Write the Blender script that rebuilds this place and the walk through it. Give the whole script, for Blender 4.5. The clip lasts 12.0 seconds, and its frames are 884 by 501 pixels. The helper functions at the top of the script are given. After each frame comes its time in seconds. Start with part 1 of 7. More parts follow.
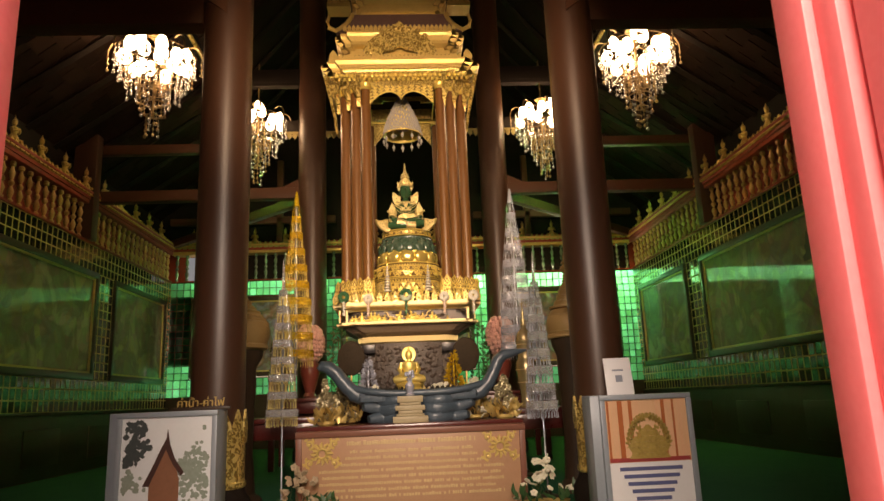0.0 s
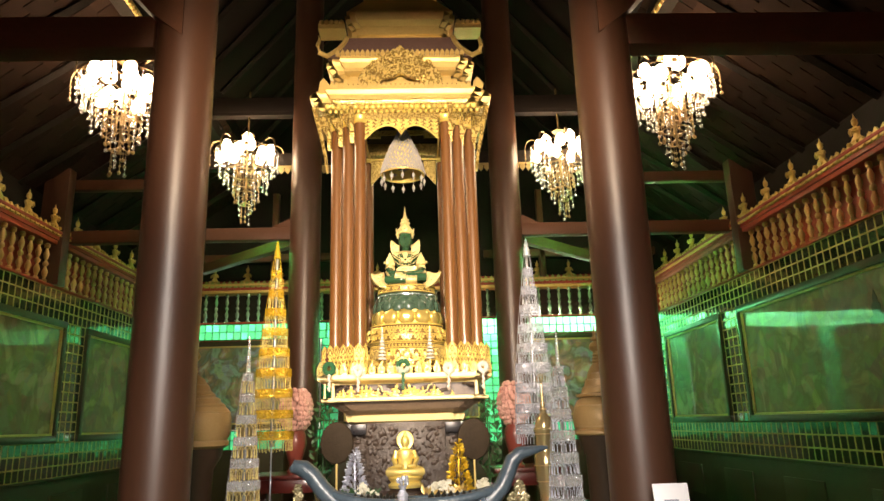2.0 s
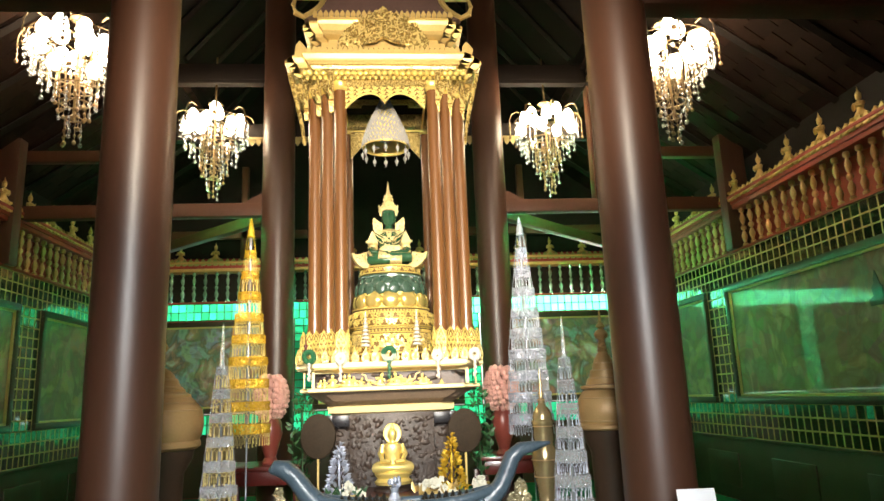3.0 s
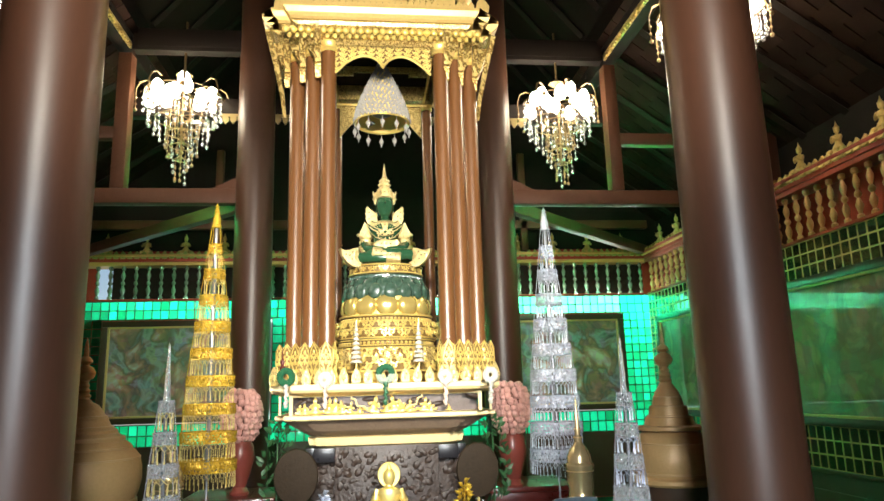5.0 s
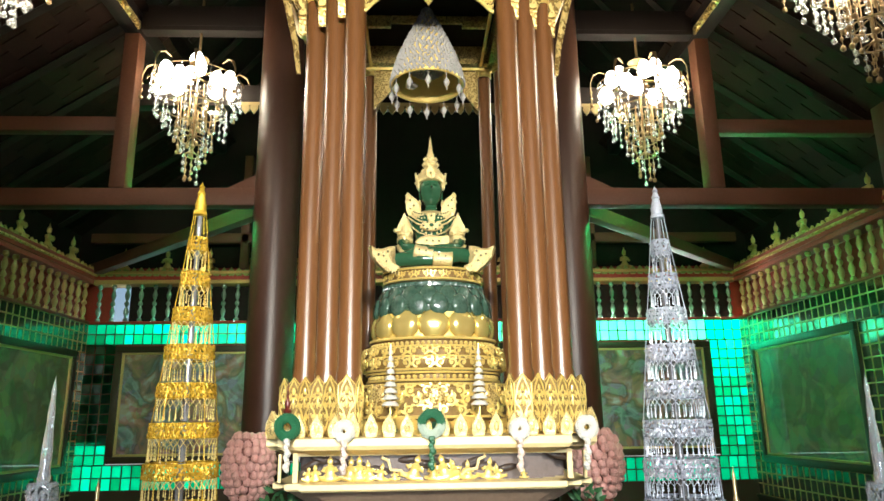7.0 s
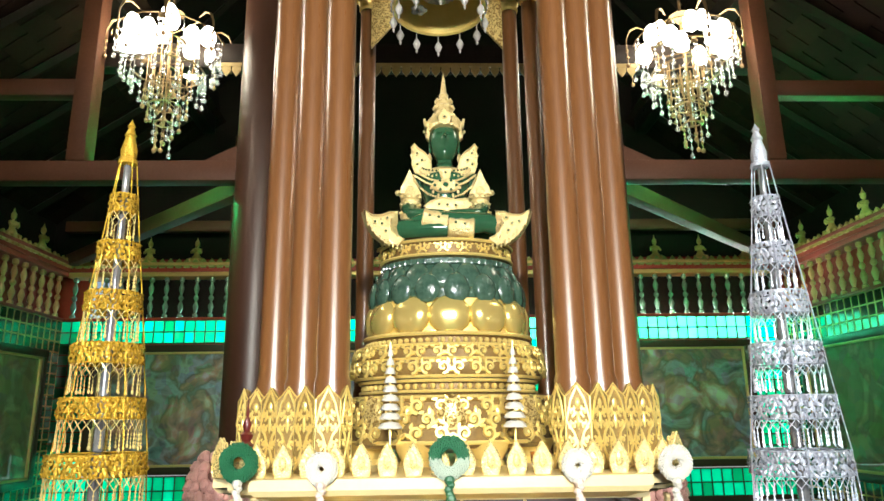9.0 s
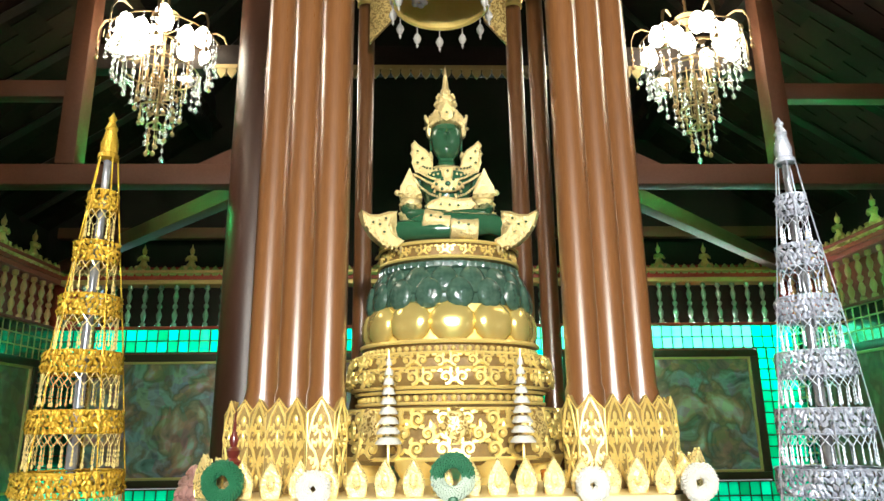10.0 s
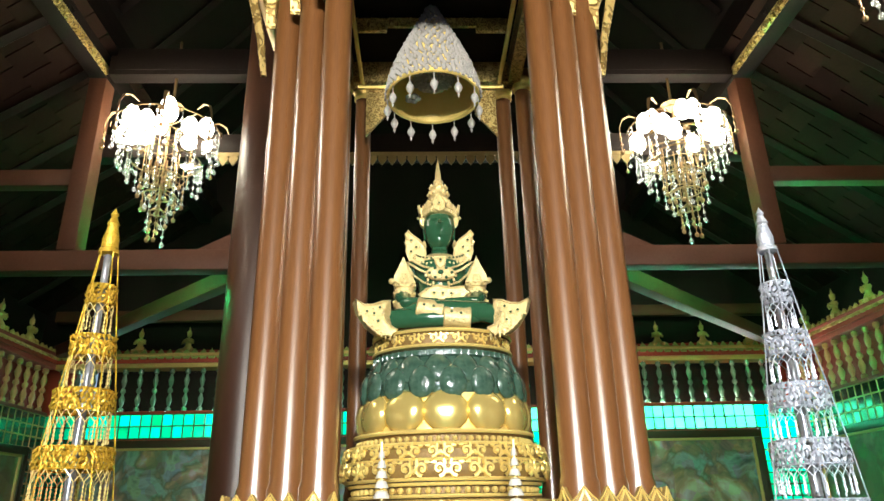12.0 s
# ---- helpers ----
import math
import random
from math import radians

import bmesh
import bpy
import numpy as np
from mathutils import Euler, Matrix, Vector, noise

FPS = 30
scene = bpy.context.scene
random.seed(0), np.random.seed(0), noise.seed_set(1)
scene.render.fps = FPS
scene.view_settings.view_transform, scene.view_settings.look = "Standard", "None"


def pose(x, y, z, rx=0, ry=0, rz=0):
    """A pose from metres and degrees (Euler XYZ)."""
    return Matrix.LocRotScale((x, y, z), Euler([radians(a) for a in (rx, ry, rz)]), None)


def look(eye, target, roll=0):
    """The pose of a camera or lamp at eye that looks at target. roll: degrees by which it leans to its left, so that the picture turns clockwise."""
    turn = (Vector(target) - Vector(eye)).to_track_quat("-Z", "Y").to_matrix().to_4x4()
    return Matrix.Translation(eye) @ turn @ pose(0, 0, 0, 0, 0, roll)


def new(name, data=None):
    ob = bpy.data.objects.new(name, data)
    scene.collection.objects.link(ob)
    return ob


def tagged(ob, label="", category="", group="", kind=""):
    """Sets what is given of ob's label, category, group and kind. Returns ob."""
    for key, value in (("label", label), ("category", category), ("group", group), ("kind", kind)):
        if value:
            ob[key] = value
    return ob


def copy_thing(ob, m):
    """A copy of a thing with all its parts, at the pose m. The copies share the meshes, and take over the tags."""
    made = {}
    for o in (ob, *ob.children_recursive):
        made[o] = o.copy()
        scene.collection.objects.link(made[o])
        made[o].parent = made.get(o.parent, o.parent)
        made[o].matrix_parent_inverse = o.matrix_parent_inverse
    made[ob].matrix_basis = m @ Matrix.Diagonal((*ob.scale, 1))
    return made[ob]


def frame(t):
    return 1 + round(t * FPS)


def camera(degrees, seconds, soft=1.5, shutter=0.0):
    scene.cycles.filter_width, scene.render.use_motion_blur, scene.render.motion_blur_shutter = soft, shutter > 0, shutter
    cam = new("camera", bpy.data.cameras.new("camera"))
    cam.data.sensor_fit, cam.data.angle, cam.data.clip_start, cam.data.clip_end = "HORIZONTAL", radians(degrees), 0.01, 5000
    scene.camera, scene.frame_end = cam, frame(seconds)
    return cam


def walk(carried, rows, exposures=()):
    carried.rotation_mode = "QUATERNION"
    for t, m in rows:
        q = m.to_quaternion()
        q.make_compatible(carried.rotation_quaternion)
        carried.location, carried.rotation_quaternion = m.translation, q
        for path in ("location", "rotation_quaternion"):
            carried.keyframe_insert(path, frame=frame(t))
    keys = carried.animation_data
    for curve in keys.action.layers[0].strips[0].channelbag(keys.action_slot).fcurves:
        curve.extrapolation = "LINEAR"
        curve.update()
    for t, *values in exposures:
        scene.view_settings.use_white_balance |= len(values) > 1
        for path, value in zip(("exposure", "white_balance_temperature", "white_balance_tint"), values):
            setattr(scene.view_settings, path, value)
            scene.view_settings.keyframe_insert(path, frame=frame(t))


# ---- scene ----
cam = camera(66.2, 12.0)
PATH = [
    (0, (-0.004, -0.211, 0.593), (0.104, 1.74, 1.021), -2.3),
    (0.2, (0.031, -0.114, 0.684), (0.091, 1.835, 1.127), -1.8),
    (0.5, (0.037, -0.014, 0.772), (0.076, 1.929, 1.243), -1.4),
    (1, (-0.041, 0.24, 0.865), (0.008, 2.176, 1.365), -1.3),
    (1.5, (0.024, 0.424, 0.945), (0.107, 2.361, 1.434), -1.8),
    (2, (0.101, 0.618, 1.089), (0.179, 2.555, 1.582), -1.7),
    (2.5, (0.051, 0.782, 1.088), (0.132, 2.721, 1.573), -0.9),
    (3, (-0.027, 0.975, 1.208), (0.142, 2.923, 1.627), -2.2),
    (3.2, (-0.036, 1.038, 1.221), (0.175, 2.989, 1.611), -2.3),
    (5, (-0.11, 1.859, 1.415), (0.11, 3.806, 1.816), -1.6),
    (5.5, (-0.043, 2.149, 1.435), (0.133, 4.086, 1.902), -1.4),
    (6, (-0.035, 2.42, 1.444), (0.111, 4.356, 1.924), -1.2),
    (6.5, (-0.101, 2.729, 1.49), (0.031, 4.665, 1.975), -0.9),
    (7, (-0.076, 3.067, 1.526), (0.007, 5.007, 2.009), -0.8),
    (7.5, (-0.031, 3.369, 1.596), (0.006, 5.317, 2.047), -0.6),
    (9.5, (-0.09, 4.017, 1.617), (-0.024, 5.953, 2.114), -0.8),
    (9.6, (-0.084, 4.035, 1.619), (-0.022, 5.97, 2.119), -0.8),
    (10.5, (-0.091, 4.039, 1.623), (-0.022, 5.966, 2.152), -0.6),
    (11, (-0.063, 4.02, 1.637), (0.0, 5.934, 2.211), -0.8),
    (12, (-0.067, 3.987, 1.647), (0.002, 5.85, 2.371), -1.3),
]
EXPOSURES = [(0.0, -1.0, 12200, 31), (0.6, -0.6, 14800, 40), (1.5, -0.08, 10500, 26), (2.2, 0.1, 9000, 19), (3.0, 0.2, 7500, 11), (5.0, 0.05, 6800, 9), (7.5, -0.14, 6450, 8), (12.0, -0.12, 6400, 8)]
walk(cam, [(t, look(eye, target, roll)) for t, eye, target, roll in PATH], EXPOSURES)

# ---- world, sun and large lights ----
world = bpy.data.worlds.new("daylight")
scene.world = world
world.use_nodes = True
wn = world.node_tree
sky = wn.nodes.new("ShaderNodeTexSky")
sky.sky_type, sky.sun_disc, sky.sun_elevation, sky.sun_rotation = "NISHITA", False, radians(55), radians(207)
wn.links.new(sky.outputs[0], wn.nodes["Background"].inputs[0])
wn.nodes["Background"].inputs[1].default_value = 0.12


def lamp(name, kind, energy, colour, m, **more):
    d = bpy.data.lights.new(name, kind)
    d.energy, d.color = energy, colour
    for key, value in more.items():
        if key == "size":
            d.size = value
        elif key == "size_y":
            d.shape, d.size_y = "RECTANGLE", value
        elif key == "radius":
            d.shadow_soft_size = value
        elif key == "angle":
            d.angle = radians(value)
        elif key == "spot":
            d.spot_size, d.spot_blend = radians(value), 0.6
    ob = new(name, d)
    ob.matrix_world = m
    return ob


lamp("sun", "SUN", 3.0, (1.0, 0.95, 0.88), look((-2.6, -5, 8), (0, 0, 0)), angle=0.5)
# daylight behind the green glass of the back wall
for name, power, colour, x, z, w, h in (
        ("daylight_top_east", 400, (1.0, 1.0, 1.0), 2.3, 2.6, 4.2, 0.34),
        ("daylight_top_west", 62, (0.5, 0.95, 1.0), -2.0, 2.6, 3.4, 0.34),
        ("daylight_side_west", 9, (0.55, 0.95, 1.0), -3.75, 1.15, 0.3, 0.7),
        ("daylight_side_east", 14, (0.6, 1.0, 1.0), 3.8, 1.75, 0.4, 1.4),
        ("daylight_low", 46, (0.6, 1.0, 1.0), 0.0, 0.95, 7.8, 0.4),
        ("daylight_middle", 14, (0.7, 1.0, 0.95), 1.25, 1.75, 0.3, 1.4)):
    lamp(name, "AREA", power, colour, look((x, 11.8, z), (x, 11, z)), size=w, size_y=h)
# the open sky in front of the porch
lamp("daylight_porch", "AREA", 1350, (0.8, 0.9, 1.0), look((0, -3.0, 3.2), (0, 4, 0.6)), size=3.0, size_y=2.4)
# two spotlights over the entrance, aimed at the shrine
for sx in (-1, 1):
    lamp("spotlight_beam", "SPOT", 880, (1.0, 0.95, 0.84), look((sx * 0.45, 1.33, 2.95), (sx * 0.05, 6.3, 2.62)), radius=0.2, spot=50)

# ---- materials ----
def surf(name, col, col2=None, rough=0.5, metal=0.0, scale=6.0, bump=0.15, coat=0.0, stretch=(1, 1, 1), wear=0.5, fine=60.0, per="", trans=0.0, ior=1.45, rough_var=0.12, coat_rough=0.06, spec=0.5):
    """Principled surface with colour and gloss that vary at two scales and a fine relief."""
    m = bpy.data.materials.new(name)
    m.use_nodes = True
    t = m.node_tree
    b = t.nodes["Principled BSDF"]
    col2 = col2 or tuple(c * 0.6 for c in col)
    co = t.nodes.new("ShaderNodeTexCoord")
    mp = t.nodes.new("ShaderNodeMapping")
    mp.inputs["Scale"].default_value = stretch
    t.links.new(co.outputs["Object"], mp.inputs[0])
    big, small = t.nodes.new("ShaderNodeTexNoise"), t.nodes.new("ShaderNodeTexNoise")
    for n, sc, de in ((big, scale, 5), (small, fine, 4)):
        n.inputs["Scale"].default_value, n.inputs["Detail"].default_value = sc, de
        t.links.new(mp.outputs[0], n.inputs["Vector"])
    mix = t.nodes.new("ShaderNodeMix")
    mix.data_type = "RGBA"
    mix.inputs[6].default_value, mix.inputs[7].default_value = (*col, 1), (*col2, 1)
    ad = t.nodes.new("ShaderNodeMath")
    ad.operation = "MULTIPLY_ADD"
    ad.inputs[1].default_value, ad.inputs[2].default_value = 2.2 * wear, 0.5 - 1.1 * wear
    add = t.nodes.new("ShaderNodeMath")
    add.operation = "ADD"
    half = t.nodes.new("ShaderNodeMath")
    half.operation = "MULTIPLY"
    half.inputs[1].default_value = 0.5
    t.links.new(big.outputs[0], add.inputs[0])
    t.links.new(small.outputs[0], add.inputs[1])
    t.links.new(add.outputs[0], half.inputs[0])
    t.links.new(half.outputs[0], ad.inputs[0])
    ad.use_clamp = True
    t.links.new(ad.outputs[0], mix.inputs[0])
    last = mix.outputs[2]
    if per:
        info = t.nodes.new("ShaderNodeObjectInfo" if per == "object" else "ShaderNodeNewGeometry")
        hs = t.nodes.new("ShaderNodeHueSaturation")
        rnd = info.outputs["Random"] if per == "object" else info.outputs["Random Per Island"]
        mr = t.nodes.new("ShaderNodeMapRange")
        mr.inputs["To Min"].default_value, mr.inputs["To Max"].default_value = 0.7, 1.3
        t.links.new(rnd, mr.inputs[0])
        t.links.new(mr.outputs[0], hs.inputs["Value"])
        t.links.new(last, hs.inputs["Color"])
        last = hs.outputs[0]
    t.links.new(last, b.inputs["Base Color"])
    mr = t.nodes.new("ShaderNodeMapRange")
    mr.inputs["To Min"].default_value, mr.inputs["To Max"].default_value = max(0.02, rough - rough_var), rough + rough_var
    t.links.new(half.outputs[0], mr.inputs[0])
    t.links.new(mr.outputs[0], b.inputs["Roughness"])
    b.inputs["Metallic"].default_value = metal
    b.inputs["Coat Weight"].default_value, b.inputs["Coat Roughness"].default_value = coat, coat_rough
    b.inputs["Transmission Weight"].default_value, b.inputs["IOR"].default_value = trans, ior
    b.inputs["Specular IOR Level"].default_value = spec
    if bump:
        bp = t.nodes.new("ShaderNodeBump")
        bp.inputs["Strength"].default_value, bp.inputs["Distance"].default_value = bump, 0.01
        t.links.new(half.outputs[0], bp.inputs["Height"])
        t.links.new(bp.outputs[0], b.inputs["Normal"])
    return m


def carved(name, col, dark, rough, metal, scale, depth):
    """Carved and gilded relief: scrolls, with the shade of their recesses put into the colour."""
    m = surf(name, col, tuple(c * 0.75 for c in col), rough, metal, 9, 0.0)
    t = m.node_tree
    b = t.nodes["Principled BSDF"]
    co = t.nodes.new("ShaderNodeTexCoord")
    wob = t.nodes.new("ShaderNodeTexNoise")
    wob.inputs["Scale"].default_value, wob.inputs["Detail"].default_value = scale * 0.7, 2
    t.links.new(co.outputs["Object"], wob.inputs["Vector"])
    mixv = t.nodes.new("ShaderNodeMix")
    mixv.data_type = "RGBA"
    mixv.inputs[0].default_value = 0.08
    t.links.new(co.outputs["Object"], mixv.inputs[6])
    t.links.new(wob.outputs["Color"], mixv.inputs[7])
    v = t.nodes.new("ShaderNodeTexVoronoi")
    v.feature = "SMOOTH_F1"
    v.inputs["Scale"].default_value, v.inputs["Smoothness"].default_value = scale, 0.35
    t.links.new(mixv.outputs[2], v.inputs["Vector"])
    wv = t.nodes.new("ShaderNodeMath")
    wv.operation = "SINE"
    mu = t.nodes.new("ShaderNodeMath")
    mu.operation = "MULTIPLY"
    mu.inputs[1].default_value = 13.0
    t.links.new(v.outputs["Distance"], mu.inputs[0])
    t.links.new(mu.outputs[0], wv.inputs[0])
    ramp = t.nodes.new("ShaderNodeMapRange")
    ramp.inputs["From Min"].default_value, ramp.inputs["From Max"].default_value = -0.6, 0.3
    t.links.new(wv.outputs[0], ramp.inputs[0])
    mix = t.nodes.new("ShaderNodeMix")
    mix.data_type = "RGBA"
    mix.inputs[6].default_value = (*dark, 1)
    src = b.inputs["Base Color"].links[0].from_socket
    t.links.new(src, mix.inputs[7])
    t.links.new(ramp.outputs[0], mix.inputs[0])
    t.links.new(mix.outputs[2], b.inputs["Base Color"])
    bp = t.nodes.new("ShaderNodeBump")
    bp.inputs["Strength"].default_value, bp.inputs["Distance"].default_value = 0.9, depth
    t.links.new(ramp.outputs[0], bp.inputs["Height"])
    t.links.new(bp.outputs[0], b.inputs["Normal"])
    return m


def glowing(name, colour, strength):
    m = bpy.data.materials.new(name)
    m.use_nodes = True
    b = m.node_tree.nodes["Principled BSDF"]
    b.inputs["Emission Color"].default_value, b.inputs["Emission Strength"].default_value = (*colour, 1), strength
    b.inputs["Base Color"].default_value = (0.9, 0.88, 0.8, 1)
    return m


def lit_glass(name, colour):
    """Thick coloured glass tile that lets daylight through and shines on its face."""
    m = bpy.data.materials.new(name)
    m.use_nodes = True
    t = m.node_tree
    t.nodes.remove(t.nodes["Principled BSDF"])
    info = t.nodes.new("ShaderNodeObjectInfo")
    geo = t.nodes.new("ShaderNodeNewGeometry")
    sm = t.nodes.new("ShaderNodeMath")
    sm.operation = "ADD"
    t.links.new(info.outputs["Random"], sm.inputs[0])
    t.links.new(geo.outputs["Random Per Island"], sm.inputs[1])
    fr = t.nodes.new("ShaderNodeMath")
    fr.operation = "FRACT"
    t.links.new(sm.outputs[0], fr.inputs[0])
    ramp = t.nodes.new("ShaderNodeValToRGB")
    ramp.color_ramp.elements[0].color = (colour[0] * 0.5, colour[1] * 0.62, colour[2] * 0.5, 1)
    ramp.color_ramp.elements[1].color = (*colour, 1)
    t.links.new(fr.outputs[0], ramp.inputs[0])
    co = t.nodes.new("ShaderNodeTexCoord")
    nz = t.nodes.new("ShaderNodeTexNoise")
    nz.inputs["Scale"].default_value = 35
    t.links.new(co.outputs["Object"], nz.inputs["Vector"])
    bp = t.nodes.new("ShaderNodeBump")
    bp.inputs["Strength"].default_value, bp.inputs["Distance"].default_value = 0.25, 0.01
    t.links.new(nz.outputs[0], bp.inputs["Height"])
    tr, gl, mix = t.nodes.new("ShaderNodeBsdfTranslucent"), t.nodes.new("ShaderNodeBsdfGlossy"), t.nodes.new("ShaderNodeMixShader")
    t.links.new(ramp.outputs[0], tr.inputs[0])
    gl.inputs["Roughness"].default_value = 0.1
    t.links.new(bp.outputs[0], gl.inputs["Normal"])
    mix.inputs[0].default_value = 0.05
    t.links.new(tr.outputs[0], mix.inputs[1])
    t.links.new(gl.outputs[0], mix.inputs[2])
    t.links.new(mix.outputs[0], t.nodes["Material Output"].inputs[0])
    return m


def mural(name, cols, scale, glass=(0.75, 0.03)):
    """Faded mural under glass: soft patches of sky, hills, trees and buildings."""
    m = surf(name, cols[0], cols[1], 0.55, 0, scale, 0.01, coat=glass[0], coat_rough=glass[1])
    t = m.node_tree
    b = t.nodes["Principled BSDF"]
    co = t.nodes.new("ShaderNodeTexCoord")
    n1, n2 = t.nodes.new("ShaderNodeTexNoise"), t.nodes.new("ShaderNodeTexVoronoi")
    n1.inputs["Scale"].default_value, n1.inputs["Detail"].default_value, n1.inputs["Distortion"].default_value = scale, 9, 0.8
    n2.inputs["Scale"].default_value = scale * 3.5
    for n in (n1, n2):
        t.links.new(co.outputs["Object"], n.inputs["Vector"])
    ramp = t.nodes.new("ShaderNodeValToRGB")
    el = ramp.color_ramp.elements
    el[0].position, el[0].color = 0.28, (*cols[2], 1)
    el[1].position, el[1].color = 0.72, (*cols[3], 1)
    for pos, c in ((0.42, cols[0]), (0.5, cols[4]), (0.58, cols[1])):
        e = el.new(pos)
        e.color = (*c, 1)
    t.links.new(n1.outputs[0], ramp.inputs[0])
    mix = t.nodes.new("ShaderNodeMix")
    mix.data_type, mix.blend_type = "RGBA", "MULTIPLY"
    mix.inputs[0].default_value = 0.35
    t.links.new(ramp.outputs[0], mix.inputs[6])
    t.links.new(n2.outputs["Color"], mix.inputs[7])
    t.links.new(mix.outputs[2], b.inputs["Base Color"])
    return m


GOLD = surf("gold_leaf", (0.96, 0.79, 0.3), (0.84, 0.61, 0.17), 0.4, 0.6, 14, 0.12)
GOLD_SATIN = surf("gold_paint", (0.78, 0.56, 0.22), (0.56, 0.37, 0.12), 0.42, 0.5, 10, 0.15)
# second colour: painted shade in the hollows between the scrolls
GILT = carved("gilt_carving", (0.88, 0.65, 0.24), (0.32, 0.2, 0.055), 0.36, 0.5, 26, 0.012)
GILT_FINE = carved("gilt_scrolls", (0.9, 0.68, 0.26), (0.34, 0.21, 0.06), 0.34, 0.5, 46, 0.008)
# darker gilt paints the shade of the gaps behind scrolls and beads
GILT_SHADED = surf("shaded_gilt_ground", (0.28, 0.17, 0.045), (0.12, 0.068, 0.018), 0.5, 0.15, 30, 0.3)
CHASED = surf("chased_gold", (0.98, 0.8, 0.36), (0.78, 0.58, 0.22), 0.28, 0.55, 70, 0.7, fine=190)
LEAF_BRONZE = surf("bronze_leaf", (0.3, 0.2, 0.09), (0.18, 0.11, 0.05), 0.45, 0.5, 14, 0.2)
CREAM_GOLD = surf("pale_gold", (0.84, 0.68, 0.36), (0.74, 0.56, 0.26), 0.42, 0.15, 8, 0.08)
LACQUER = surf("lacquered_wood", (0.24, 0.1, 0.032), (0.12, 0.046, 0.014), 0.3, 0, 3.5, 0.03, coat=1.0, coat_rough=0.27, wear=0.8, stretch=(6, 6, 0.5), fine=30)
LACQUER.node_tree.nodes["Principled BSDF"].inputs["Coat IOR"].default_value = 1.8
PILLAR = surf("dark_pillar_wood", (0.075, 0.03, 0.016), (0.045, 0.018, 0.01), 0.42, 0, 1.6, 0.03, coat=0.28, coat_rough=0.38, stretch=(3, 3, 0.6), fine=25)
BEAM = surf("beam_wood", (0.11, 0.043, 0.022), (0.06, 0.023, 0.012), 0.55, 0, 3, 0.1, spec=0.25)
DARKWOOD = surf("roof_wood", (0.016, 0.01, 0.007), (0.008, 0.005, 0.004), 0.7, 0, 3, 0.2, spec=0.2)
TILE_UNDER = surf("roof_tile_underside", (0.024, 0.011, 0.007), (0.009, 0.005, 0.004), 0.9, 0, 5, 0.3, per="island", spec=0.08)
REDWALL = surf("red_paint", (0.36, 0.045, 0.02), (0.22, 0.025, 0.012), 0.5, 0, 4, 0.08)
PINK_RED = surf("door_red_paint", (0.79, 0.2, 0.22), (0.7, 0.14, 0.16), 0.45, 0, 4, 0.06)
JADE = surf("jade", (0.014, 0.062, 0.03), (0.03, 0.105, 0.05), 0.12, 0, 10, 0.03, coat=0.6, fine=40)
GREY_JADE = surf("carved_jade", (0.075, 0.14, 0.1), (0.012, 0.038, 0.026), 0.1, 0, 22, 1.0, wear=0.8, coat=0.7)
TILE_DARK = surf("dark_green_mirror_tile", (0.03, 0.05, 0.02), (0.015, 0.03, 0.012), 0.08, 0.35, 9, 0.03, coat=1.0, per="island")
GROUT = surf("gilt_grout", (0.66, 0.46, 0.2), (0.46, 0.3, 0.12), 0.45, 0.4, 12, 0.1)
TILE_LIT = lit_glass("green_glass_tile", (0.02, 0.74, 0.5))
# paler copy of the green tile, its colour bleached for the backlight's glare
TILE_GLARE = lit_glass("glare_bleached_glass_tile", (0.22, 0.82, 0.62))
# grout darkened in its colour, as joints look against the backlight
GROUT_BACKLIT = surf("backlit_grout", (0.06, 0.055, 0.02), (0.03, 0.03, 0.012), 0.5, 0.2, 12, 0.1)
FRAME = surf("dark_picture_frame", (0.05, 0.03, 0.015), (0.025, 0.015, 0.01), 0.35, 0, 8, 0.05, coat=0.3)
MURAL_SIDE = mural("side_mural", ((0.19, 0.165, 0.1), (0.29, 0.24, 0.15), (0.1, 0.095, 0.06), (0.33, 0.29, 0.2), (0.16, 0.12, 0.07)), 2.2)
MURAL_BACK = mural("back_mural", ((0.26, 0.3, 0.34), (0.36, 0.2, 0.15), (0.06, 0.075, 0.085), (0.55, 0.56, 0.58), (0.14, 0.11, 0.09)), 3.0, (0.25, 0.3))
MURAL_DARK = surf("mural_dark_paint", (0.035, 0.04, 0.028), (0.02, 0.024, 0.018), 0.5, 0, 14, 0.02, coat=1.0, coat_rough=0.03)
CARPET = surf("green_carpet", (0.012, 0.13, 0.065), (0.008, 0.09, 0.045), 0.95, 0, 5, 0.5, fine=220, spec=0.1)
CONCRETE = surf("concrete", (0.42, 0.4, 0.37), (0.3, 0.29, 0.27), 0.8, 0, 2, 0.2)
BASEWOOD = surf("wainscot_wood", (0.055, 0.03, 0.018), (0.03, 0.018, 0.01), 0.45, 0, 4, 0.08)
DARKSTONE = surf("dark_carved_wood", (0.06, 0.036, 0.025), (0.018, 0.011, 0.008), 0.45, 0, 15, 1.0, wear=0.9, fine=45)
STATUE_GOLD = surf("pale_chased_gold", (0.88, 0.73, 0.38), (0.62, 0.46, 0.18), 0.3, 0.55, 60, 0.9, fine=170)
GREEN_TUBE = glowing("green_tube_glass", (0.03, 1.0, 0.26), 165)
BULB = glowing("lamp_glass", (1.0, 0.9, 0.72), 27)
CRYSTAL = surf("crystal", (0.95, 0.95, 0.95), (0.85, 0.86, 0.88), 0.06, 0, 30, 0.02, trans=0.75, ior=1.5, rough_var=0.03)
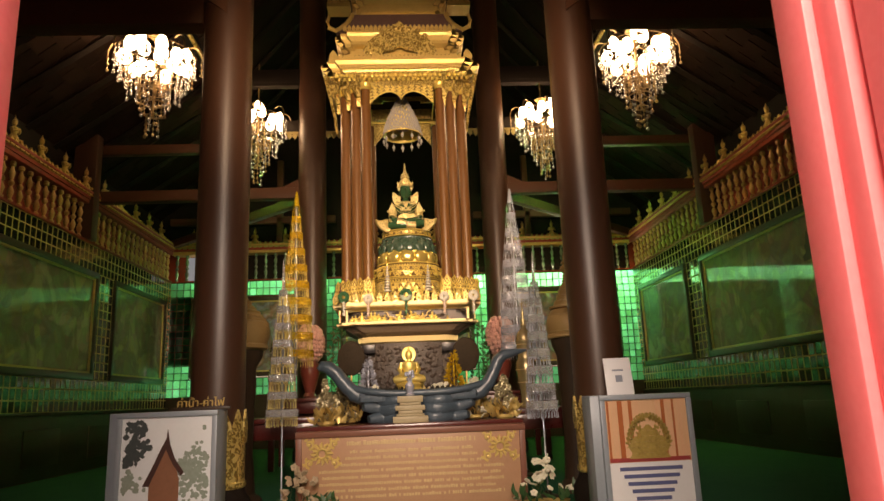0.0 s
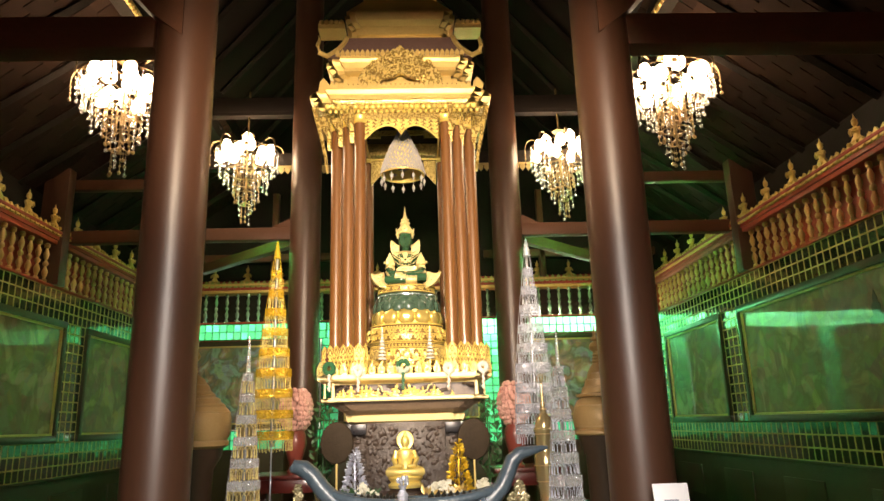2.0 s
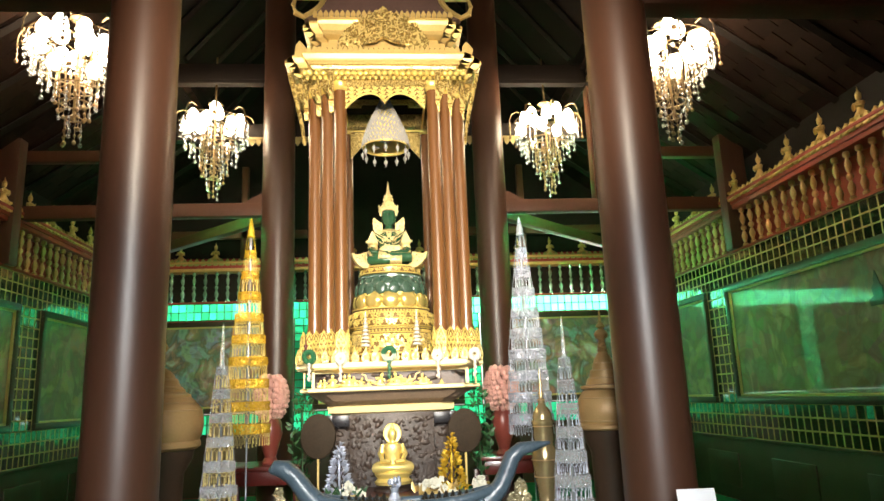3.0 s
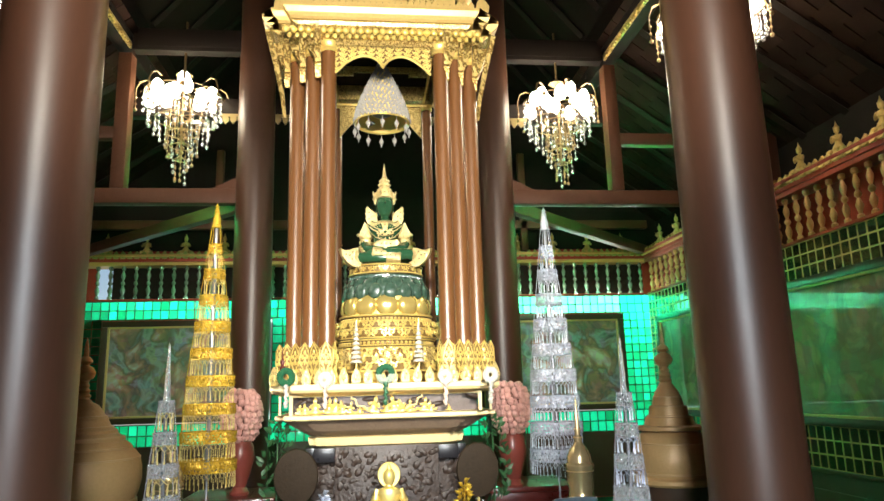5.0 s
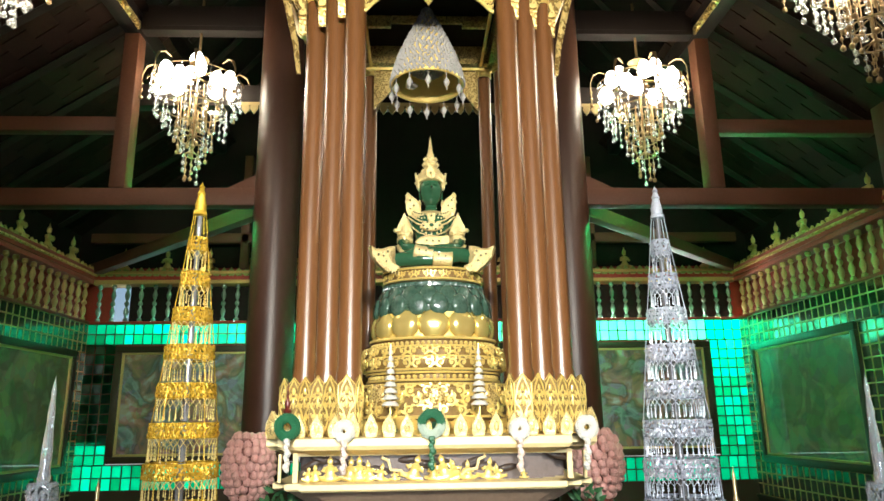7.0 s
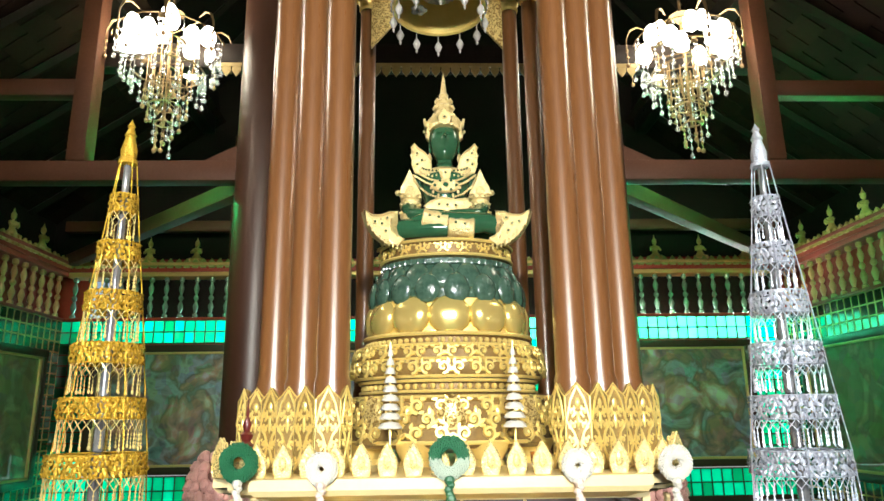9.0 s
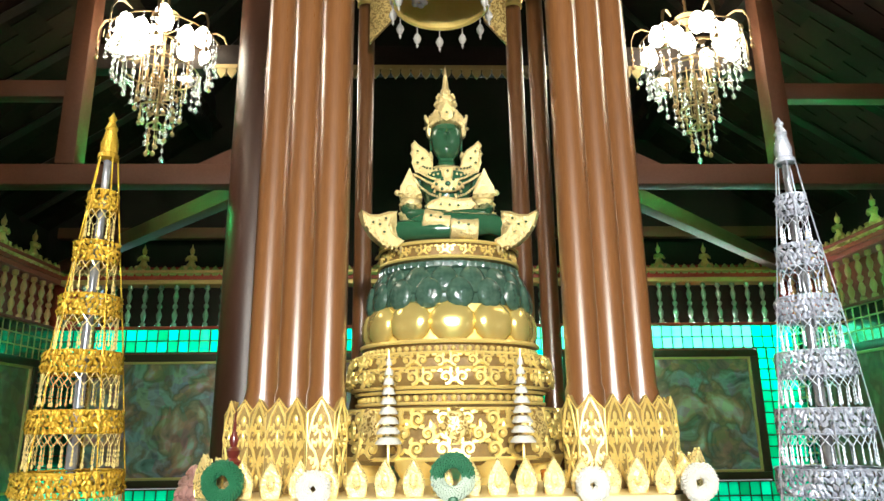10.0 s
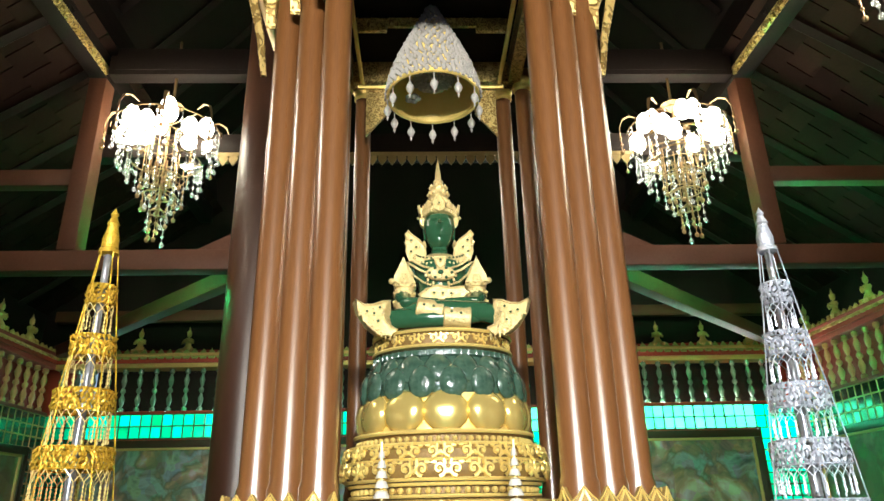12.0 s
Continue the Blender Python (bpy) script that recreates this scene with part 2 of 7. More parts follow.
AMBER = surf("gilt_crystal", (0.62, 0.43, 0.24), (0.36, 0.23, 0.11), 0.16, 0.35, 30, 0.05, trans=0.3, ior=1.5)
SILVER = surf("silver_foil", (0.72, 0.76, 0.86), (0.45, 0.48, 0.58), 0.2, 0.55, 45, 0.9, fine=160)
GOLD_FOIL = surf("gold_foil", (0.95, 0.64, 0.08), (0.6, 0.34, 0.03), 0.2, 0.6, 45, 0.9, fine=160)


# ---- building helpers ----
def mesh_of(name, bm, mats):
    bmesh.ops.recalc_face_normals(bm, faces=bm.faces)
    me = bpy.data.meshes.new(name)
    bm.to_mesh(me)
    bm.free()
    for m in mats if isinstance(mats, (list, tuple)) else [mats]:
        me.materials.append(m)
    me.shade_smooth()
    me.set_sharp_from_angle(angle=radians(38))
    return me


def part(name, bm, material, parent=None, label="", at=None):
    """One mesh object; at: a pose relative to its parent."""
    me = bm if isinstance(bm, bpy.types.Mesh) else mesh_of(name, bm, material)
    ob = new(name, me)
    ob.parent = parent
    if at is not None:
        ob.matrix_basis = at
    return tagged(ob, label)


def thing(name, label, category, m=None, group="", kind=""):
    ob = new(name)
    ob.empty_display_size = 0.1
    if m is not None:
        ob.matrix_basis = m
    return tagged(ob, label, category, group, kind)


def box(bm, x0, x1, y0, y1, z0, z1, bevel=0.0, m=None, mi=0):
    mat = Matrix.Translation(((x0 + x1) / 2, (y0 + y1) / 2, (z0 + z1) / 2)) @ Matrix.Diagonal((abs(x1 - x0), abs(y1 - y0), abs(z1 - z0), 1))
    if m is not None:
        mat = m @ mat
    if not bevel:
        v = [bm.verts.new(mat @ Vector((a, b, c))) for c in (-0.5, 0.5) for a, b in ((-0.5, -0.5), (0.5, -0.5), (0.5, 0.5), (-0.5, 0.5))]
        for q in ((3, 2, 1, 0), (4, 5, 6, 7), (0, 1, 5, 4), (1, 2, 6, 5), (2, 3, 7, 6), (3, 0, 4, 7)):
            bm.faces.new([v[k] for k in q]).material_index = mi
        return bm
    r = bmesh.ops.create_cube(bm, size=1, matrix=mat)
    fs = {f for v in r["verts"] for f in v.link_faces}
    if bevel:
        es = {e for v in r["verts"] for e in v.link_edges}
        out = bmesh.ops.bevel(bm, geom=list(es), offset=bevel, segments=2, profile=0.5, affect="EDGES")
        fs = {f for f in fs if f.is_valid} | set(out["faces"])
    for f in fs:
        f.material_index = mi
    return bm


def lathe(bm, prof, n=20, m=None, sx=1.0, sy=1.0, mi=0, wave=None, a0=0.0, caps=True):
    """Turned shape from (radius, height) pairs. wave(angle, height) scales the radius."""
    rows = []
    for r, z in prof:
        if r < 1e-4:
            row = [bm.verts.new((0, 0, z))]
        else:
            row = []
            for i in range(n):
                a = a0 + 2 * math.pi * i / n
                k = wave(a, z) if wave else 1.0
                row.append(bm.verts.new((r * k * sx * math.cos(a), r * k * sy * math.sin(a), z)))
        rows.append(row)
    if m is not None:
        for row in rows:
            for v in row:
                v.co = m @ v.co
    for a, b in zip(rows, rows[1:]):
        for i in range(n):
            j = (i + 1) % n
            if len(a) == 1 and len(b) == 1:
                continue
            if len(a) == 1:
                f = bm.faces.new((a[0], b[i], b[j]))
            elif len(b) == 1:
                f = bm.faces.new((a[i], a[j], b[0]))
            else:
                f = bm.faces.new((a[i], a[j], b[j], b[i]))
            f.material_index = mi
    for row, flip in ((rows[0], True), (rows[-1], False)):
        if caps and len(row) > 2:
            f = bm.faces.new(row[::-1] if flip else row)
            f.material_index = mi
    return bm


def tube(bm, pts, r, n=8, mi=0, flat=1.0):
    """A round bar along points; r: one radius or one a point."""
    pts = [Vector(p) for p in pts]
    rs = r if isinstance(r, (list, tuple)) else [r] * len(pts)
    rows = []
    for i, p in enumerate(pts):
        d = (pts[min(i + 1, len(pts) - 1)] - pts[max(i - 1, 0)]).normalized()
        q = d.to_track_quat("Z", "Y")
        rows.append([bm.verts.new(p + q @ Vector((rs[i] * math.cos(2 * math.pi * k / n), flat * rs[i] * math.sin(2 * math.pi * k / n), 0))) for k in range(n)])
    for a, b in zip(rows, rows[1:]):
        for k in range(n):
            f = bm.faces.new((a[k], a[(k + 1) % n], b[(k + 1) % n], b[k]))
            f.material_index = mi
    bm.faces.new(rows[0][::-1]).material_index = mi
    bm.faces.new(rows[-1]).material_index = mi
    return bm


def ball(bm, c, r, n=10, s=(1, 1, 1), m=None, mi=0):
    k = max(4, n // 2 + 1)
    prof = [(math.sin(math.pi * i / k), -math.cos(math.pi * i / k)) for i in range(k + 1)]
    mat = Matrix.Translation(c) @ Matrix.Diagonal((r * s[0], r * s[1], r * s[2], 1))
    return lathe(bm, [(0 if i in (0, k) else a, b) for i, (a, b) in enumerate(prof)], n, m=(m @ mat) if m is not None else mat, mi=mi)


def plate(bm, outline, y0, y1, m=None, mi=0):
    """A cut-out board in the x-z plane from y0 to y1."""
    a = [bm.verts.new((x, y0, z)) for x, z in outline]
    b = [bm.verts.new((x, y1, z)) for x, z in outline]
    if m is not None:
        for v in a + b:
            v.co = m @ v.co
    fs = [bm.faces.new(a), bm.faces.new(b[::-1])]
    for i in range(len(a)):
        j = (i + 1) % len(a)
        fs.append(bm.faces.new((a[j], a[i], b[i], b[j])))
    for f in fs:
        f.material_index = mi
    bmesh.ops.triangulate(bm, faces=fs[:2])
    return bm


def leaf_outline(w, h):
    """Pointed lotus leaf standing on its base."""
    half = [(0.34, 0.0), (0.46, 0.18), (0.5, 0.36), (0.42, 0.56), (0.24, 0.76), (0.1, 0.9)]
    return [(x * w, z * h) for x, z in half] + [(0, h)] + [(-x * w, z * h) for x, z in half[::-1]]


FLOOR = -0.08
YB, XW, YF = 11.37, 4.0, 0.97

# ---- ground, steps, floor ----
bm = bmesh.new()
box(bm, -600, 600, -600, 600, -1.2, -0.76)
tagged(part("ground", bm, CONCRETE), "grey concrete yard in front of the hall", "ground", kind="structure")
bm = bmesh.new()
box(bm, -4.4, 4.4, 0.66, 12.4, -0.755, FLOOR - 0.021)
tagged(part("floor_base", bm, CONCRETE), "concrete plinth under the hall", "floor", kind="structure")
bm = bmesh.new()
box(bm, -3.95, 3.95, 1.05, 11.3, FLOOR - 0.02, FLOOR, 0.003)
tagged(part("floor", bm, CARPET), "plain green carpet across the hall floor", "floor", kind="structure")
steps = thing("entrance_steps", "grey concrete steps up to the hall door", "steps", kind="structure")
for i, y in enumerate((-0.09, 0.16, 0.41)):
    bm = bmesh.new()
    box(bm, -1.4, 1.4, y, 0.66, -0.755 + 0.17 * i, -0.755 + 0.17 * (i + 1), 0.01)
    part("step", bm, CONCRETE, steps)

# ---- front wall with its door ----
bm = bmesh.new()
for x0, x1, z0, z1 in ((-4.2, -0.8, FLOOR, 5.6), (0.83, 4.2, FLOOR, 5.6), (-0.8, 0.83, 2.75, 5.6)):
    box(bm, x0, x1, 0.83, 0.965, z0, z1)
tagged(part("wall_south", bm, REDWALL), "red painted front wall with the entrance", "wall", kind="structure")
door = thing("door_1", "open red painted double door at the entrance", "door", kind="structure")
for sx, xi, xo in ((-1, -0.715, -0.8), (1, 0.738, 0.83)):
    bm = bmesh.new()
    box(bm, xi, xo, 0.88, 0.975, FLOOR, 2.75, 0.006)
    box(bm, xi + sx * 0.02, xo, 0.82, 0.88, FLOOR, 2.75, 0.004)
    part("jamb", bm, PINK_RED, door)
    bm = bmesh.new()
    h = pose(xi + sx * 0.035, 0.8, 0, 0, 0, sx * 5)
    box(bm, 0, sx * 0.045, -0.72, 0, FLOOR + 0.01, 2.72, 0.005, m=h)
    for z0, z1 in ((0.05, 0.75), (0.85, 1.75), (1.85, 2.6)):
        box(bm, -sx * 0.004, sx * 0.002, -0.64, -0.08, z0, z1, 0.002, m=h)
    leaf_ob = part("door_leaf", bm, PINK_RED, door)
    bm = lathe(bmesh.new(), [(0, 0), (0.03, 0.004), (0.022, 0.012), (0, 0.016)], 14, m=pose(xi + sx * 0.035, 0.6, 0.9, 0, -sx * 90, 0))
    part("door_stud", bm, GOLD, leaf_ob, "small gilt stud")
bm = bmesh.new()
box(bm, -0.715, 0.738, 0.84, 0.97, 2.66, 2.75, 0.006)
part("lintel", bm, PINK_RED, door)
bm = bmesh.new()
box(bm, -0.715, 0.738, 0.84, 0.97, FLOOR - 0.005, FLOOR + 0.02, 0.006)
part("threshold", bm, PINK_RED, door)

# ---- side walls and back wall ----
Z_BASE, Z_PIC0, Z_PIC1, Z_BAL0, Z_BAL1, Z_LEDGE = 0.62, 1.0, 2.35, 2.72, 3.18, 3.33
BAL = [(0.018, 0), (0.03, 0.01), (0.03, 0.04), (0.014, 0.055), (0.028, 0.1), (0.034, 0.13), (0.018, 0.175), (0.012, 0.19), (0.03, 0.215), (0.03, 0.235), (0.012, 0.26), (0.026, 0.3), (0.032, 0.335), (0.016, 0.385), (0.014, 0.4), (0.03, 0.415), (0.03, 0.45), (0.018, 0.46)]
bal_mesh = mesh_of("baluster", lathe(bmesh.new(), BAL, 10), surf("dull_gilt", (0.56, 0.34, 0.15), (0.4, 0.22, 0.09), 0.4, 0.2, 9, 0.15))
# far balusters: the green light on them is put into their colour
bal_far = mesh_of("baluster", lathe(bmesh.new(), BAL, 10), surf("green_lit_mosaic", (0.34, 0.5, 0.38), (0.12, 0.22, 0.15), 0.16, 0.5, 40, 0.5, coat=0.8))
leaf_mesh = plate(bmesh.new(), leaf_outline(0.085, 0.11), -0.012, 0.012)
leaf_me = mesh_of("leaf", leaf_mesh, GOLD_SATIN)
# far leaves: gilt coloured green for the light falling on it
leaf_far = mesh_of("leaf", plate(bmesh.new(), leaf_outline(0.085, 0.11), -0.012, 0.012), surf("green_lit_gilt", (0.42, 0.5, 0.16), (0.24, 0.32, 0.08), 0.3, 0.4, 30, 0.3))


def run(wall, length, m, recess_mat, back):
    """Balusters, ledge and gilt leaves along one wall; local x runs along it, local -y faces the hall."""
    bm = bmesh.new()
    box(bm, 0, length, -0.03, 0.2, Z_BAL1, Z_BAL1 + 0.05, 0.006)
    box(bm, 0, length, -0.075, 0.2, Z_LEDGE - 0.035, Z_LEDGE, 0.006)
    part("ledge", bm, GOLD_SATIN if back else REDWALL, wall, at=m)
    bm = bmesh.new()
    box(bm, 0, length, -0.03, 0.0, Z_BAL0 - 0.03, Z_BAL0, 0.006)
    box(bm, 0, length, -0.045, 0.2, Z_BAL1 + 0.05, Z_LEDGE - 0.035, 0.0)
    part("rail", bm, REDWALL, wall, at=m)
    n = int(length / 0.165)
    for i in range(n):
        part("baluster", bal_far if back else bal_mesh, None, wall, at=m @ pose((i + 0.5) * length / n, 0.04, Z_BAL0))
    n = int(length / 0.09)
    for i in range(n):
        part("leaf", leaf_far if back else leaf_me, None, wall, at=m @ pose((i + 0.5) * length / n, -0.06, Z_LEDGE - 0.06, -8 - 5 * (i % 2)))


def tiles(wall, areas, m, lit, gap, name_from, joint):
    """Square glass tiles with gilt joints; areas in (x0, x1, z0, z1)."""
    s = 0.112
    bmg = bmesh.new()
    spots = []
    for x0, x1, z0, z1 in areas:
        nx, nz = max(1, round((x1 - x0) / s)), max(1, round((z1 - z0) / s))
        px, pz = (x1 - x0) / nx, (z1 - z0) / nz
        for i in range(nx + 1):
            box(bmg, x0 + i * px - gap, x0 + i * px + gap, -0.009, 0.012, z0, z1)
        for k in range(nz + 1):
            box(bmg, x0 - gap, x1 + gap, -0.007, 0.012, z0 + k * pz - gap, z0 + k * pz + gap)
        spots += [(x0 + (i + 0.5) * px, z0 + (k + 0.5) * pz, px, pz) for i in range(nx) for k in range(nz)]
    part("grout", bmg, joint, wall, at=m)
    one = bmesh.new()
    box(one, -0.5, 0.5, -0.006, 0.006, -0.5, 0.5)
    one = mesh_of("tile", one, lit)
    spots.sort(key=name_from)
    rng = random.Random(5)
    for x, z, px, pz in spots[:300]:
        tilt = pose(x, 0, z, rng.uniform(-1.2, 1.2), 0, rng.uniform(-1.2, 1.2))
        part("tile", one, None, wall, at=m @ tilt @ Matrix.Diagonal((px - 2 * gap, 1, pz - 2 * gap, 1)))
    rest = bmesh.new()
    for x, z, px, pz in spots[300:]:
        w, h = px / 2 - gap, pz / 2 - gap
        a, b = rng.uniform(-0.002, 0.002), rng.uniform(-0.002, 0.002)
        f = [rest.verts.new((x + sx * w, -0.006 + sx * a + sz * b, z + sz * h)) for sx, sz in ((-1, -1), (1, -1), (1, 1), (-1, 1))]
        g = [rest.verts.new((v.co.x, 0.006, v.co.z)) for v in f]
        rest.faces.new(f)
        rest.faces.new(g[::-1])
        for q in range(4):
            rest.faces.new((f[(q + 1) % 4], f[q], g[q], g[(q + 1) % 4]))
    if len(rest.verts):
        tagged(part("tile_field", rest, lit, wall, at=m), kind="stuff")
    else:
        rest.free()


def picture(name, x0, x1, z0, z1, m, mat, label, far=False):
    ob = thing(name, label, "painting", kind="")
    bm = bmesh.new()
    box(bm, x0 + 0.07, x1 - 0.07, -0.012, 0.03, z0 + 0.07, z1 - 0.07)
    part("canvas", bm, mat, ob, at=m)
    bm = bmesh.new()
    for a, b, c, d in ((x0, x1, z0, z0 + 0.075), (x0, x1, z1 - 0.075, z1), (x0, x0 + 0.075, z0 + 0.075, z1 - 0.075), (x1 - 0.075, x1, z0 + 0.075, z1 - 0.075)):
        box(bm, a, b, -0.05, 0.03, c, d, 0.006)
    part("frame", bm, FRAME, ob, at=m)
    bm = bmesh.new()
    for a, b, c, d in ((x0 + 0.075, x1 - 0.075, z0 + 0.075, z0 + 0.1), (x0 + 0.075, x1 - 0.075, z1 - 0.1, z1 - 0.075), (x0 + 0.075, x0 + 0.1, z0 + 0.1, z1 - 0.1), (x1 - 0.1, x1 - 0.075, z0 + 0.1, z1 - 0.1)):
        box(bm, a, b, -0.035, 0.02, c, d, 0.004)
    part("inner_moulding", bm, GROUT, ob, "thin gilt inner moulding", at=m)
    return ob


# east and west walls: local x runs north along the wall for the west one, south for the east one
SIDE = {"wall_east": pose(XW, YB, 0, 0, 0, -90), "wall_west": pose(-XW, YF, 0, 0, 0, 90)}
LEN = YB - YF
for name, m in SIDE.items():
    east = name == "wall_east"
    bm = bmesh.new()
    box(bm, -0.2, LEN + 0.2, 0.02, 0.2, -0.755, Z_BAL0, m=m)
    box(bm, -0.2, LEN + 0.2, 0.19, 0.24, Z_BAL0, 3.46, m=m)
    wall = tagged(part(name, bm, REDWALL), "hall side wall with dark mosaic, murals and baluster frieze", "wall", kind="structure")
    bm = bmesh.new()
    box(bm, 0, LEN, -0.03, 0.02, FLOOR, Z_BASE, 0.004)
    box(bm, 0, LEN, -0.05, 0.0, Z_BASE - 0.03, Z_BASE, 0.004)
    for i in range(7):
        x = 0.4 + i * 1.45
        box(bm, x, x + 0.75, -0.045, -0.02, 0.06, 0.44, 0.006)
    part("wainscot", bm, BASEWOOD, wall, at=m)
    # near-black boards stand for the dark openness above the ledge
    bm = bmesh.new()
    box(bm, -0.2, LEN + 0.2, 0.3, 0.36, 3.46, 4.4)
    box(bm, -0.2, LEN + 0.2, 0.2, 0.36, 3.42, 3.46)
    part("upper_boards", bm, DARKWOOD, wall, at=m)

    def along(y):
        return YB - y if east else y - YF
    bands = sorted([sorted((along(8.62), along(4.5))), sorted((along(11.1), along(9.12))), sorted((along(4.0), along(1.5)))])
    areas = [(0, LEN, Z_BASE, Z_PIC0), (0, LEN, Z_PIC1, Z_BAL0 - 0.03)]
    edge = 0.0
    for a, b in bands:
        areas.append((edge, a, Z_PIC0, Z_PIC1))
        edge = b
        big = picture("painting", a, b, Z_PIC0, Z_PIC1, m, MURAL_SIDE, "large faded green mural behind glass in a dark frame")
        if east and a < along(6.17) < b:
            shape = [(-0.1, 0), (0.1, 0), (0.11, 0.05), (0.05, 0.08), (0.065, 0.15), (0.03, 0.18), (0.028, 0.22), (0.012, 0.25), (0, 0.29), (-0.012, 0.25), (-0.028, 0.22), (-0.03, 0.18), (-0.065, 0.15), (-0.05, 0.08), (-0.11, 0.05)]
            part("painted_figure", plate(bmesh.new(), shape, -0.017, -0.0125, m=Matrix.Translation((along(6.17), 0, 1.8))), MURAL_DARK, big, "dark seated figure painted on the mural", at=m)
    areas.append((edge, LEN, Z_PIC0, Z_PIC1))
    tiles(wall, areas, m, TILE_DARK, 0.0075, lambda s: abs(s[0] - along(8.0)) + (0 if s[1] > 2.2 else 2), GROUT)
    run(wall, LEN, m, REDWALL, False)
    bm = bmesh.new()
    for y in (8.3, 4.15):
        box(bm, along(y) - 0.08, along(y) + 0.08, -0.08, 0.2, Z_BAL0, 4.4, 0.008)
    part("wall_post", bm, PILLAR, wall, at=m)

M_BACK = pose(-XW, YB, 0)
BW = 2 * XW
bm = bmesh.new()
box(bm, -4.2, 4.2, YB + 0.02, YB + 0.2, -0.755, FLOOR)
box(bm, -3.6, 4.2, YB + 0.19, YB + 0.24, Z_BAL0, 3.42)
box(bm, -4.2, -3.82, YB + 0.19, YB + 0.24, Z_BAL0, Z_BAL1)
box(bm, -4.2, -3.6, YB + 0.19, YB + 0.24, Z_BAL1, 3.42)
# unseen backing, added to block the daylight lamps behind the west tiles
box(bm, -4.0, -3.62, YB + 0.02, YB + 0.2, 1.3, 2.44)
for x0, x1 in ((-3.62, -1.42), (1.42, 3.56), (-1.12, 1.12)):
    box(bm, x0, x1, YB + 0.02, YB + 0.2, 1.08, 2.44)
wall = tagged(part("wall_north", bm, REDWALL), "back wall with murals framed in glowing green glass tiles", "wall", kind="structure")
for x0, x1, i in ((-3.62, -1.42, 0), (1.42, 3.56, 1), (-1.12, 1.12, 2)):
    picture("painting", x0, x1, 1.08, 2.42, pose(0, YB, 0), MURAL_BACK, "dark grey temple mural in a gilt frame")
tiles(wall, [(0.0, 3.55, 2.44, Z_BAL0 - 0.03)], pose(0, YB, 0), TILE_GLARE, 0.006, lambda s: abs(s[0]), GROUT_BACKLIT)
tiles(wall, [(-4, 0.0, 2.44, Z_BAL0 - 0.03), (3.55, 4, 2.44, Z_BAL0 - 0.03), (-4, 4, 0.78, 1.06), (-4, -3.64, 1.06, 2.44), (-1.4, -1.13, 1.06, 2.44), (1.13, 1.4, 1.06, 2.44), (3.58, 4, 1.06, 2.44)], pose(0, YB, 0), TILE_LIT, 0.006, lambda s: (0 if s[1] > 2.4 else 1) + 0.01 * abs(s[0]), GROUT_BACKLIT)
run(wall, BW, M_BACK, REDWALL, True)
bm = bmesh.new()
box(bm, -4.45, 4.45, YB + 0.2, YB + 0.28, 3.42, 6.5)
# dark sheet before the red wall: recess shade behind the balusters
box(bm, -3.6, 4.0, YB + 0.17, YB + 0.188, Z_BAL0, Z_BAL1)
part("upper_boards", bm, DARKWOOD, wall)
bm = bmesh.new()
box(bm, -4.2, 4.2, YB - 0.01, YB + 0.2, FLOOR, 0.78, 0.004)
part("wainscot", bm, BASEWOOD, wall)
# closing box behind the glass
bm = bmesh.new()
for x in (-4.75, 4.7):
    box(bm, x, x + 0.05, YB + 0.2, 12.4, -0.1, Z_BAL0)
tagged(part("light_well", bm, CONCRETE), "pale side walls of the light well", "wall", kind="structure")

# ---- roof ----
bm = bmesh.new()
def slab(x0, z0, x1, z1, y0, y1, th):
    d = Vector((x1 - x0, 0, z1 - z0))
    nrm = Vector((-d.z, 0, d.x)).normalized() * th
    pts = [Vector((x0, 0, z0)), Vector((x1, 0, z1)), Vector((x1, 0, z1)) + nrm, Vector((x0, 0, z0)) + nrm]
    a = [bm.verts.new((p.x, y0, p.z)) for p in pts]
    b = [bm.verts.new((p.x, y1, p.z)) for p in pts]
    bm.faces.new(a), bm.faces.new(b[::-1])
    for i in range(4):
        bm.faces.new((a[(i + 1) % 4], a[i], b[i], b[(i + 1) % 4]))
for sx in (-1, 1):
    slab(sx * 4.5, 3.75, sx * 2.45, 5.15, 0.6, 12.0, 0.06 * -sx)
    slab(sx * 2.6, 5.5, 0, 8.6, 0.6, 12.0, 0.06 * -sx)
    slab(sx * 2.5, 5.1, sx * 2.56, 5.6, 0.6, 12.0, 0.05 * -sx)
    for y in np.arange(1.1, 11.6, 0.62):
        for x0, z0, x1, z1 in ((4.3, 3.82, 2.5, 5.05), (2.5, 5.55, 0, 8.5)):
            a, b = Vector((sx * x0, y, z0)), Vector((sx * x1, y, z1))
            tube(bm, [a, b], 0.04, 4)
    for i in range(1, 6):
        k = i / 6
        tube(bm, [(sx * (4.4 - 1.9 * k), 0.8, 3.86 + 1.3 * k), (sx * (4.4 - 1.9 * k), 11.8, 3.86 + 1.3 * k)], 0.028, 4)
# undersides of the roof tiles, course by course
rng = random.Random(2)
for sx in (-1, 1):
    slope = Vector((-2.05 * sx, 0, 1.4))
    down = Vector((-1.4 * sx, 0, -2.05)).normalized()
    turn = math.degrees(math.atan2(1.4, 2.05)) * sx
    for k in range(11):
        for i in range(46):
            c = Vector((sx * 4.5, 0.75 + (i + 0.5 * (k % 2)) * 0.24, 3.75)) + slope * ((k + 0.5) / 11) + down * 0.018
            box(bm, -0.12, 0.12, -0.113, 0.113, -0.006, 0.006, m=Matrix.Translation(c) @ pose(0, 0, 0, 0, turn + sx * (4 + rng.uniform(-1, 1)), 0), mi=1)
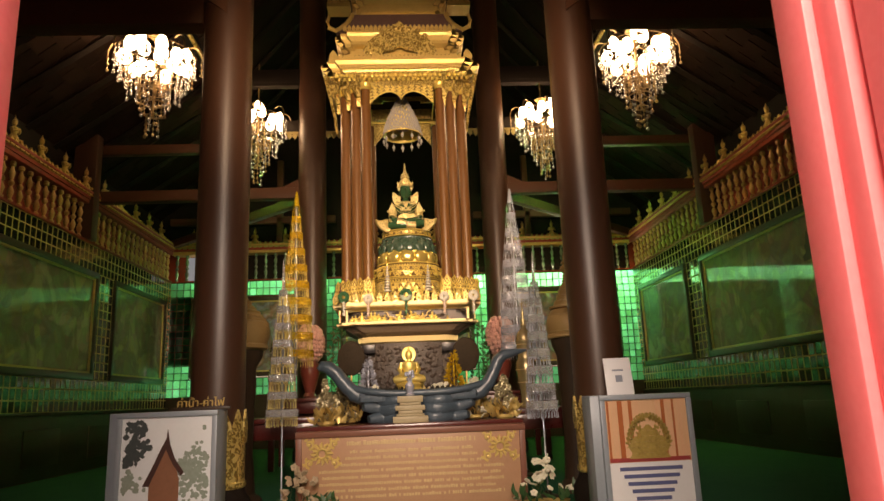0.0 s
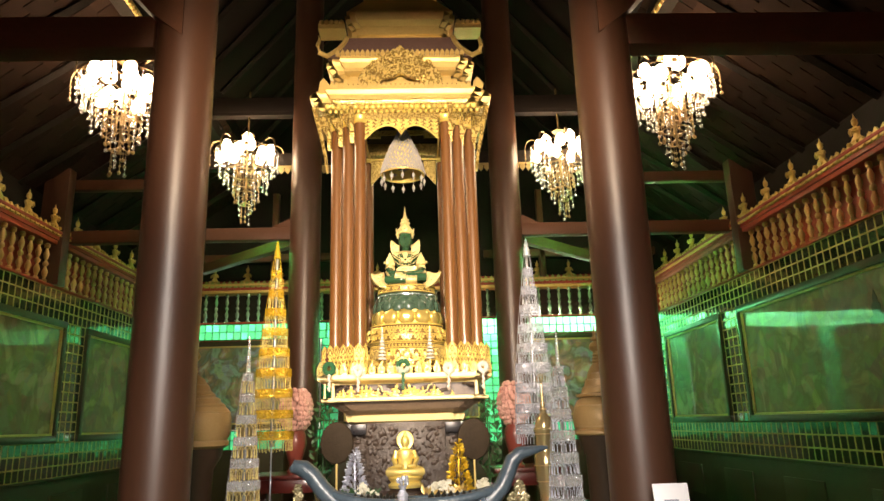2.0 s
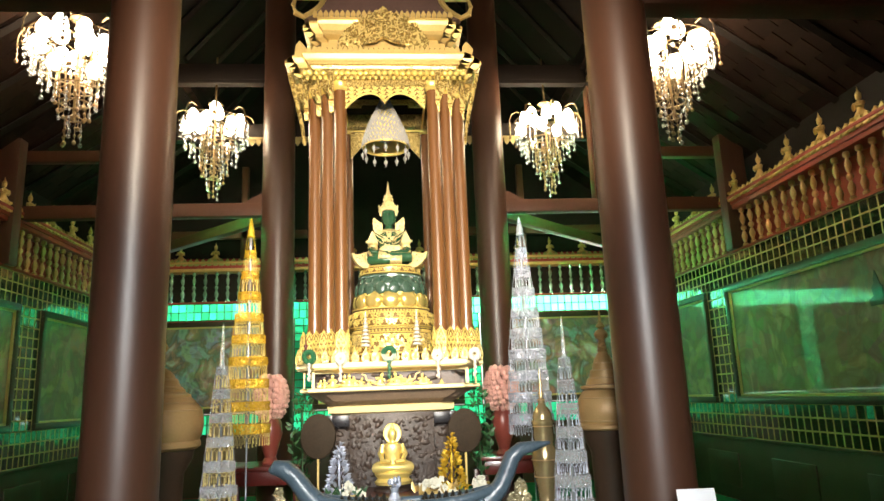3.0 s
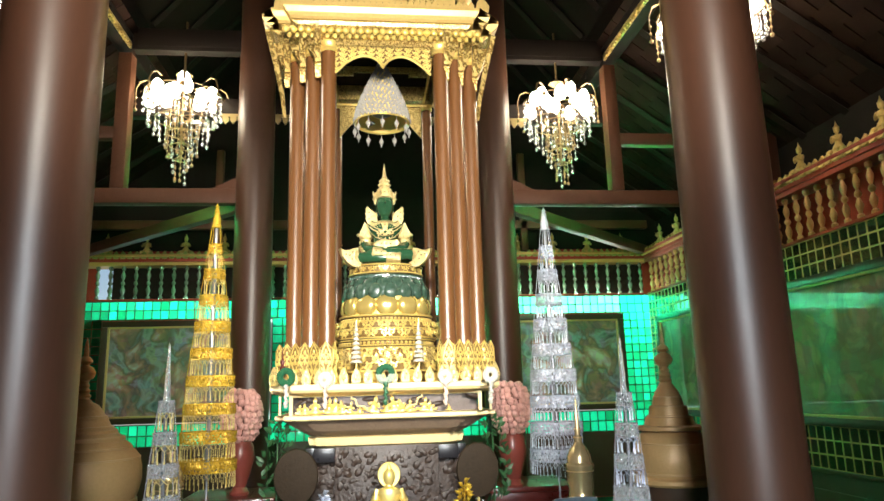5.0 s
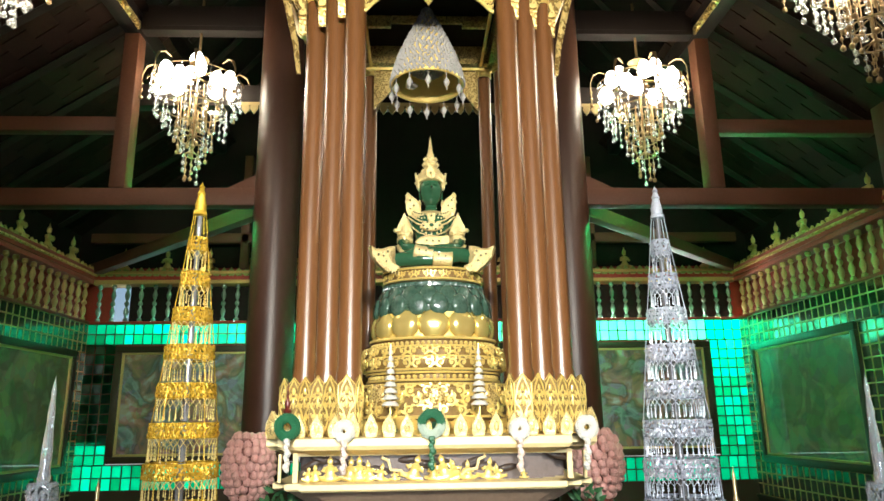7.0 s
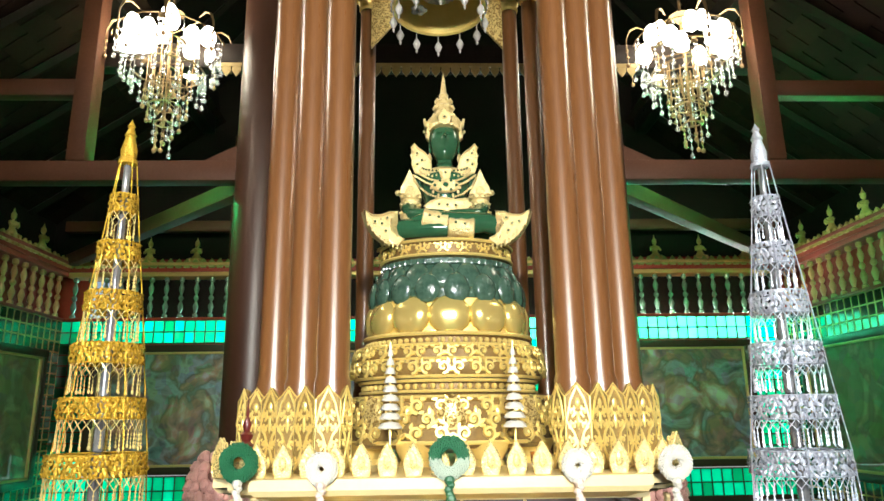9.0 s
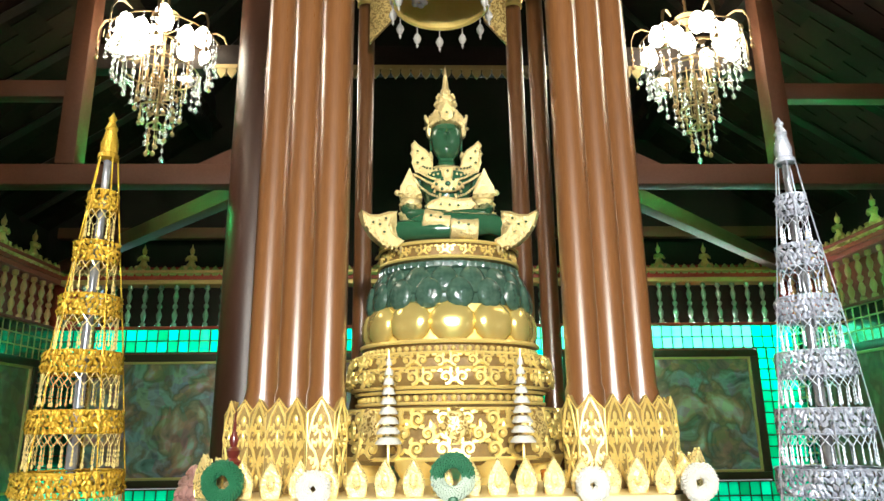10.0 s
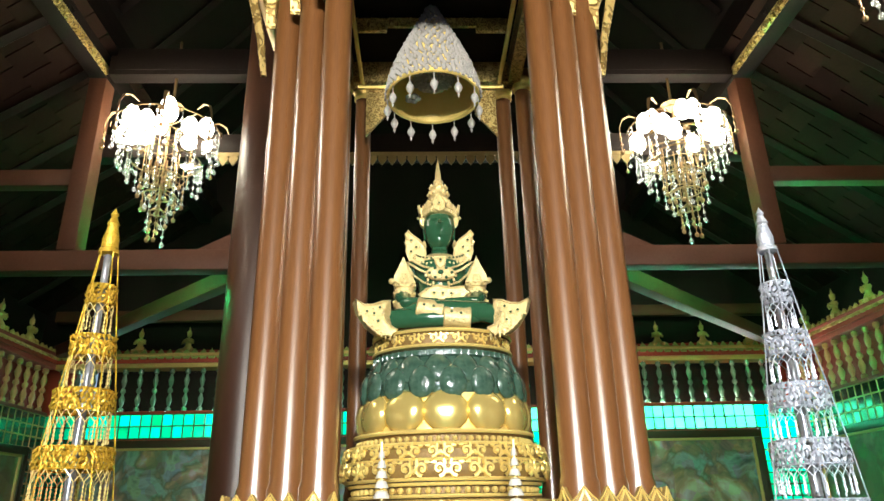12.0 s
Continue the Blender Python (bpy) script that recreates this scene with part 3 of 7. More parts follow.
box(bm, -4.2, 4.2, 0.8, 0.95, 5.3, 8.7)
box(bm, -4.2, 4.2, 11.57, 11.7, 4.2, 8.7)
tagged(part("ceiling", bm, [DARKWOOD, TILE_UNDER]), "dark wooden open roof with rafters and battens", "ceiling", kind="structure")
for sx in (-1, 1):
    bm = bmesh.new()
    box(bm, sx * 2.5, sx * 2.64, 1.0, 11.4, 4.9, 5.12, 0.01)
    purlin = tagged(part("purlin", bm, DARKWOOD), "dark roof purlin with a gilt carved edge", "beam", group="roof purlins", kind="structure")
    bm = bmesh.new()
    box(bm, sx * 2.48, sx * 2.5, 1.0, 8.5, 4.9, 4.97)
    for i in range(122):
        ball(bm, (sx * 2.48, 1.05 + i * 0.061, 4.91), 0.026, 6)
    part("gilt_edge", bm, GILT, purlin)

# ---- timber frame: pillars and tie beams ----
def pillar(x, y, r, z1, label):
    t = thing("pillar", label, "pillar", pose(x, y, FLOOR), group="round timber pillars", kind="structure")
    bm = bmesh.new()
    lathe(bm, [(r * 1.02, 0), (r, 0.3), (r * 0.985, z1 * 0.5), (r * 0.96, z1)], 32)
    part("shaft", bm, PILLAR, t)
    bm = bmesh.new()
    lathe(bm, [(r * 1.25, 0), (r * 1.28, 0.03), (r * 1.28, 0.12), (r * 1.12, 0.16), (r * 1.02, 0.2)], 32)
    part("foot", bm, DARKWOOD, t)
    return t
sleeve_leaf = mesh_of("sleeve_leaf", plate(bmesh.new(), leaf_outline(0.088, 0.2), -0.006, 0.008), GILT)
for sx, x in ((-1, -1.19), (1, 1.21)):
    ob = pillar(x, 4.15, 0.165, 5.6, "thick dark brown round wooden pillar near the entrance")
    part("gilt_sleeve", lathe(bmesh.new(), [(0.172, 0.2), (0.18, 0.21), (0.18, 0.235), (0.171, 0.24), (0.171, 0.5), (0.166, 0.505)], 32), GILT, ob, "carved gilt sleeve round the foot")
    for q in range(12):
        a = 2 * math.pi * q / 12
        part("sleeve_leaf", sleeve_leaf, None, ob, at=Matrix.Translation((0.172 * math.cos(a), 0.172 * math.sin(a), 0.46)) @ Matrix.Rotation(a + math.pi / 2, 4, "Z"))
    pillar(sx * 1.215, 8.5, 0.185, 7.0, "dark brown round wooden pillar beside the shrine")


def beam(name, a, b, w, h, label, mat=None):
    a, b = Vector(a), Vector(b)
    d = b - a
    m = Matrix.Translation(a) @ d.to_track_quat("Y", "Z").to_matrix().to_4x4()
    bm = bmesh.new()
    box(bm, -w / 2, w / 2, 0, d.length, -h / 2, h / 2, 0.008, m=m)
    return tagged(part(name, bm, mat or BEAM), label, "beam", kind="structure")
for sx in (-1, 1):
    beam("tie_beam", (sx * 1.3, 8.5, 3.33), (sx * 4.0, 8.5, 3.33), 0.13, 0.15, "reddish brown tie beam from pillar to wall")
    beam("strut", (sx * 2.58, 8.5, 3.98), (sx * 4.0, 8.5, 3.98), 0.1, 0.13, "short upper strut of the roof frame")
    beam("queen_post", (sx * 2.51, 8.5, 3.405), (sx * 2.51, 8.5, 4.82), 0.13, 0.15, "upright post of the roof frame")
    beam("tie_beam", (sx * 1.2, 8.5, 5.0), (sx * 2.4, 8.5, 5.0), 0.13, 0.2, "upper tie beam below the roof", DARKWOOD)
    beam("hip_beam", (sx * 1.3, 8.62, 3.3), (sx * 3.98, 11.35, 3.36), 0.11, 0.13, "diagonal beam to the corner of the hall")
    beam("tie_beam", (sx * 1.2, 11.25, 3.72), (sx * 4.0, 11.25, 3.72), 0.1, 0.12, "tie beam close to the back wall")
    beam("king_post", (sx * 2.15, 11.25, 3.34), (sx * 2.15, 11.25, 4.8), 0.1, 0.1, "post close to the back wall")
    beam("tie_beam", (sx * 1.35, 4.15, 3.28), (sx * 4.0, 4.15, 3.28), 0.15, 0.2, "reddish brown tie beam from pillar to wall")
    bm = bmesh.new()
    plate(bm, [(sx * 1.16, 3.2), (sx * 1.16, 3.6), (sx * 1.52, 3.6), (sx * 1.5, 3.52), (sx * 1.34, 3.34)] if sx > 0 else [(sx * 1.16, 3.2), (sx * 1.34, 3.34), (sx * 1.5, 3.52), (sx * 1.52, 3.6), (sx * 1.16, 3.6)], 3.98, 4.12)
    tagged(part("bracket", bm, BEAM), "dark wooden bracket on the pillar", "bracket", kind="structure")
    bm = bmesh.new()
    plate(bm, [(sx * 1.3, 3.38), (sx * 1.3, 3.56), (sx * 1.42, 3.5), (sx * 1.62, 3.4)], 8.44, 8.56)
    tagged(part("bracket", bm, BEAM), "wooden bracket above the tie beam", "bracket", kind="structure")
    for y in (4.15, 8.5):
        beam("plate_beam", (sx * 1.2, y, 4.95), (sx * 2.45, y, 4.95), 0.12, 0.18, "dark beam below the purlin", DARKWOOD)
cross = beam("cross_beam", (-2.5, 8.62, 4.3), (2.5, 8.62, 4.3), 0.12, 0.2, "dark cross beam behind the shrine with a gilt leaf edge", DARKWOOD)
bm = bmesh.new()
box(bm, -1.6, 1.6, 8.545, 8.56, 4.2, 4.23)
for i in range(42):
    plate(bm, leaf_outline(0.07, 0.09), 8.548, 8.56, m=pose(-1.535 + i * 0.0749, 0, 4.21) @ Matrix.Diagonal((1, 1, -1, 1)))
part("gilt_edge", bm, surf("old_gilt", (0.42, 0.31, 0.13), (0.26, 0.18, 0.07), 0.5, 0.2, 12, 0.3), cross)
beam("cross_beam", (-1.2, 4.15, 4.1), (1.2, 4.15, 4.1), 0.14, 0.2, "dark cross beam over the entrance bay", DARKWOOD)
# green tube lamps behind the tie beams and the back pillars
def tube_lamp(m, length, label):
    tl = thing("tube_lamp", label, "lamp", m, group="green tube lamps")
    part("tube", tube(bmesh.new(), [(0, 0.045, 0.05), (0, 0.045, length - 0.05)], 0.014, 10), GREEN_TUBE, tl)
    part("batten", box(bmesh.new(), -0.02, 0.02, -0.02, 0.02, 0, length, 0.004), BASEWOOD, tl)
    for z in (0.02, length - 0.045):
        part("end_cap", box(bmesh.new(), -0.016, 0.016, 0.02, 0.062, z, z + 0.025, 0.003), BASEWOOD, tl)


tube_lamp(pose(1.7, 8.588, 3.335, 0, 90, 0), 1.9, "green fluorescent tube on the rear of the tie beam")
tube_lamp(pose(-2.6, 8.588, 3.335, 0, 90, 0), 0.9, "short green fluorescent tube on the rear of the tie beam")
for sx in (-1, 1):
    tube_lamp(pose(sx * 1.262, 8.69, 1.75), 0.7, "short green fluorescent tube on the rear of the pillar")

# ---- the shrine ----
SY = 6.4
shrine = thing("shrine", "gilded canopy shrine on clustered brown lacquered columns", "shrine", pose(0, SY, FLOOR))
UP = pose(0, 0, -FLOOR)


def ring_outline(hx, hy, cut, inset):
    """Square plan with stepped-back corners."""
    q = [(hx, hy - cut), (hx - inset, hy - cut), (hx - inset, hy - inset), (hx - cut, hy - inset), (hx - cut, hy)]
    pts = list(q)
    pts += [(-x, y) for x, y in q[::-1]]
    pts += [(-x, -y) for x, y in q]
    pts += [(x, -y) for x, y in q[::-1]]
    return pts


def prism(bm, lower, upper, z0, z1, mi=0):
    a = [bm.verts.new((x, y, z0)) for x, y in lower]
    b = [bm.verts.new((x, y, z1)) for x, y in upper]
    fs = [bm.faces.new(a[::-1]), bm.faces.new(b)]
    for i in range(len(a)):
        j = (i + 1) % len(a)
        fs.append(bm.faces.new((a[i], a[j], b[j], b[i])))
    for f in fs:
        f.material_index = mi
    bmesh.ops.triangulate(bm, faces=fs[:2])
    return bm


def tier(name, steps, mat, label=""):
    """A moulded storey of the shrine from (half width, half depth, height) steps."""
    bm = bmesh.new()
    for (x0, y0, z0), (x1, y1, z1) in zip(steps, steps[1:]):
        if abs(z1 - z0) > 1e-5:
            prism(bm, ring_outline(x0, y0, 0.13 * x0 / 0.66, 0.06 * x0 / 0.66), ring_outline(x1, y1, 0.13 * x1 / 0.66, 0.06 * x1 / 0.66), z0, z1)
    return part(name, bm, mat, shrine, label, at=UP)


bm = bmesh.new()
box(bm, -0.3, 0.3, -0.44, 0.44, FLOOR, 1.12, 0.004)
box(bm, -0.44, 0.44, -0.36, 0.36, FLOOR, 1.1, 0.004)
part("pedestal", bm, DARKSTONE, shrine, "dark carved wooden pedestal", at=UP)
relief_rng = random.Random(41)
bm = bmesh.new()
for i in range(280):
    x, z = relief_rng.uniform(-0.42, 0.42), relief_rng.uniform(0.55, 1.08)
    y = -0.442 if abs(x) < 0.29 else -0.362
    a = relief_rng.uniform(0, math.pi)
    ball(bm, (0, 0, 0), relief_rng.uniform(0.008, 0.022), 7, (1.35, 0.6, 0.9), m=Matrix.Translation((x, y, z)) @ Matrix.Rotation(a, 4, "Y"))
tagged(part("pedestal_relief", bm, DARKSTONE, shrine, "dark carved figures in relief", at=UP), kind="stuff")
BLACKLAC = surf("black_lacquer", (0.012, 0.012, 0.016), (0.02, 0.018, 0.02), 0.3, 0, 8, 0.05)
for sx in (-1, 1):
    part("pedestal_block", box(bmesh.new(), sx * 0.3, sx * 0.42, -0.43, -0.33, 1.02, 1.1, 0.004), BLACKLAC, shrine, "black lacquered corner block", at=UP)
    part("pedestal_block", box(bmesh.new(), sx * 0.4, sx * 0.47, -0.38, -0.28, 1.04, 1.1, 0.004), BLACKLAC, shrine, "black lacquered corner block", at=UP)
tier("lower_moulding", [(0.42, 0.43, 1.1), (0.45, 0.46, 1.115), (0.46, 0.47, 1.16), (0.44, 0.45, 1.165)], CREAM_GOLD)
tier("cove", [(0.44, 0.45, 1.165), (0.5, 0.5, 1.2), (0.6, 0.55, 1.26)], surf("cove_wood", (0.3, 0.22, 0.15), (0.16, 0.1, 0.07), 0.45, 0.2, 20, 0.2), "brown cove below the frieze")
tier("lower_slab", [(0.63, 0.585, 1.26), (0.64, 0.595, 1.268), (0.64, 0.595, 1.288), (0.62, 0.58, 1.292)], CREAM_GOLD)
tier("frieze", [(0.545, 0.5, 1.292), (0.545, 0.5, 1.405)], surf("frieze_ground", (0.14, 0.1, 0.085), (0.07, 0.05, 0.04), 0.4, 0, 15, 0.3), "dark frieze with gilt relief figures")
tier("top_slab", [(0.6, 0.56, 1.398), (0.63, 0.59, 1.41), (0.655, 0.605, 1.415), (0.67, 0.615, 1.43), (0.67, 0.615, 1.458), (0.65, 0.6, 1.462)], CREAM_GOLD)
# gilt relief on the frieze
rng = random.Random(11)


def relief_figure(kneel):
    """A small gilt figure in half relief, sitting or leaning with raised hands."""
    b = bmesh.new()
    lathe(b, [(0.026, 0), (0.031, 0.008), (0.026, 0.018), (0.016, 0.03), (0.014, 0.04), (0.019, 0.052), (0.009, 0.06), (0.007, 0.064)], 10, sy=0.6)
    ball(b, (0, -0.002, 0.072), 0.0105, 8, (1, 0.9, 1.15))
    lathe(b, [(0.009, 0.078), (0.011, 0.081), (0.005, 0.088), (0, 0.1)], 8, sy=0.8)
    for sx in (-1, 1):
        tube(b, [(sx * 0.016, -0.002, 0.053), (sx * 0.025, -0.008, 0.04), (sx * 0.012 + kneel * 0.018, -0.015, 0.036 + 0.012 * abs(kneel))], [0.006, 0.006, 0.004], 6)
        tube(b, [(sx * 0.008, 0, 0.012), (sx * 0.036 + kneel * 0.012, -0.01, 0.012), (sx * 0.02 + kneel * 0.02, -0.014, 0.006)], [0.011, 0.01, 0.006], 6)
    return mesh_of("relief_figure", b, GOLD)


kinds = [relief_figure(k) for k in (0, 1, -1)]
for x, k, s, lean in ((-0.5, 1, 0.62, 8), (-0.465, 0, 0.7, -4), (-0.41, 0, 1.0, 0), (-0.335, 1, 0.95, 6), (-0.295, 0, 1.0, 0), (-0.25, 2, 0.8, -10), (-0.215, 1, 0.7, 12), (-0.155, 0, 0.45, 0), (-0.085, 2, 1.05, 16), (0.0, 0, 0.8, 0), (0.05, 1, 1.05, -14), (0.095, 1, 0.85, -20), (0.135, 0, 0.75, 0), (0.215, 2, 0.85, 8), (0.26, 1, 0.6, -12), (0.36, 0, 0.4, 0)):
    part("relief_figure", kinds[k], None, shrine, at=UP @ pose(x, -0.506, 1.294, 0, lean) @ Matrix.Diagonal((1.15 * s, s, s, 1)))
carving = mesh_of("relief_cloud", ball(bmesh.new(), (0, 0, 0), 0.03, 8, (1.5, 0.25, 0.5)), DARKSTONE)
for i in range(16):
    part("relief_cloud", carving, None, shrine, at=UP @ pose(rng.uniform(-0.5, 0.5), -0.502, rng.uniform(1.33, 1.38), 0, rng.uniform(-25, 25)))
bm = bmesh.new()
for sx in (-1, 1):
    tube(bm, [(sx * 0.2, -0.515, 1.4), (sx * 0.205, -0.52, 1.38), (sx * 0.18, -0.52, 1.37), (sx * 0.17, -0.52, 1.335), (sx * 0.13, -0.52, 1.33), (sx * 0.11, -0.52, 1.31)], 0.007, 6)
    box(bm, sx * 0.535, sx * 0.555, -0.52, -0.5, 1.292, 1.405)
    box(bm, sx * 0.6, sx * 0.612, -0.52, -0.5, 1.292, 1.4)
box(bm, -0.55, 0.55, -0.522, -0.5, 1.39, 1.402)
part("frieze_frame", bm, CREAM_GOLD, shrine, at=UP)

def ribbon(bm, pts, ws, m, d):
    """A raised flat strip along (x, z) points with bevelled sides; it stands out towards local -y."""
    rows = []
    for i, (x, z) in enumerate(pts):
        (x0, z0), (x1, z1) = pts[max(i - 1, 0)], pts[min(i + 1, len(pts) - 1)]
        k = math.hypot(x1 - x0, z1 - z0) or 1.0
        nx, nz = -(z1 - z0) / k, (x1 - x0) / k
        w = ws[i]
        rows.append([bm.verts.new(m @ Vector((x + nx * w * f, y, z + nz * w * f))) for f, y in ((-1, 0.003), (-0.62, -d), (0.62, -d), (1, 0.003))])
    for a, b in zip(rows, rows[1:]):
        for k in range(3):
            bm.faces.new((a[k], a[k + 1], b[k + 1], b[k]))


def scroll(bm, m, r, turns=1.25, th=0.005, flip=1):
    """A flat carved spiral tendril with curling leaves, in the x-z plane of m."""
    pts, ws = [], []
    for i in range(13):
        u = i / 12
        a = turns * 2 * math.pi * u - math.pi / 2
        k = r * (1 - 0.8 * u)
        pts.append((flip * k * math.cos(a), k * math.sin(a)))
        ws.append(th * (1.15 - 0.35 * u))
    ribbon(bm, pts, ws, m, th)
    for a0, ln in ((-0.5, 1.0), (0.6, 0.85), (2.0, 0.75)):
        leaf, w = [], []
        for i in range(5):
            u = i / 4
            a, k = a0 + 0.55 * u, r * (0.92 + 0.62 * ln * u)
            leaf.append((flip * k * math.cos(a), k * math.sin(a)))
            w.append(th * (1.25 * math.sin(math.pi * (0.25 + 0.7 * u)) + 0.05))
        ribbon(bm, leaf, w, m, th * 0.8)
    ball(bm, m @ Vector((0, -th * 0.4, 0)), th * 1.2, 6)


def around(a, rad, z, tilt=0.0):
    return Matrix.Translation((rad * math.cos(a), rad * K * math.sin(a), z)) @ Matrix.Rotation(a + math.pi / 2, 4, "Z") @ pose(0, 0, 0, tilt)


K = 0.82
# column clusters
COLS = [(0.364, -0.415), (0.468, -0.335), (0.575, -0.255)]
REAR = [(0.35, 0.5), (0.44, 0.42), (0.555, 0.34)]
bm = lathe(bmesh.new(), [(0.056, 0), (0.056, 0.26), (0.05, 0.28), (0.05, 2.16), (0.05, 2.2)], 20)
col_me = mesh_of("column", bm, LACQUER)
cap_me = mesh_of("capital", lathe(bmesh.new(), [(0.05, 0), (0.06, 0.01), (0.056, 0.03), (0.068, 0.05), (0.066, 0.07), (0.052, 0.075)], 16), GOLD)
for sx in (-1, 1):
    for sy in (1, -1):
        for x, y in COLS if sy > 0 else REAR:
            c = part("column", col_me, None, shrine, at=UP @ pose(sx * x + 0.014, y, 1.46, 0, 0, 40 * x) @ Matrix.Diagonal((1, 1, 1, 1) if sy > 0 else (0.78, 0.78, 1, 1)))
            part("capital", cap_me, None, c, at=pose(0, 0, 2.12))
# gilt leaf collars round the cluster feet
tall = [(0.5, 0.0), (0.5, 0.84), (0.4, 0.87), (0.28, 0.9), (0.16, 0.94), (0.07, 0.975), (0, 1.0)]
tall = [(x * 0.104, z * 0.262) for x, z in tall]
tall = tall + [(-x, z) for x, z in tall[-2::-1]]
def leaf_plate(out, th, rich=False):
    bm = plate(bmesh.new(), out, -th, th, mi=1 if rich else 0)
    w, h = max(p[0] for p in out), max(p[1] for p in out)
    front = [Vector((x, -th, z)) for x, z in out]
    tube(bm, front + [front[0]], w * (0.05 if rich else 0.09), 4)
    if rich:
        at = Matrix.Translation((0, -th, 0))
        for half in ((0.95, 0.02, 0.1, 0.3), (0.1, 0.3, 0.95, 0.56), (0.95, 0.56, 0.55, 0.8), (0.55, 0.8, 0.0, 0.96)):
            for sx in (-1, 1):
                x0, z0, x1, z1 = half
                mid = ((x0 + x1) / 2 - 0.12 * (z1 - z0 > 0.25), (z0 + z1) / 2)
                ribbon(bm, [(sx * w * x0, h * z0), (sx * w * mid[0], h * mid[1]), (sx * w * x1, h * z1)], [w * 0.1] * 3, at, 0.005)
        for k, f, q in ((0.13, 1, 0.6), (0.33, -1, 0.55), (0.5, 1, 0.42), (0.66, -1, 0.5)):
            for sx in (-1, 1):
                scroll(bm, Matrix.Translation((sx * w * q, -th, h * k)), w * 0.27, 1.0, w * 0.085, sx * f)
        ball(bm, (0, -th, h * 0.56), w * 0.2, 7, (0.9, 0.5, 2.6))
        ball(bm, (0, -th, h * 0.76), w * 0.2, 7, (1.2, 0.5, 1.6))
        ball(bm, (0, -th, h * 0.12), w * 0.2, 7, (1.0, 0.5, 1.8))
    else:
        ball(bm, (0, -th, h * 0.42), w * 0.5, 8, (0.8, 0.5, 1.5))
        ball(bm, (0, -th, h * 0.42), w * 0.25, 7, (0.8, 1.2, 1.6))
    return bm
# collar ground coloured darker for the shade inside the fretwork
tall_me = mesh_of("collar_leaf", leaf_plate(tall, 0.006, True), [GOLD, surf("shaded_gilt_fretwork", (0.34, 0.22, 0.06), (0.18, 0.11, 0.03), 0.55, 0.2, 30, 0.4)])
for sx in (-1, 1):
    for i, (x, y, a) in enumerate(((0.362, -0.495, -14), (0.43, -0.465, 30), (0.487, -0.425, 12), (0.545, -0.39, 30), (0.6, -0.345, 12), (0.648, -0.3, 50), (0.66, -0.21, 88), (0.318, -0.45, -75))):
        part("collar_leaf", tall_me, None, shrine, at=UP @ pose(sx * x + 0.01, y, 1.46, 0, 0, sx * a) @ Matrix.Diagonal((0.68 if i < 6 else 0.8, 1, 0.95, 1)))
    for x, y, a in ((0.335, 0.49, 180), (0.43, 0.45, 170), (0.52, 0.4, 170), (0.62, 0.3, 140), (0.65, 0.2, 95)):
        part("collar_leaf", tall_me, None, shrine, at=UP @ pose(sx * x, y, 1.46, 0, 0, sx * a))
# small gilt leaves along the slab edge
small_me = mesh_of("edge_leaf", leaf_plate(leaf_outline(0.054, 0.092), 0.007), CHASED)
for i in range(18):
    x = -0.595 + i * 0.07
    part("edge_leaf", small_me, None, shrine, at=UP @ pose(x, -0.585 if abs(x) < 0.56 else -0.53, 1.46, 7))
for sx in (-1, 1):
    part("edge_leaf", small_me, None, shrine, at=UP @ pose(sx * 0.64, -0.52, 1.46, 0, 0, sx * 40) @ Matrix.Diagonal((1.3, 1, 1.15, 1)))
    for i in range(12):
        part("edge_leaf", small_me, None, shrine, at=UP @ pose(sx * 0.65, -0.45 + i * 0.085, 1.46, 0, 0, sx * 90))

# entablature
bm = bmesh.new()
prof = [(0.6, 0.46, 3.62), (0.6, 0.46, 3.665), (0.63, 0.48, 3.675), (0.63, 0.48, 3.7), (0.69, 0.52, 3.725), (0.72, 0.53, 3.75)]
for x0, y0, z0, x1, y1, z1 in [(*a, *b) for a, b in zip(prof, prof[1:])]:
    lo = [bm.verts.new((x, y, z0)) for x, y in ring_outline(x0, y0, 0.13 * x0 / 0.66, 0.06 * x0 / 0.66)]
    hi = [bm.verts.new((x, y, z1)) for x, y in ring_outline(x1, y1, 0.13 * x1 / 0.66, 0.06 * x1 / 0.66)]
    for i in range(len(lo)):
        j = (i + 1) % len(lo)
        bm.faces.new((lo[i], lo[j], hi[j], hi[i]))
for sx in (-1, 1):
    box(bm, sx * 0.38, sx * 0.44, -0.44, 0.44, 3.62, 3.745)
    box(bm, -0.44, 0.44, sx * 0.38, sx * 0.44, 3.62, 3.745)
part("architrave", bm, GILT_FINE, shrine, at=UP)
tier("cornice", [(0.72, 0.53, 3.75), (0.735, 0.54, 3.755), (0.735, 0.54, 3.775), (0.76, 0.555, 3.795), (0.785, 0.57, 3.83), (0.785, 0.57, 3.85), (0.74, 0.54, 3.855)], GOLD_SATIN)
bm = bmesh.new()
for i in range(27):
    x = -0.62 + i * 0.0477
    ball(bm, (x, -0.5, 3.7), 0.024, 8, (1, 0.8, 1))
    ball(bm, (x + 0.024, -0.49, 3.665), 0.016, 7, (1, 0.8, 1.3))
part("garland_moulding", bm, GOLD, shrine, at=UP)
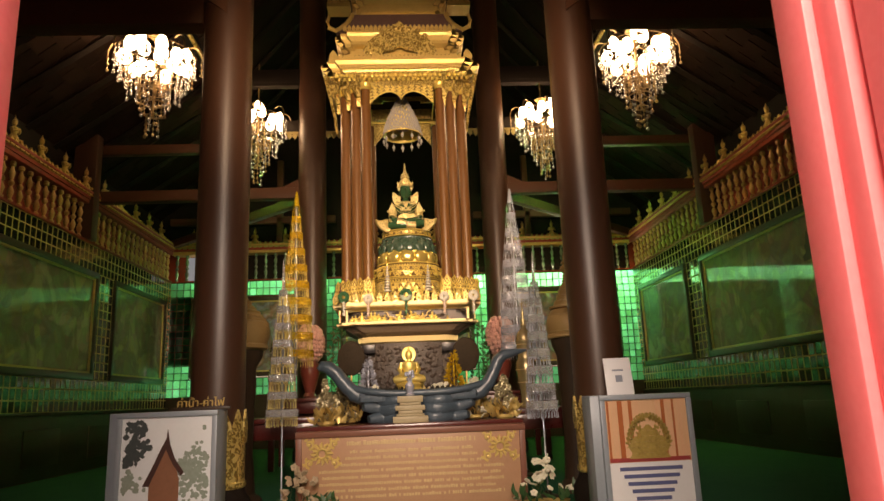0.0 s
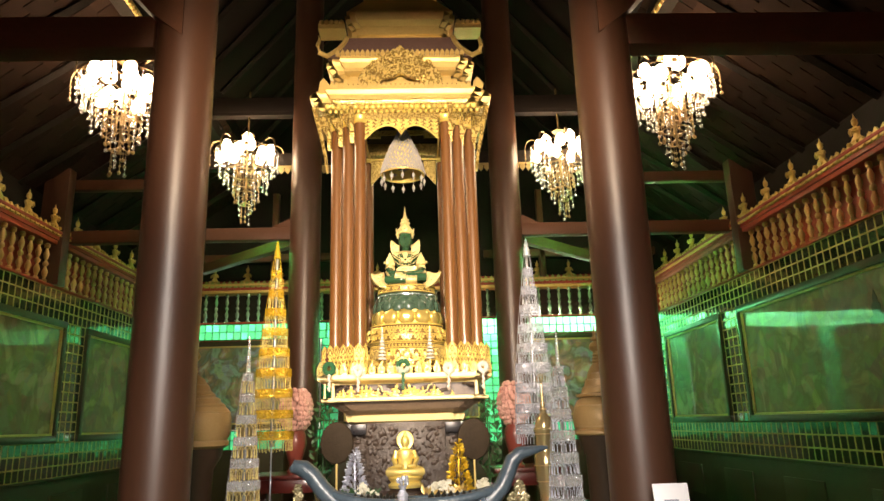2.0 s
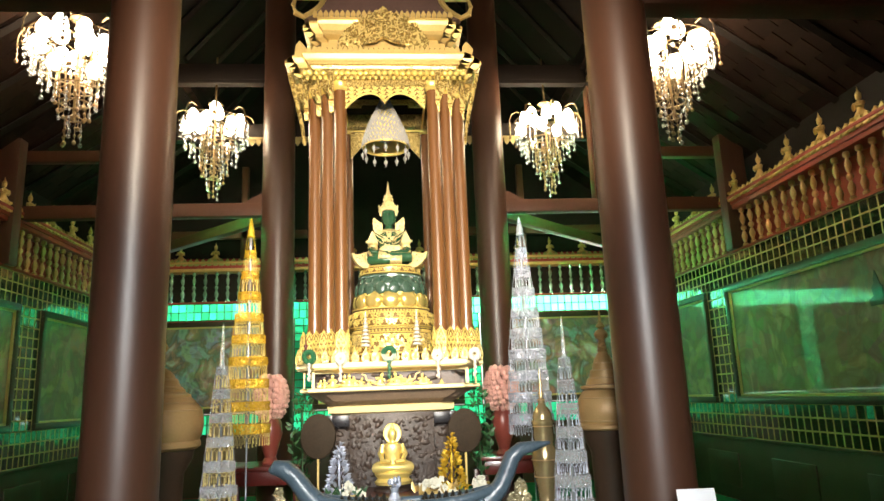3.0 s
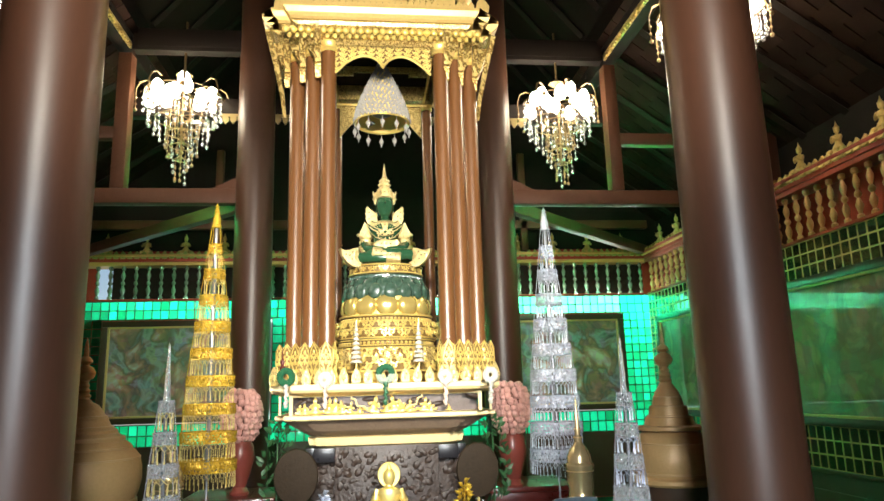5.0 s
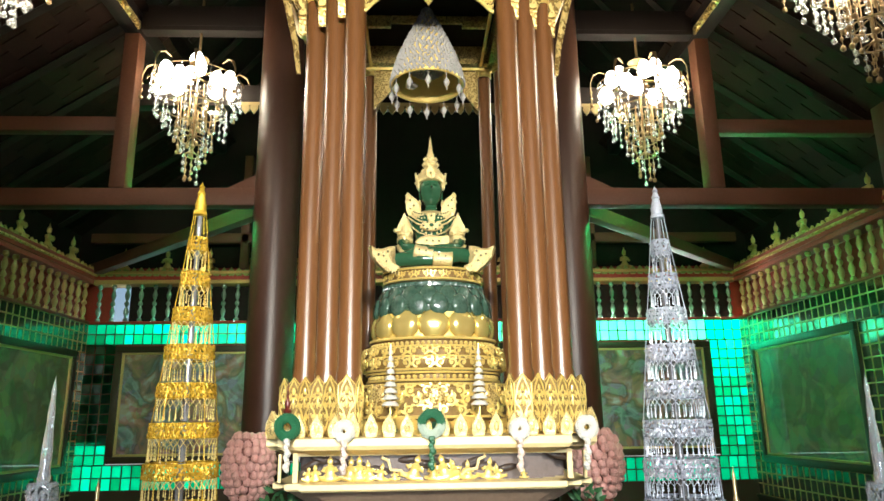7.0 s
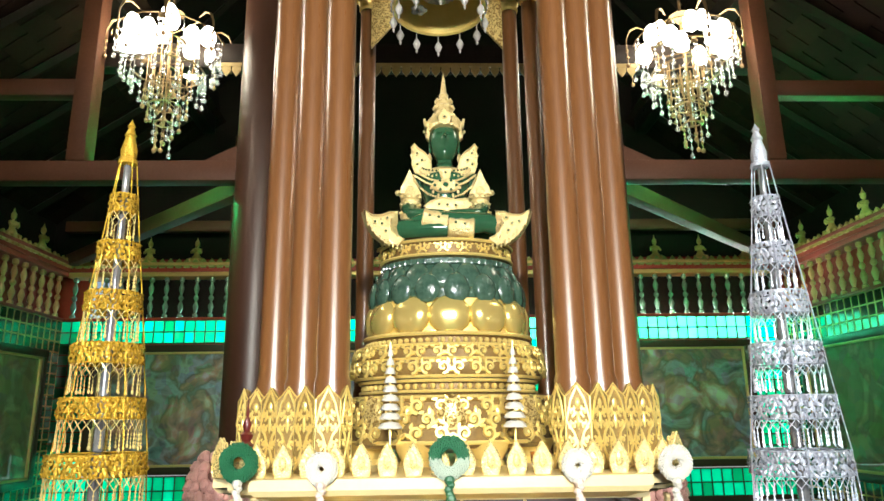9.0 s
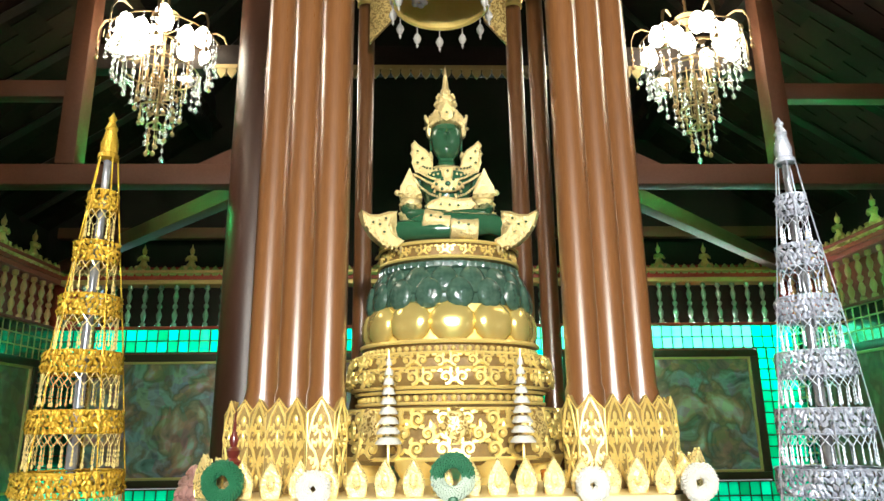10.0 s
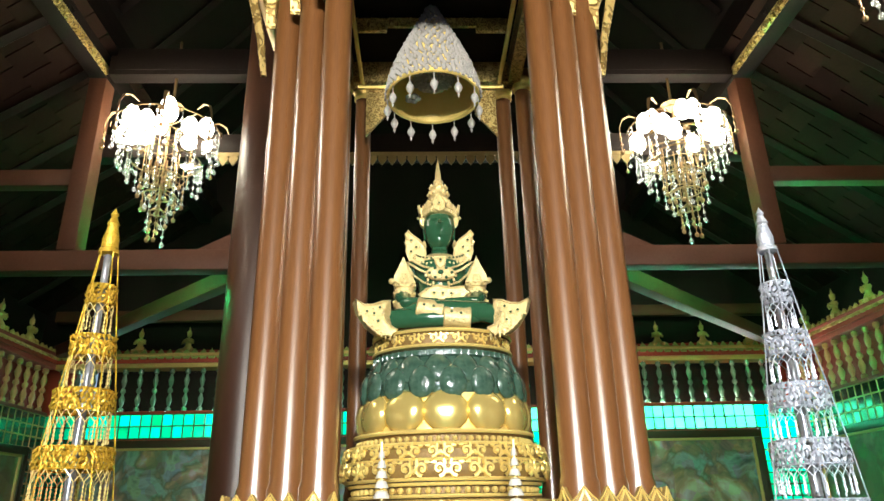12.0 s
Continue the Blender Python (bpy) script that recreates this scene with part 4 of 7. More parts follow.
# slanting brackets at the columns
br = [(0, 0), (0.03, 0.08), (0.02, 0.1), (0.06, 0.17), (0.05, 0.2), (0.12, 0.3), (0.03, 0.3), (0.0, 0.2)]
br_me = mesh_of("bracket", plate(bmesh.new(), br, -0.018, 0.018), GILT)
for sx in (-1, 1):
    for x, y in COLS:
        part("bracket", br_me, None, shrine, at=UP @ pose(sx * (x + 0.052), y - 0.02, 3.4, 0, 0, -90))
        part("bracket", br_me, None, shrine, at=UP @ pose(sx * (x + 0.045), y, 3.42, 0, 0, 0 if sx > 0 else 180))
    bm = bmesh.new()
    tube(bm, [(sx * 0.645, -0.25, 3.2), (sx * 0.66, -0.28, 3.35), (sx * 0.7, -0.33, 3.55), (sx * 0.75, -0.4, 3.75)], [0.012, 0.016, 0.02, 0.018], 6)
    part("corner_strut", bm, GILT, shrine, at=UP)
# cusped valance between the front columns
def cusp(x):
    u = min(abs(x) / 0.3, 1.0)
    return 3.475 + 0.1 * math.sin(math.pi * u ** 0.85) ** 0.8 - 0.035 * u


bm = bmesh.new()
xs = [-0.315 + 0.63 * q / 60 for q in range(61)]
for y in (-0.435, -0.412):
    lo = [bm.verts.new((x, y, cusp(x))) for x in xs]
    hi = [bm.verts.new((x, y, 3.64)) for x in xs]
    for q in range(60):
        bm.faces.new((lo[q], lo[q + 1], hi[q + 1], hi[q]))
part("valance", bm, GILT_SHADED, shrine, "cusped gilt valance", at=UP)
bm = bmesh.new()
tube(bm, [(x, -0.436, cusp(x)) for x in xs], 0.009, 6)
for q in range(21):
    x = -0.3 + 0.03 * q
    for z in np.arange(cusp(x) + 0.022, 3.63, 0.034):
        scroll(bm, pose(x + 0.004 * math.sin(40 * z), -0.436, float(z)), 0.014, 1.0, 0.0045, 1 if q % 2 else -1)
part("valance_fretwork", bm, GOLD, shrine, at=UP)
# dark sheet in place of the shaded hollow inside the canopy
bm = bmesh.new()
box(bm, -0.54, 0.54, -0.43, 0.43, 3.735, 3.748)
part("soffit", bm, DARKWOOD, shrine, "canopy underside, coloured near-black for the shade inside", at=UP)
for sx in (-1, 1):
    bm = plate(bmesh.new(), [(0, 0), (0.1, 0.12), (0.12, 0.25), (0, 0.25)], -0.008, 0.008, m=pose(sx * 0.31, 0.36, 3.3, 0, 0, 0 if sx < 0 else 180))
    part("spandrel", bm, GILT_FINE, shrine, at=UP)
    bm = bmesh.new()
    tube(bm, [(sx * 0.33, -0.36, 3.585), (sx * 0.33, 0.36, 3.585)], 0.01, 6)
    part("tie_rail", bm, GOLD, shrine, at=UP)
bm = bmesh.new()
tube(bm, [(-0.35, 0.34, 3.56), (0.35, 0.34, 3.56)], 0.01, 6)
part("tie_rail", bm, GOLD, shrine, at=UP)
bm = bmesh.new()
box(bm, -0.34, 0.34, 0.06, 0.075, 3.69, 3.735)
for i in range(17):
    scroll(bm, pose(-0.32 + i * 0.04, 0.058, 3.712), 0.018, 1.1, 0.0045, 1 if i % 2 else -1)
for sx in (-1, 1):
    box(bm, sx * 0.2, sx * 0.34, 0.05, 0.075, 3.66, 3.7, 0.004)
part("soffit_moulding", bm, GILT_FINE, shrine, "gilt scroll moulding under the canopy", at=UP)
# roof storeys
tier("first_storey", [(0.6, 0.44, 3.855), (0.6, 0.44, 3.95)], surf("storey_shadow", (0.3, 0.17, 0.06), (0.16, 0.08, 0.03), 0.5, 0.3, 14, 0.2))
tier("second_cornice", [(0.55, 0.42, 3.95), (0.55, 0.42, 4.03), (0.6, 0.46, 4.06), (0.6, 0.46, 4.09), (0.64, 0.49, 4.13), (0.65, 0.5, 4.16), (0.65, 0.5, 4.185)], GOLD_SATIN)
bm = bmesh.new()
for i in range(7):
    prof = [(0.63 - 0.027 * i * (1.6 - 0.1 * i), 0.48 - 0.02 * i * (1.6 - 0.1 * i), 4.185 + 0.043 * i) for i in range(7)]
for (x0, y0, z0), (x1, y1, z1) in zip(prof, prof[1:]):
    prism(bm, [(x0, -y0), (x0, y0), (-x0, y0), (-x0, -y0)], [(x1, -y1), (x1, y1), (-x1, y1), (-x1, -y1)], z0, z1)
part("curved_roof", bm, surf("canopy_roof", (0.16, 0.09, 0.075), (0.09, 0.05, 0.045), 0.5, 0, 10, 0.3), shrine, "dark brown curved canopy roof", at=UP)
for sx in (-1, 1):
    for sy in (-1, 1):
        bm = bmesh.new()
        tube(bm, [(sx * x * 1.01, sy * y * 1.01, z + 0.005) for x, y, z in prof], 0.022, 6)
        tube(bm, [(sx * 0.63, sy * 0.49, 4.19), (sx * 0.69, sy * 0.53, 4.2), (sx * 0.705, sy * 0.54, 4.26), (sx * 0.69, sy * 0.53, 4.32), (sx * 0.7, sy * 0.535, 4.36)], [0.02, 0.024, 0.02, 0.014, 0.004], 6)
        part("roof_horn", bm, GOLD_SATIN, shrine, at=UP)
        bm = plate(bmesh.new(), [(-0.04, 0), (0.04, 0), (0.055, 0.06), (0.03, 0.1), (0, 0.13), (-0.03, 0.09)], -0.015, 0.015, m=pose(sx * 0.66, sy * 0.47, 3.855))
        part("antefix", bm, GOLD_SATIN, shrine, at=UP)
bm_leaf = mesh_of("roof_leaf", plate(bmesh.new(), leaf_outline(0.04, 0.06), -0.012, 0.012), GOLD_SATIN)
for y0, z0, n, w in ((-0.53, 3.855, 30, 0.6), (-0.495, 4.185, 26, 0.56)):
    for i in range(n):
        part("roof_leaf", bm_leaf, None, shrine, at=UP @ pose(-w + (i + 0.5) * 2 * w / n, y0, z0))
# carved pediment
ped = [(-0.34, 3.9), (-0.36, 3.96), (-0.3, 4.06), (-0.2, 4.13), (-0.12, 4.2), (-0.05, 4.22), (0, 4.27), (0.05, 4.22), (0.12, 4.2), (0.2, 4.13), (0.3, 4.06), (0.36, 3.96), (0.34, 3.9), (0.19, 3.9), (0.15, 3.95), (0.06, 3.97), (0, 4.01), (-0.06, 3.97), (-0.15, 3.95), (-0.19, 3.9)]
bm = plate(bmesh.new(), ped, -0.53, -0.49)
for i in range(60):
    a = rng.uniform(0, math.pi)
    r = rng.uniform(0.14, 0.31)
    ball(bm, (r * math.cos(a) * 1.02, -0.532, 3.93 + r * math.sin(a)), rng.uniform(0.014, 0.026), 7, (1, 0.7, 1))
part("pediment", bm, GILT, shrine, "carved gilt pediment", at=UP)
tier("third_storey", [(0.46, 0.34, 4.44), (0.46, 0.34, 4.47), (0.48, 0.36, 4.475), (0.48, 0.36, 4.49), (0.44, 0.33, 4.495), (0.44, 0.33, 4.58)], GOLD_SATIN)
tier("third_cornice", [(0.44, 0.33, 4.58), (0.48, 0.37, 4.62), (0.5, 0.39, 4.68), (0.5, 0.39, 4.7)], GOLD_SATIN)
bm = bmesh.new()
prism(bm, [(0.48, -0.37), (0.48, 0.37), (-0.48, 0.37), (-0.48, -0.37)], [(0.3, -0.24), (0.3, 0.24), (-0.3, 0.24), (-0.3, -0.24)], 4.7, 4.92)
prism(bm, [(0.34, -0.28), (0.34, 0.28), (-0.34, 0.28), (-0.34, -0.28)], [(0.2, -0.16), (0.2, 0.16), (-0.2, 0.16), (-0.2, -0.16)], 4.95, 5.15)
lathe(bm, [(0.16, 5.15), (0.18, 5.2), (0.1, 5.3), (0.06, 5.4), (0.0, 5.8)], 12)
part("upper_roof", bm, GOLD_SATIN, shrine, at=UP)
for sx in (-1, 1):
    bm = bmesh.new()
    box(bm, sx * 0.5, sx * 0.74, -0.3, -0.1, 4.58, 4.63)
    for i in range(5):
        ball(bm, (sx * (0.53 + i * 0.045), -0.3, 4.64), 0.025, 7)
    part("side_gable", bm, GOLD_SATIN, shrine, at=UP)

# ---- throne and statue ----
throne = thing("throne", "tiered gilt lotus throne with a carved jade tier", "throne", pose(0.015, SY, 1.462))
Z0 = 1.462
K = 0.82
def skirt(a, z):
    return 1 + 0.03 * math.cos(8 * a) * (0.23 - z) / 0.17
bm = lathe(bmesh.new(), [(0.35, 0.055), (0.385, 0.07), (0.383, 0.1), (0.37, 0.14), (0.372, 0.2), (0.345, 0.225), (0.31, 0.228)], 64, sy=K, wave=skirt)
carved_base = part("carved_base", bm, GILT_SHADED, throne)
bm = bmesh.new()
for i in range(32):
    a = 2 * math.pi * (i + 0.5) / 32
    f = 1 if i % 2 else -1
    scroll(bm, around(a, 0.376, 0.188), 0.025, 1.2, 0.0068, f)
    scroll(bm, around(a + 0.08, 0.378, 0.146), 0.024, 1.2, 0.0068, -f)
    scroll(bm, around(a, 0.388, 0.103, -8), 0.025, 1.2, 0.0068, f)
    ball(bm, around(a + 0.1, 0.376, 0.168) @ Vector((0, 0, 0)), 0.01, 6, (0.8, 0.8, 2.2))
for z, r in ((0.216, 0.352), (0.074, 0.386)):
    tube(bm, [(r * math.cos(2 * math.pi * i / 48), r * K * math.sin(2 * math.pi * i / 48), z) for i in range(49)], 0.007, 6)
part("scrollwork", bm, GOLD, carved_base)
foot_me = mesh_of("foot", lathe(bmesh.new(), [(0.055, 0), (0.045, 0.02), (0.06, 0.045), (0.075, 0.075)], 10), GOLD)
for i in range(8):
    a = math.pi / 4 * i + math.pi / 8
    part("foot", foot_me, None, throne, at=Matrix.Translation((0.31 * math.cos(a), 0.31 * K * math.sin(a), 0)))
shield = bmesh.new()
lathe(shield, [(0, 0.075), (0.04, 0.06), (0.05, 0.02), (0.042, -0.03), (0.02, -0.06), (0, -0.07)], 12, sy=0.3)
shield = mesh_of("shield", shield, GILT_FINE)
for i in range(8):
    a = 2 * math.pi * i / 8 + math.pi / 2
    part("shield", shield, None, throne, at=Matrix.Translation((0.372 * math.cos(a), 0.372 * K * math.sin(a), 0.15)) @ Matrix.Rotation(a + math.pi / 2, 4, "Z"))
bm = lathe(bmesh.new(), [(0.31, 0.228), (0.318, 0.232), (0.318, 0.24), (0.3, 0.243), (0.3, 0.262), (0.318, 0.265), (0.32, 0.275), (0.3, 0.278)], 48, sy=K, mi=1)
for i in range(64):
    a = 2 * math.pi * i / 64
    ball(bm, (0.306 * math.cos(a), 0.306 * K * math.sin(a), 0.252), 0.0108, 7)
for z, r in ((0.236, 0.318), (0.27, 0.32)):
    tube(bm, [(r * math.cos(2 * math.pi * i / 48), r * K * math.sin(2 * math.pi * i / 48), z) for i in range(49)], 0.006, 6)
part("bead_band", bm, [GOLD, GILT_SHADED], throne)
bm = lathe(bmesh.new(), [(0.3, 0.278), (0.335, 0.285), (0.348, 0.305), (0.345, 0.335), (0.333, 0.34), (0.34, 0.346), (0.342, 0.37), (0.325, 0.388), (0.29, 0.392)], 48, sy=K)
band = part("scroll_band", bm, GILT_SHADED, throne)
bm = bmesh.new()
for i in range(42):
    a = 2 * math.pi * i / 42
    f = 1 if i % 2 else -1
    scroll(bm, around(a, 0.349, 0.312), 0.022, 1.15, 0.0056, f)
    scroll(bm, around(a + 0.09, 0.343, 0.364, -14), 0.019, 1.15, 0.0048, -f)
for z, r in ((0.283, 0.334), (0.34, 0.336), (0.388, 0.326)):
    tube(bm, [(r * math.cos(2 * math.pi * i / 48), r * K * math.sin(2 * math.pi * i / 48), z) for i in range(49)], 0.006, 6)
part("scrollwork", bm, GOLD, band)
bm = lathe(bmesh.new(), [(0.29, 0.392), (0.29, 0.415), (0.305, 0.42), (0.305, 0.43), (0.28, 0.434)], 48, sy=K, mi=1)
tube(bm, [(0.304 * math.cos(2 * math.pi * i / 48), 0.304 * K * math.sin(2 * math.pi * i / 48), 0.426) for i in range(49)], 0.007, 6)
for i in range(72):
    a = 2 * math.pi * i / 72
    ball(bm, (0.294 * math.cos(a), 0.294 * K * math.sin(a), 0.404), 0.0095, 7)
part("bead_band", bm, [GOLD, GILT_SHADED], throne)
pet = bmesh.new()
lathe(pet, [(0.0, 0), (0.04, 0.002), (0.066, 0.025), (0.077, 0.06), (0.071, 0.09), (0.048, 0.116), (0.018, 0.13), (0.0, 0.134)], 18, sy=0.55, wave=lambda a, z: 1 - 0.13 * max(0.0, -math.sin(a)) ** 30)
pet = mesh_of("petal", pet, surf("burnished_gold", (0.95, 0.77, 0.28), (0.85, 0.63, 0.18), 0.22, 0.7, 8, 0.03))
for i in range(12):
    a = 2 * math.pi * i / 12 + math.pi / 2
    part("petal", pet, None, throne, at=Matrix.Translation((0.272 * math.cos(a), 0.272 * K * math.sin(a), 0.43)) @ Matrix.Rotation(a + math.pi / 2, 4, "Z") @ pose(0, 0, 0, -6))
bm = lathe(bmesh.new(), [(0.27, 0.43), (0.27, 0.55)], 32, sy=K)
part("petal_core", bm, GOLD, throne)


bm = lathe(bmesh.new(), [(0.24, 0.545), (0.262, 0.552), (0.272, 0.575), (0.262, 0.62), (0.245, 0.66), (0.236, 0.672), (0.247, 0.678), (0.247, 0.694), (0.238, 0.7), (0.225, 0.705)], 64, sy=K)
jade = part("jade_lotus", bm, GREY_JADE, throne, "carved grey-green jade lotus tier")
jp = lathe(bmesh.new(), [(0.0, -0.052), (0.022, -0.047), (0.038, -0.032), (0.046, -0.008), (0.043, 0.018), (0.03, 0.04), (0.012, 0.052), (0.0, 0.055)], 14, sy=0.42, wave=lambda a, z: 1 - 0.12 * max(0.0, -math.sin(a)) ** 20)
jp = mesh_of("jade_petal", jp, GREY_JADE)
for row, (n, rad, z, tilt, off) in enumerate(((17, 0.276, 0.584, 6, 0.0), (17, 0.254, 0.632, 18, 0.5))):
    for i in range(n):
        a = 2 * math.pi * (i + off) / n
        part("jade_petal", jp, None, jade, at=around(a, rad, z, -tilt))
bm = bmesh.new()
for i in range(56):
    a = 2 * math.pi * i / 56
    lathe(bm, [(0.003, 0), (0.004, 0.008), (0.002, 0.02), (0, 0.023)], 6, m=Matrix.Translation((0.246 * math.cos(a), 0.246 * K * math.sin(a), 0.676)))
part("jade_leaf_band", bm, GREY_JADE, jade)
bm = lathe(bmesh.new(), [(0.232, 0.7), (0.245, 0.706), (0.245, 0.714), (0.236, 0.718), (0.238, 0.752), (0.247, 0.757), (0.247, 0.768), (0.235, 0.773)], 48, sy=K)
seat_ring = part("seat_ring", bm, GILT_SHADED, throne, "gilt ring under the figure")
bm = bmesh.new()
for i in range(40):
    scroll(bm, around(2 * math.pi * i / 40, 0.24, 0.736), 0.015, 1.1, 0.0034, 1 if i % 2 else -1)
for z in (0.71, 0.762):
    tube(bm, [(0.246 * math.cos(2 * math.pi * i / 48), 0.246 * K * math.sin(2 * math.pi * i / 48), z) for i in range(49)], 0.006, 6)
part("scrollwork", bm, GOLD, seat_ring)

def face(bm, n=44, k=34):
    """An egg-shaped head with brow, eye hollows, nose, lips and chin on its -y side."""
    rows = []
    for i in range(k + 1):
        t = math.pi * i / k
        z = -math.cos(t) * 0.083
        w = math.sin(t) ** 0.8 * (1 - 0.13 * max(0.0, -z / 0.083) ** 1.5)
        row = []
        for q in range(n):
            a = 2 * math.pi * q / n
            x, y = 0.0585 * w * math.cos(a), 0.058 * w * math.sin(a)
            if y < 0:
                f = 0.0
                f += 0.019 * math.exp(-(x / 0.0075) ** 2 - ((z + 0.008) / 0.02) ** 2)
                f += 0.004 * math.exp(-(x / 0.004) ** 2 - ((z - 0.016) / 0.02) ** 2)
                f += 0.006 * math.exp(-((abs(x) - 0.02) / 0.014) ** 2 - ((z - 0.025) / 0.005) ** 2)
                f -= 0.009 * math.exp(-((abs(x) - 0.021) / 0.011) ** 2 - ((z - 0.012) / 0.007) ** 2)
                f += 0.007 * math.exp(-((abs(x) - 0.021) / 0.009) ** 2 - ((z - 0.006) / 0.004) ** 2)
                f += 0.0095 * math.exp(-(x / 0.013) ** 2 - ((z + 0.034) / 0.0035) ** 2)
                f += 0.0095 * math.exp(-(x / 0.011) ** 2 - ((z + 0.043) / 0.004) ** 2)
                f += 0.008 * math.exp(-(x / 0.012) ** 2 - ((z + 0.064) / 0.009) ** 2)
                y -= f
            row.append(bm.verts.new((x, y - 0.004, 0.425 + z)))
        rows.append(row)
    for a, b in zip(rows, rows[1:]):
        for q in range(n):
            bm.faces.new((a[q], a[(q + 1) % n], b[(q + 1) % n], b[q]))


def flame(bm, pts, th, m, gems=()):
    """A thick leaf-shaped ornament with a raised rim and dark set stones."""
    plate(bm, pts, -th, th, m=m, mi=1)
    ring = [m @ Vector((x, -th, z)) for x, z in pts]
    tube(bm, ring + [ring[0]], 0.0045, 5, mi=1)
    for x, z in gems:
        ball(bm, m @ Vector((x, -th - 0.001, z)), 0.0085, 7, (1, 0.6, 1), mi=1)
        ball(bm, m @ Vector((x, -th - 0.005, z)), 0.0048, 6)


bm = bmesh.new()
G = 1
face(bm)
for sx in (-1, 1):
    # folded legs
    tube(bm, [(sx * 0.05, 0.05, 0.045), (sx * 0.14, 0.0, 0.05), (sx * 0.2, -0.05, 0.05), (sx * 0.228, -0.085, 0.048), (sx * 0.22, -0.11, 0.045)], [0.046, 0.046, 0.043, 0.038, 0.02], 16)
    up = 0.022 if sx > 0 else 0.0
    tube(bm, [(sx * 0.215, -0.09, 0.042 + up * 0.4), (sx * 0.14, -0.132, 0.038 + up), (sx * 0.03, -0.152, 0.034 + up * 1.3), (-sx * 0.07, -0.15, 0.036 + up * 1.6), (-sx * 0.14, -0.13, 0.04 + up)], [0.037, 0.037, 0.033, 0.028, 0.014], 16)
    # flaring knee ornaments with a fringe of beads
    k = [(0.02, -0.012), (0.045, -0.034), (0.085, -0.034), (0.125, -0.006), (0.155, 0.038), (0.168, 0.078), (0.138, 0.062), (0.105, 0.066), (0.075, 0.08), (0.044, 0.088), (0.066, 0.06), (0.072, 0.036), (0.062, 0.012), (0.042, -0.004)]
    m = Matrix.Translation((sx * 0.143, -0.115, 0.012)) @ Matrix.Rotation(sx * radians(-22), 4, "Z")
    flame(bm, [(sx * x, z) for x, z in k][::sx], 0.02, m, [(sx * 0.09, 0.01), (sx * 0.105, 0.035), (sx * 0.085, 0.058), (sx * 0.13, 0.04)])
    for q in range(9):
        u = q / 8
        x, z = 0.03 + 0.125 * u, -0.034 + 0.075 * u * u
        ball(bm, m @ Vector((sx * x, -0.02, z - 0.004)), 0.006, 6, mi=G)
        ball(bm, m @ Vector((sx * x, -0.02, z - 0.015)), 0.004, 6, (1, 1, 1.6), mi=G)
    # shoulders and arms, the hands laid in the lap
    ball(bm, (sx * 0.098, 0.012, 0.262), 0.042, 14, (1, 0.95, 1))
    tube(bm, [(sx * 0.1, 0.015, 0.275), (sx * 0.128, 0.012, 0.23), (sx * 0.138, 0.0, 0.16), (sx * 0.125, -0.06, 0.112), (sx * 0.07, -0.11, 0.098), (sx * 0.01, -0.125, 0.098)], [0.038, 0.036, 0.033, 0.028, 0.024, 0.015], 14)
    # pointed upper-arm guards with bands
    m = Matrix.Translation((sx * 0.135, 0.004, 0.115)) @ Matrix.Rotation(sx * radians(-3), 4, "Y")
    lathe(bm, [(0.036, 0.0), (0.039, 0.006), (0.039, 0.026), (0.035, 0.03), (0.035, 0.036), (0.04, 0.04), (0.041, 0.062), (0.036, 0.066), (0.036, 0.072), (0.041, 0.076), (0.041, 0.092), (0.035, 0.1)], 18, m=m, mi=G)
    plate(bm, [(sx * x, z) for x, z in ((0.042, 0.09), (0.04, 0.115), (0.026, 0.145), (0.01, 0.19), (-0.006, 0.15), (-0.024, 0.12), (-0.04, 0.09))][::sx], -0.038, -0.024, m=m, mi=G)
    lathe(bm, [(0.041, 0.088), (0.038, 0.11), (0.03, 0.14), (0.016, 0.165), (0, 0.185)], 14, m=m @ Matrix.Translation((sx * 0.004, -0.004, 0)), mi=G)
    ball(bm, m @ Vector((sx * 0.05, -0.01, 0.1)), 0.012, 8, mi=G)
    for z in (0.016, 0.05, 0.084):
        for q in range(-2, 3):
            ball(bm, m @ Vector((0.044 * math.sin(q * 0.5), -0.044 * math.cos(q * 0.5), z)), 0.0055, 6, mi=G)
    lathe(bm, [(0.03, 0), (0.035, 0.006), (0.033, 0.03), (0.036, 0.042), (0.029, 0.05)], 14, m=Matrix.Translation((sx * 0.13, -0.045, 0.07)), mi=G)
    # shoulder flames
    fl = [(0.0, 0.0), (0.05, 0.012), (0.058, 0.05), (0.05, 0.07), (0.06, 0.085), (0.048, 0.1), (0.054, 0.115), (0.042, 0.13), (0.03, 0.112), (0.006, 0.09), (-0.012, 0.06), (-0.012, 0.03)]
    m = Matrix.Translation((sx * 0.062, -0.012, 0.288)) @ Matrix.Rotation(sx * radians(6), 4, "Y")
    flame(bm, [(sx * x, z) for x, z in fl][::sx], 0.008, m, [(sx * 0.035, 0.09), (sx * 0.02, 0.06), (sx * 0.04, 0.045), (sx * 0.03, 0.02)])
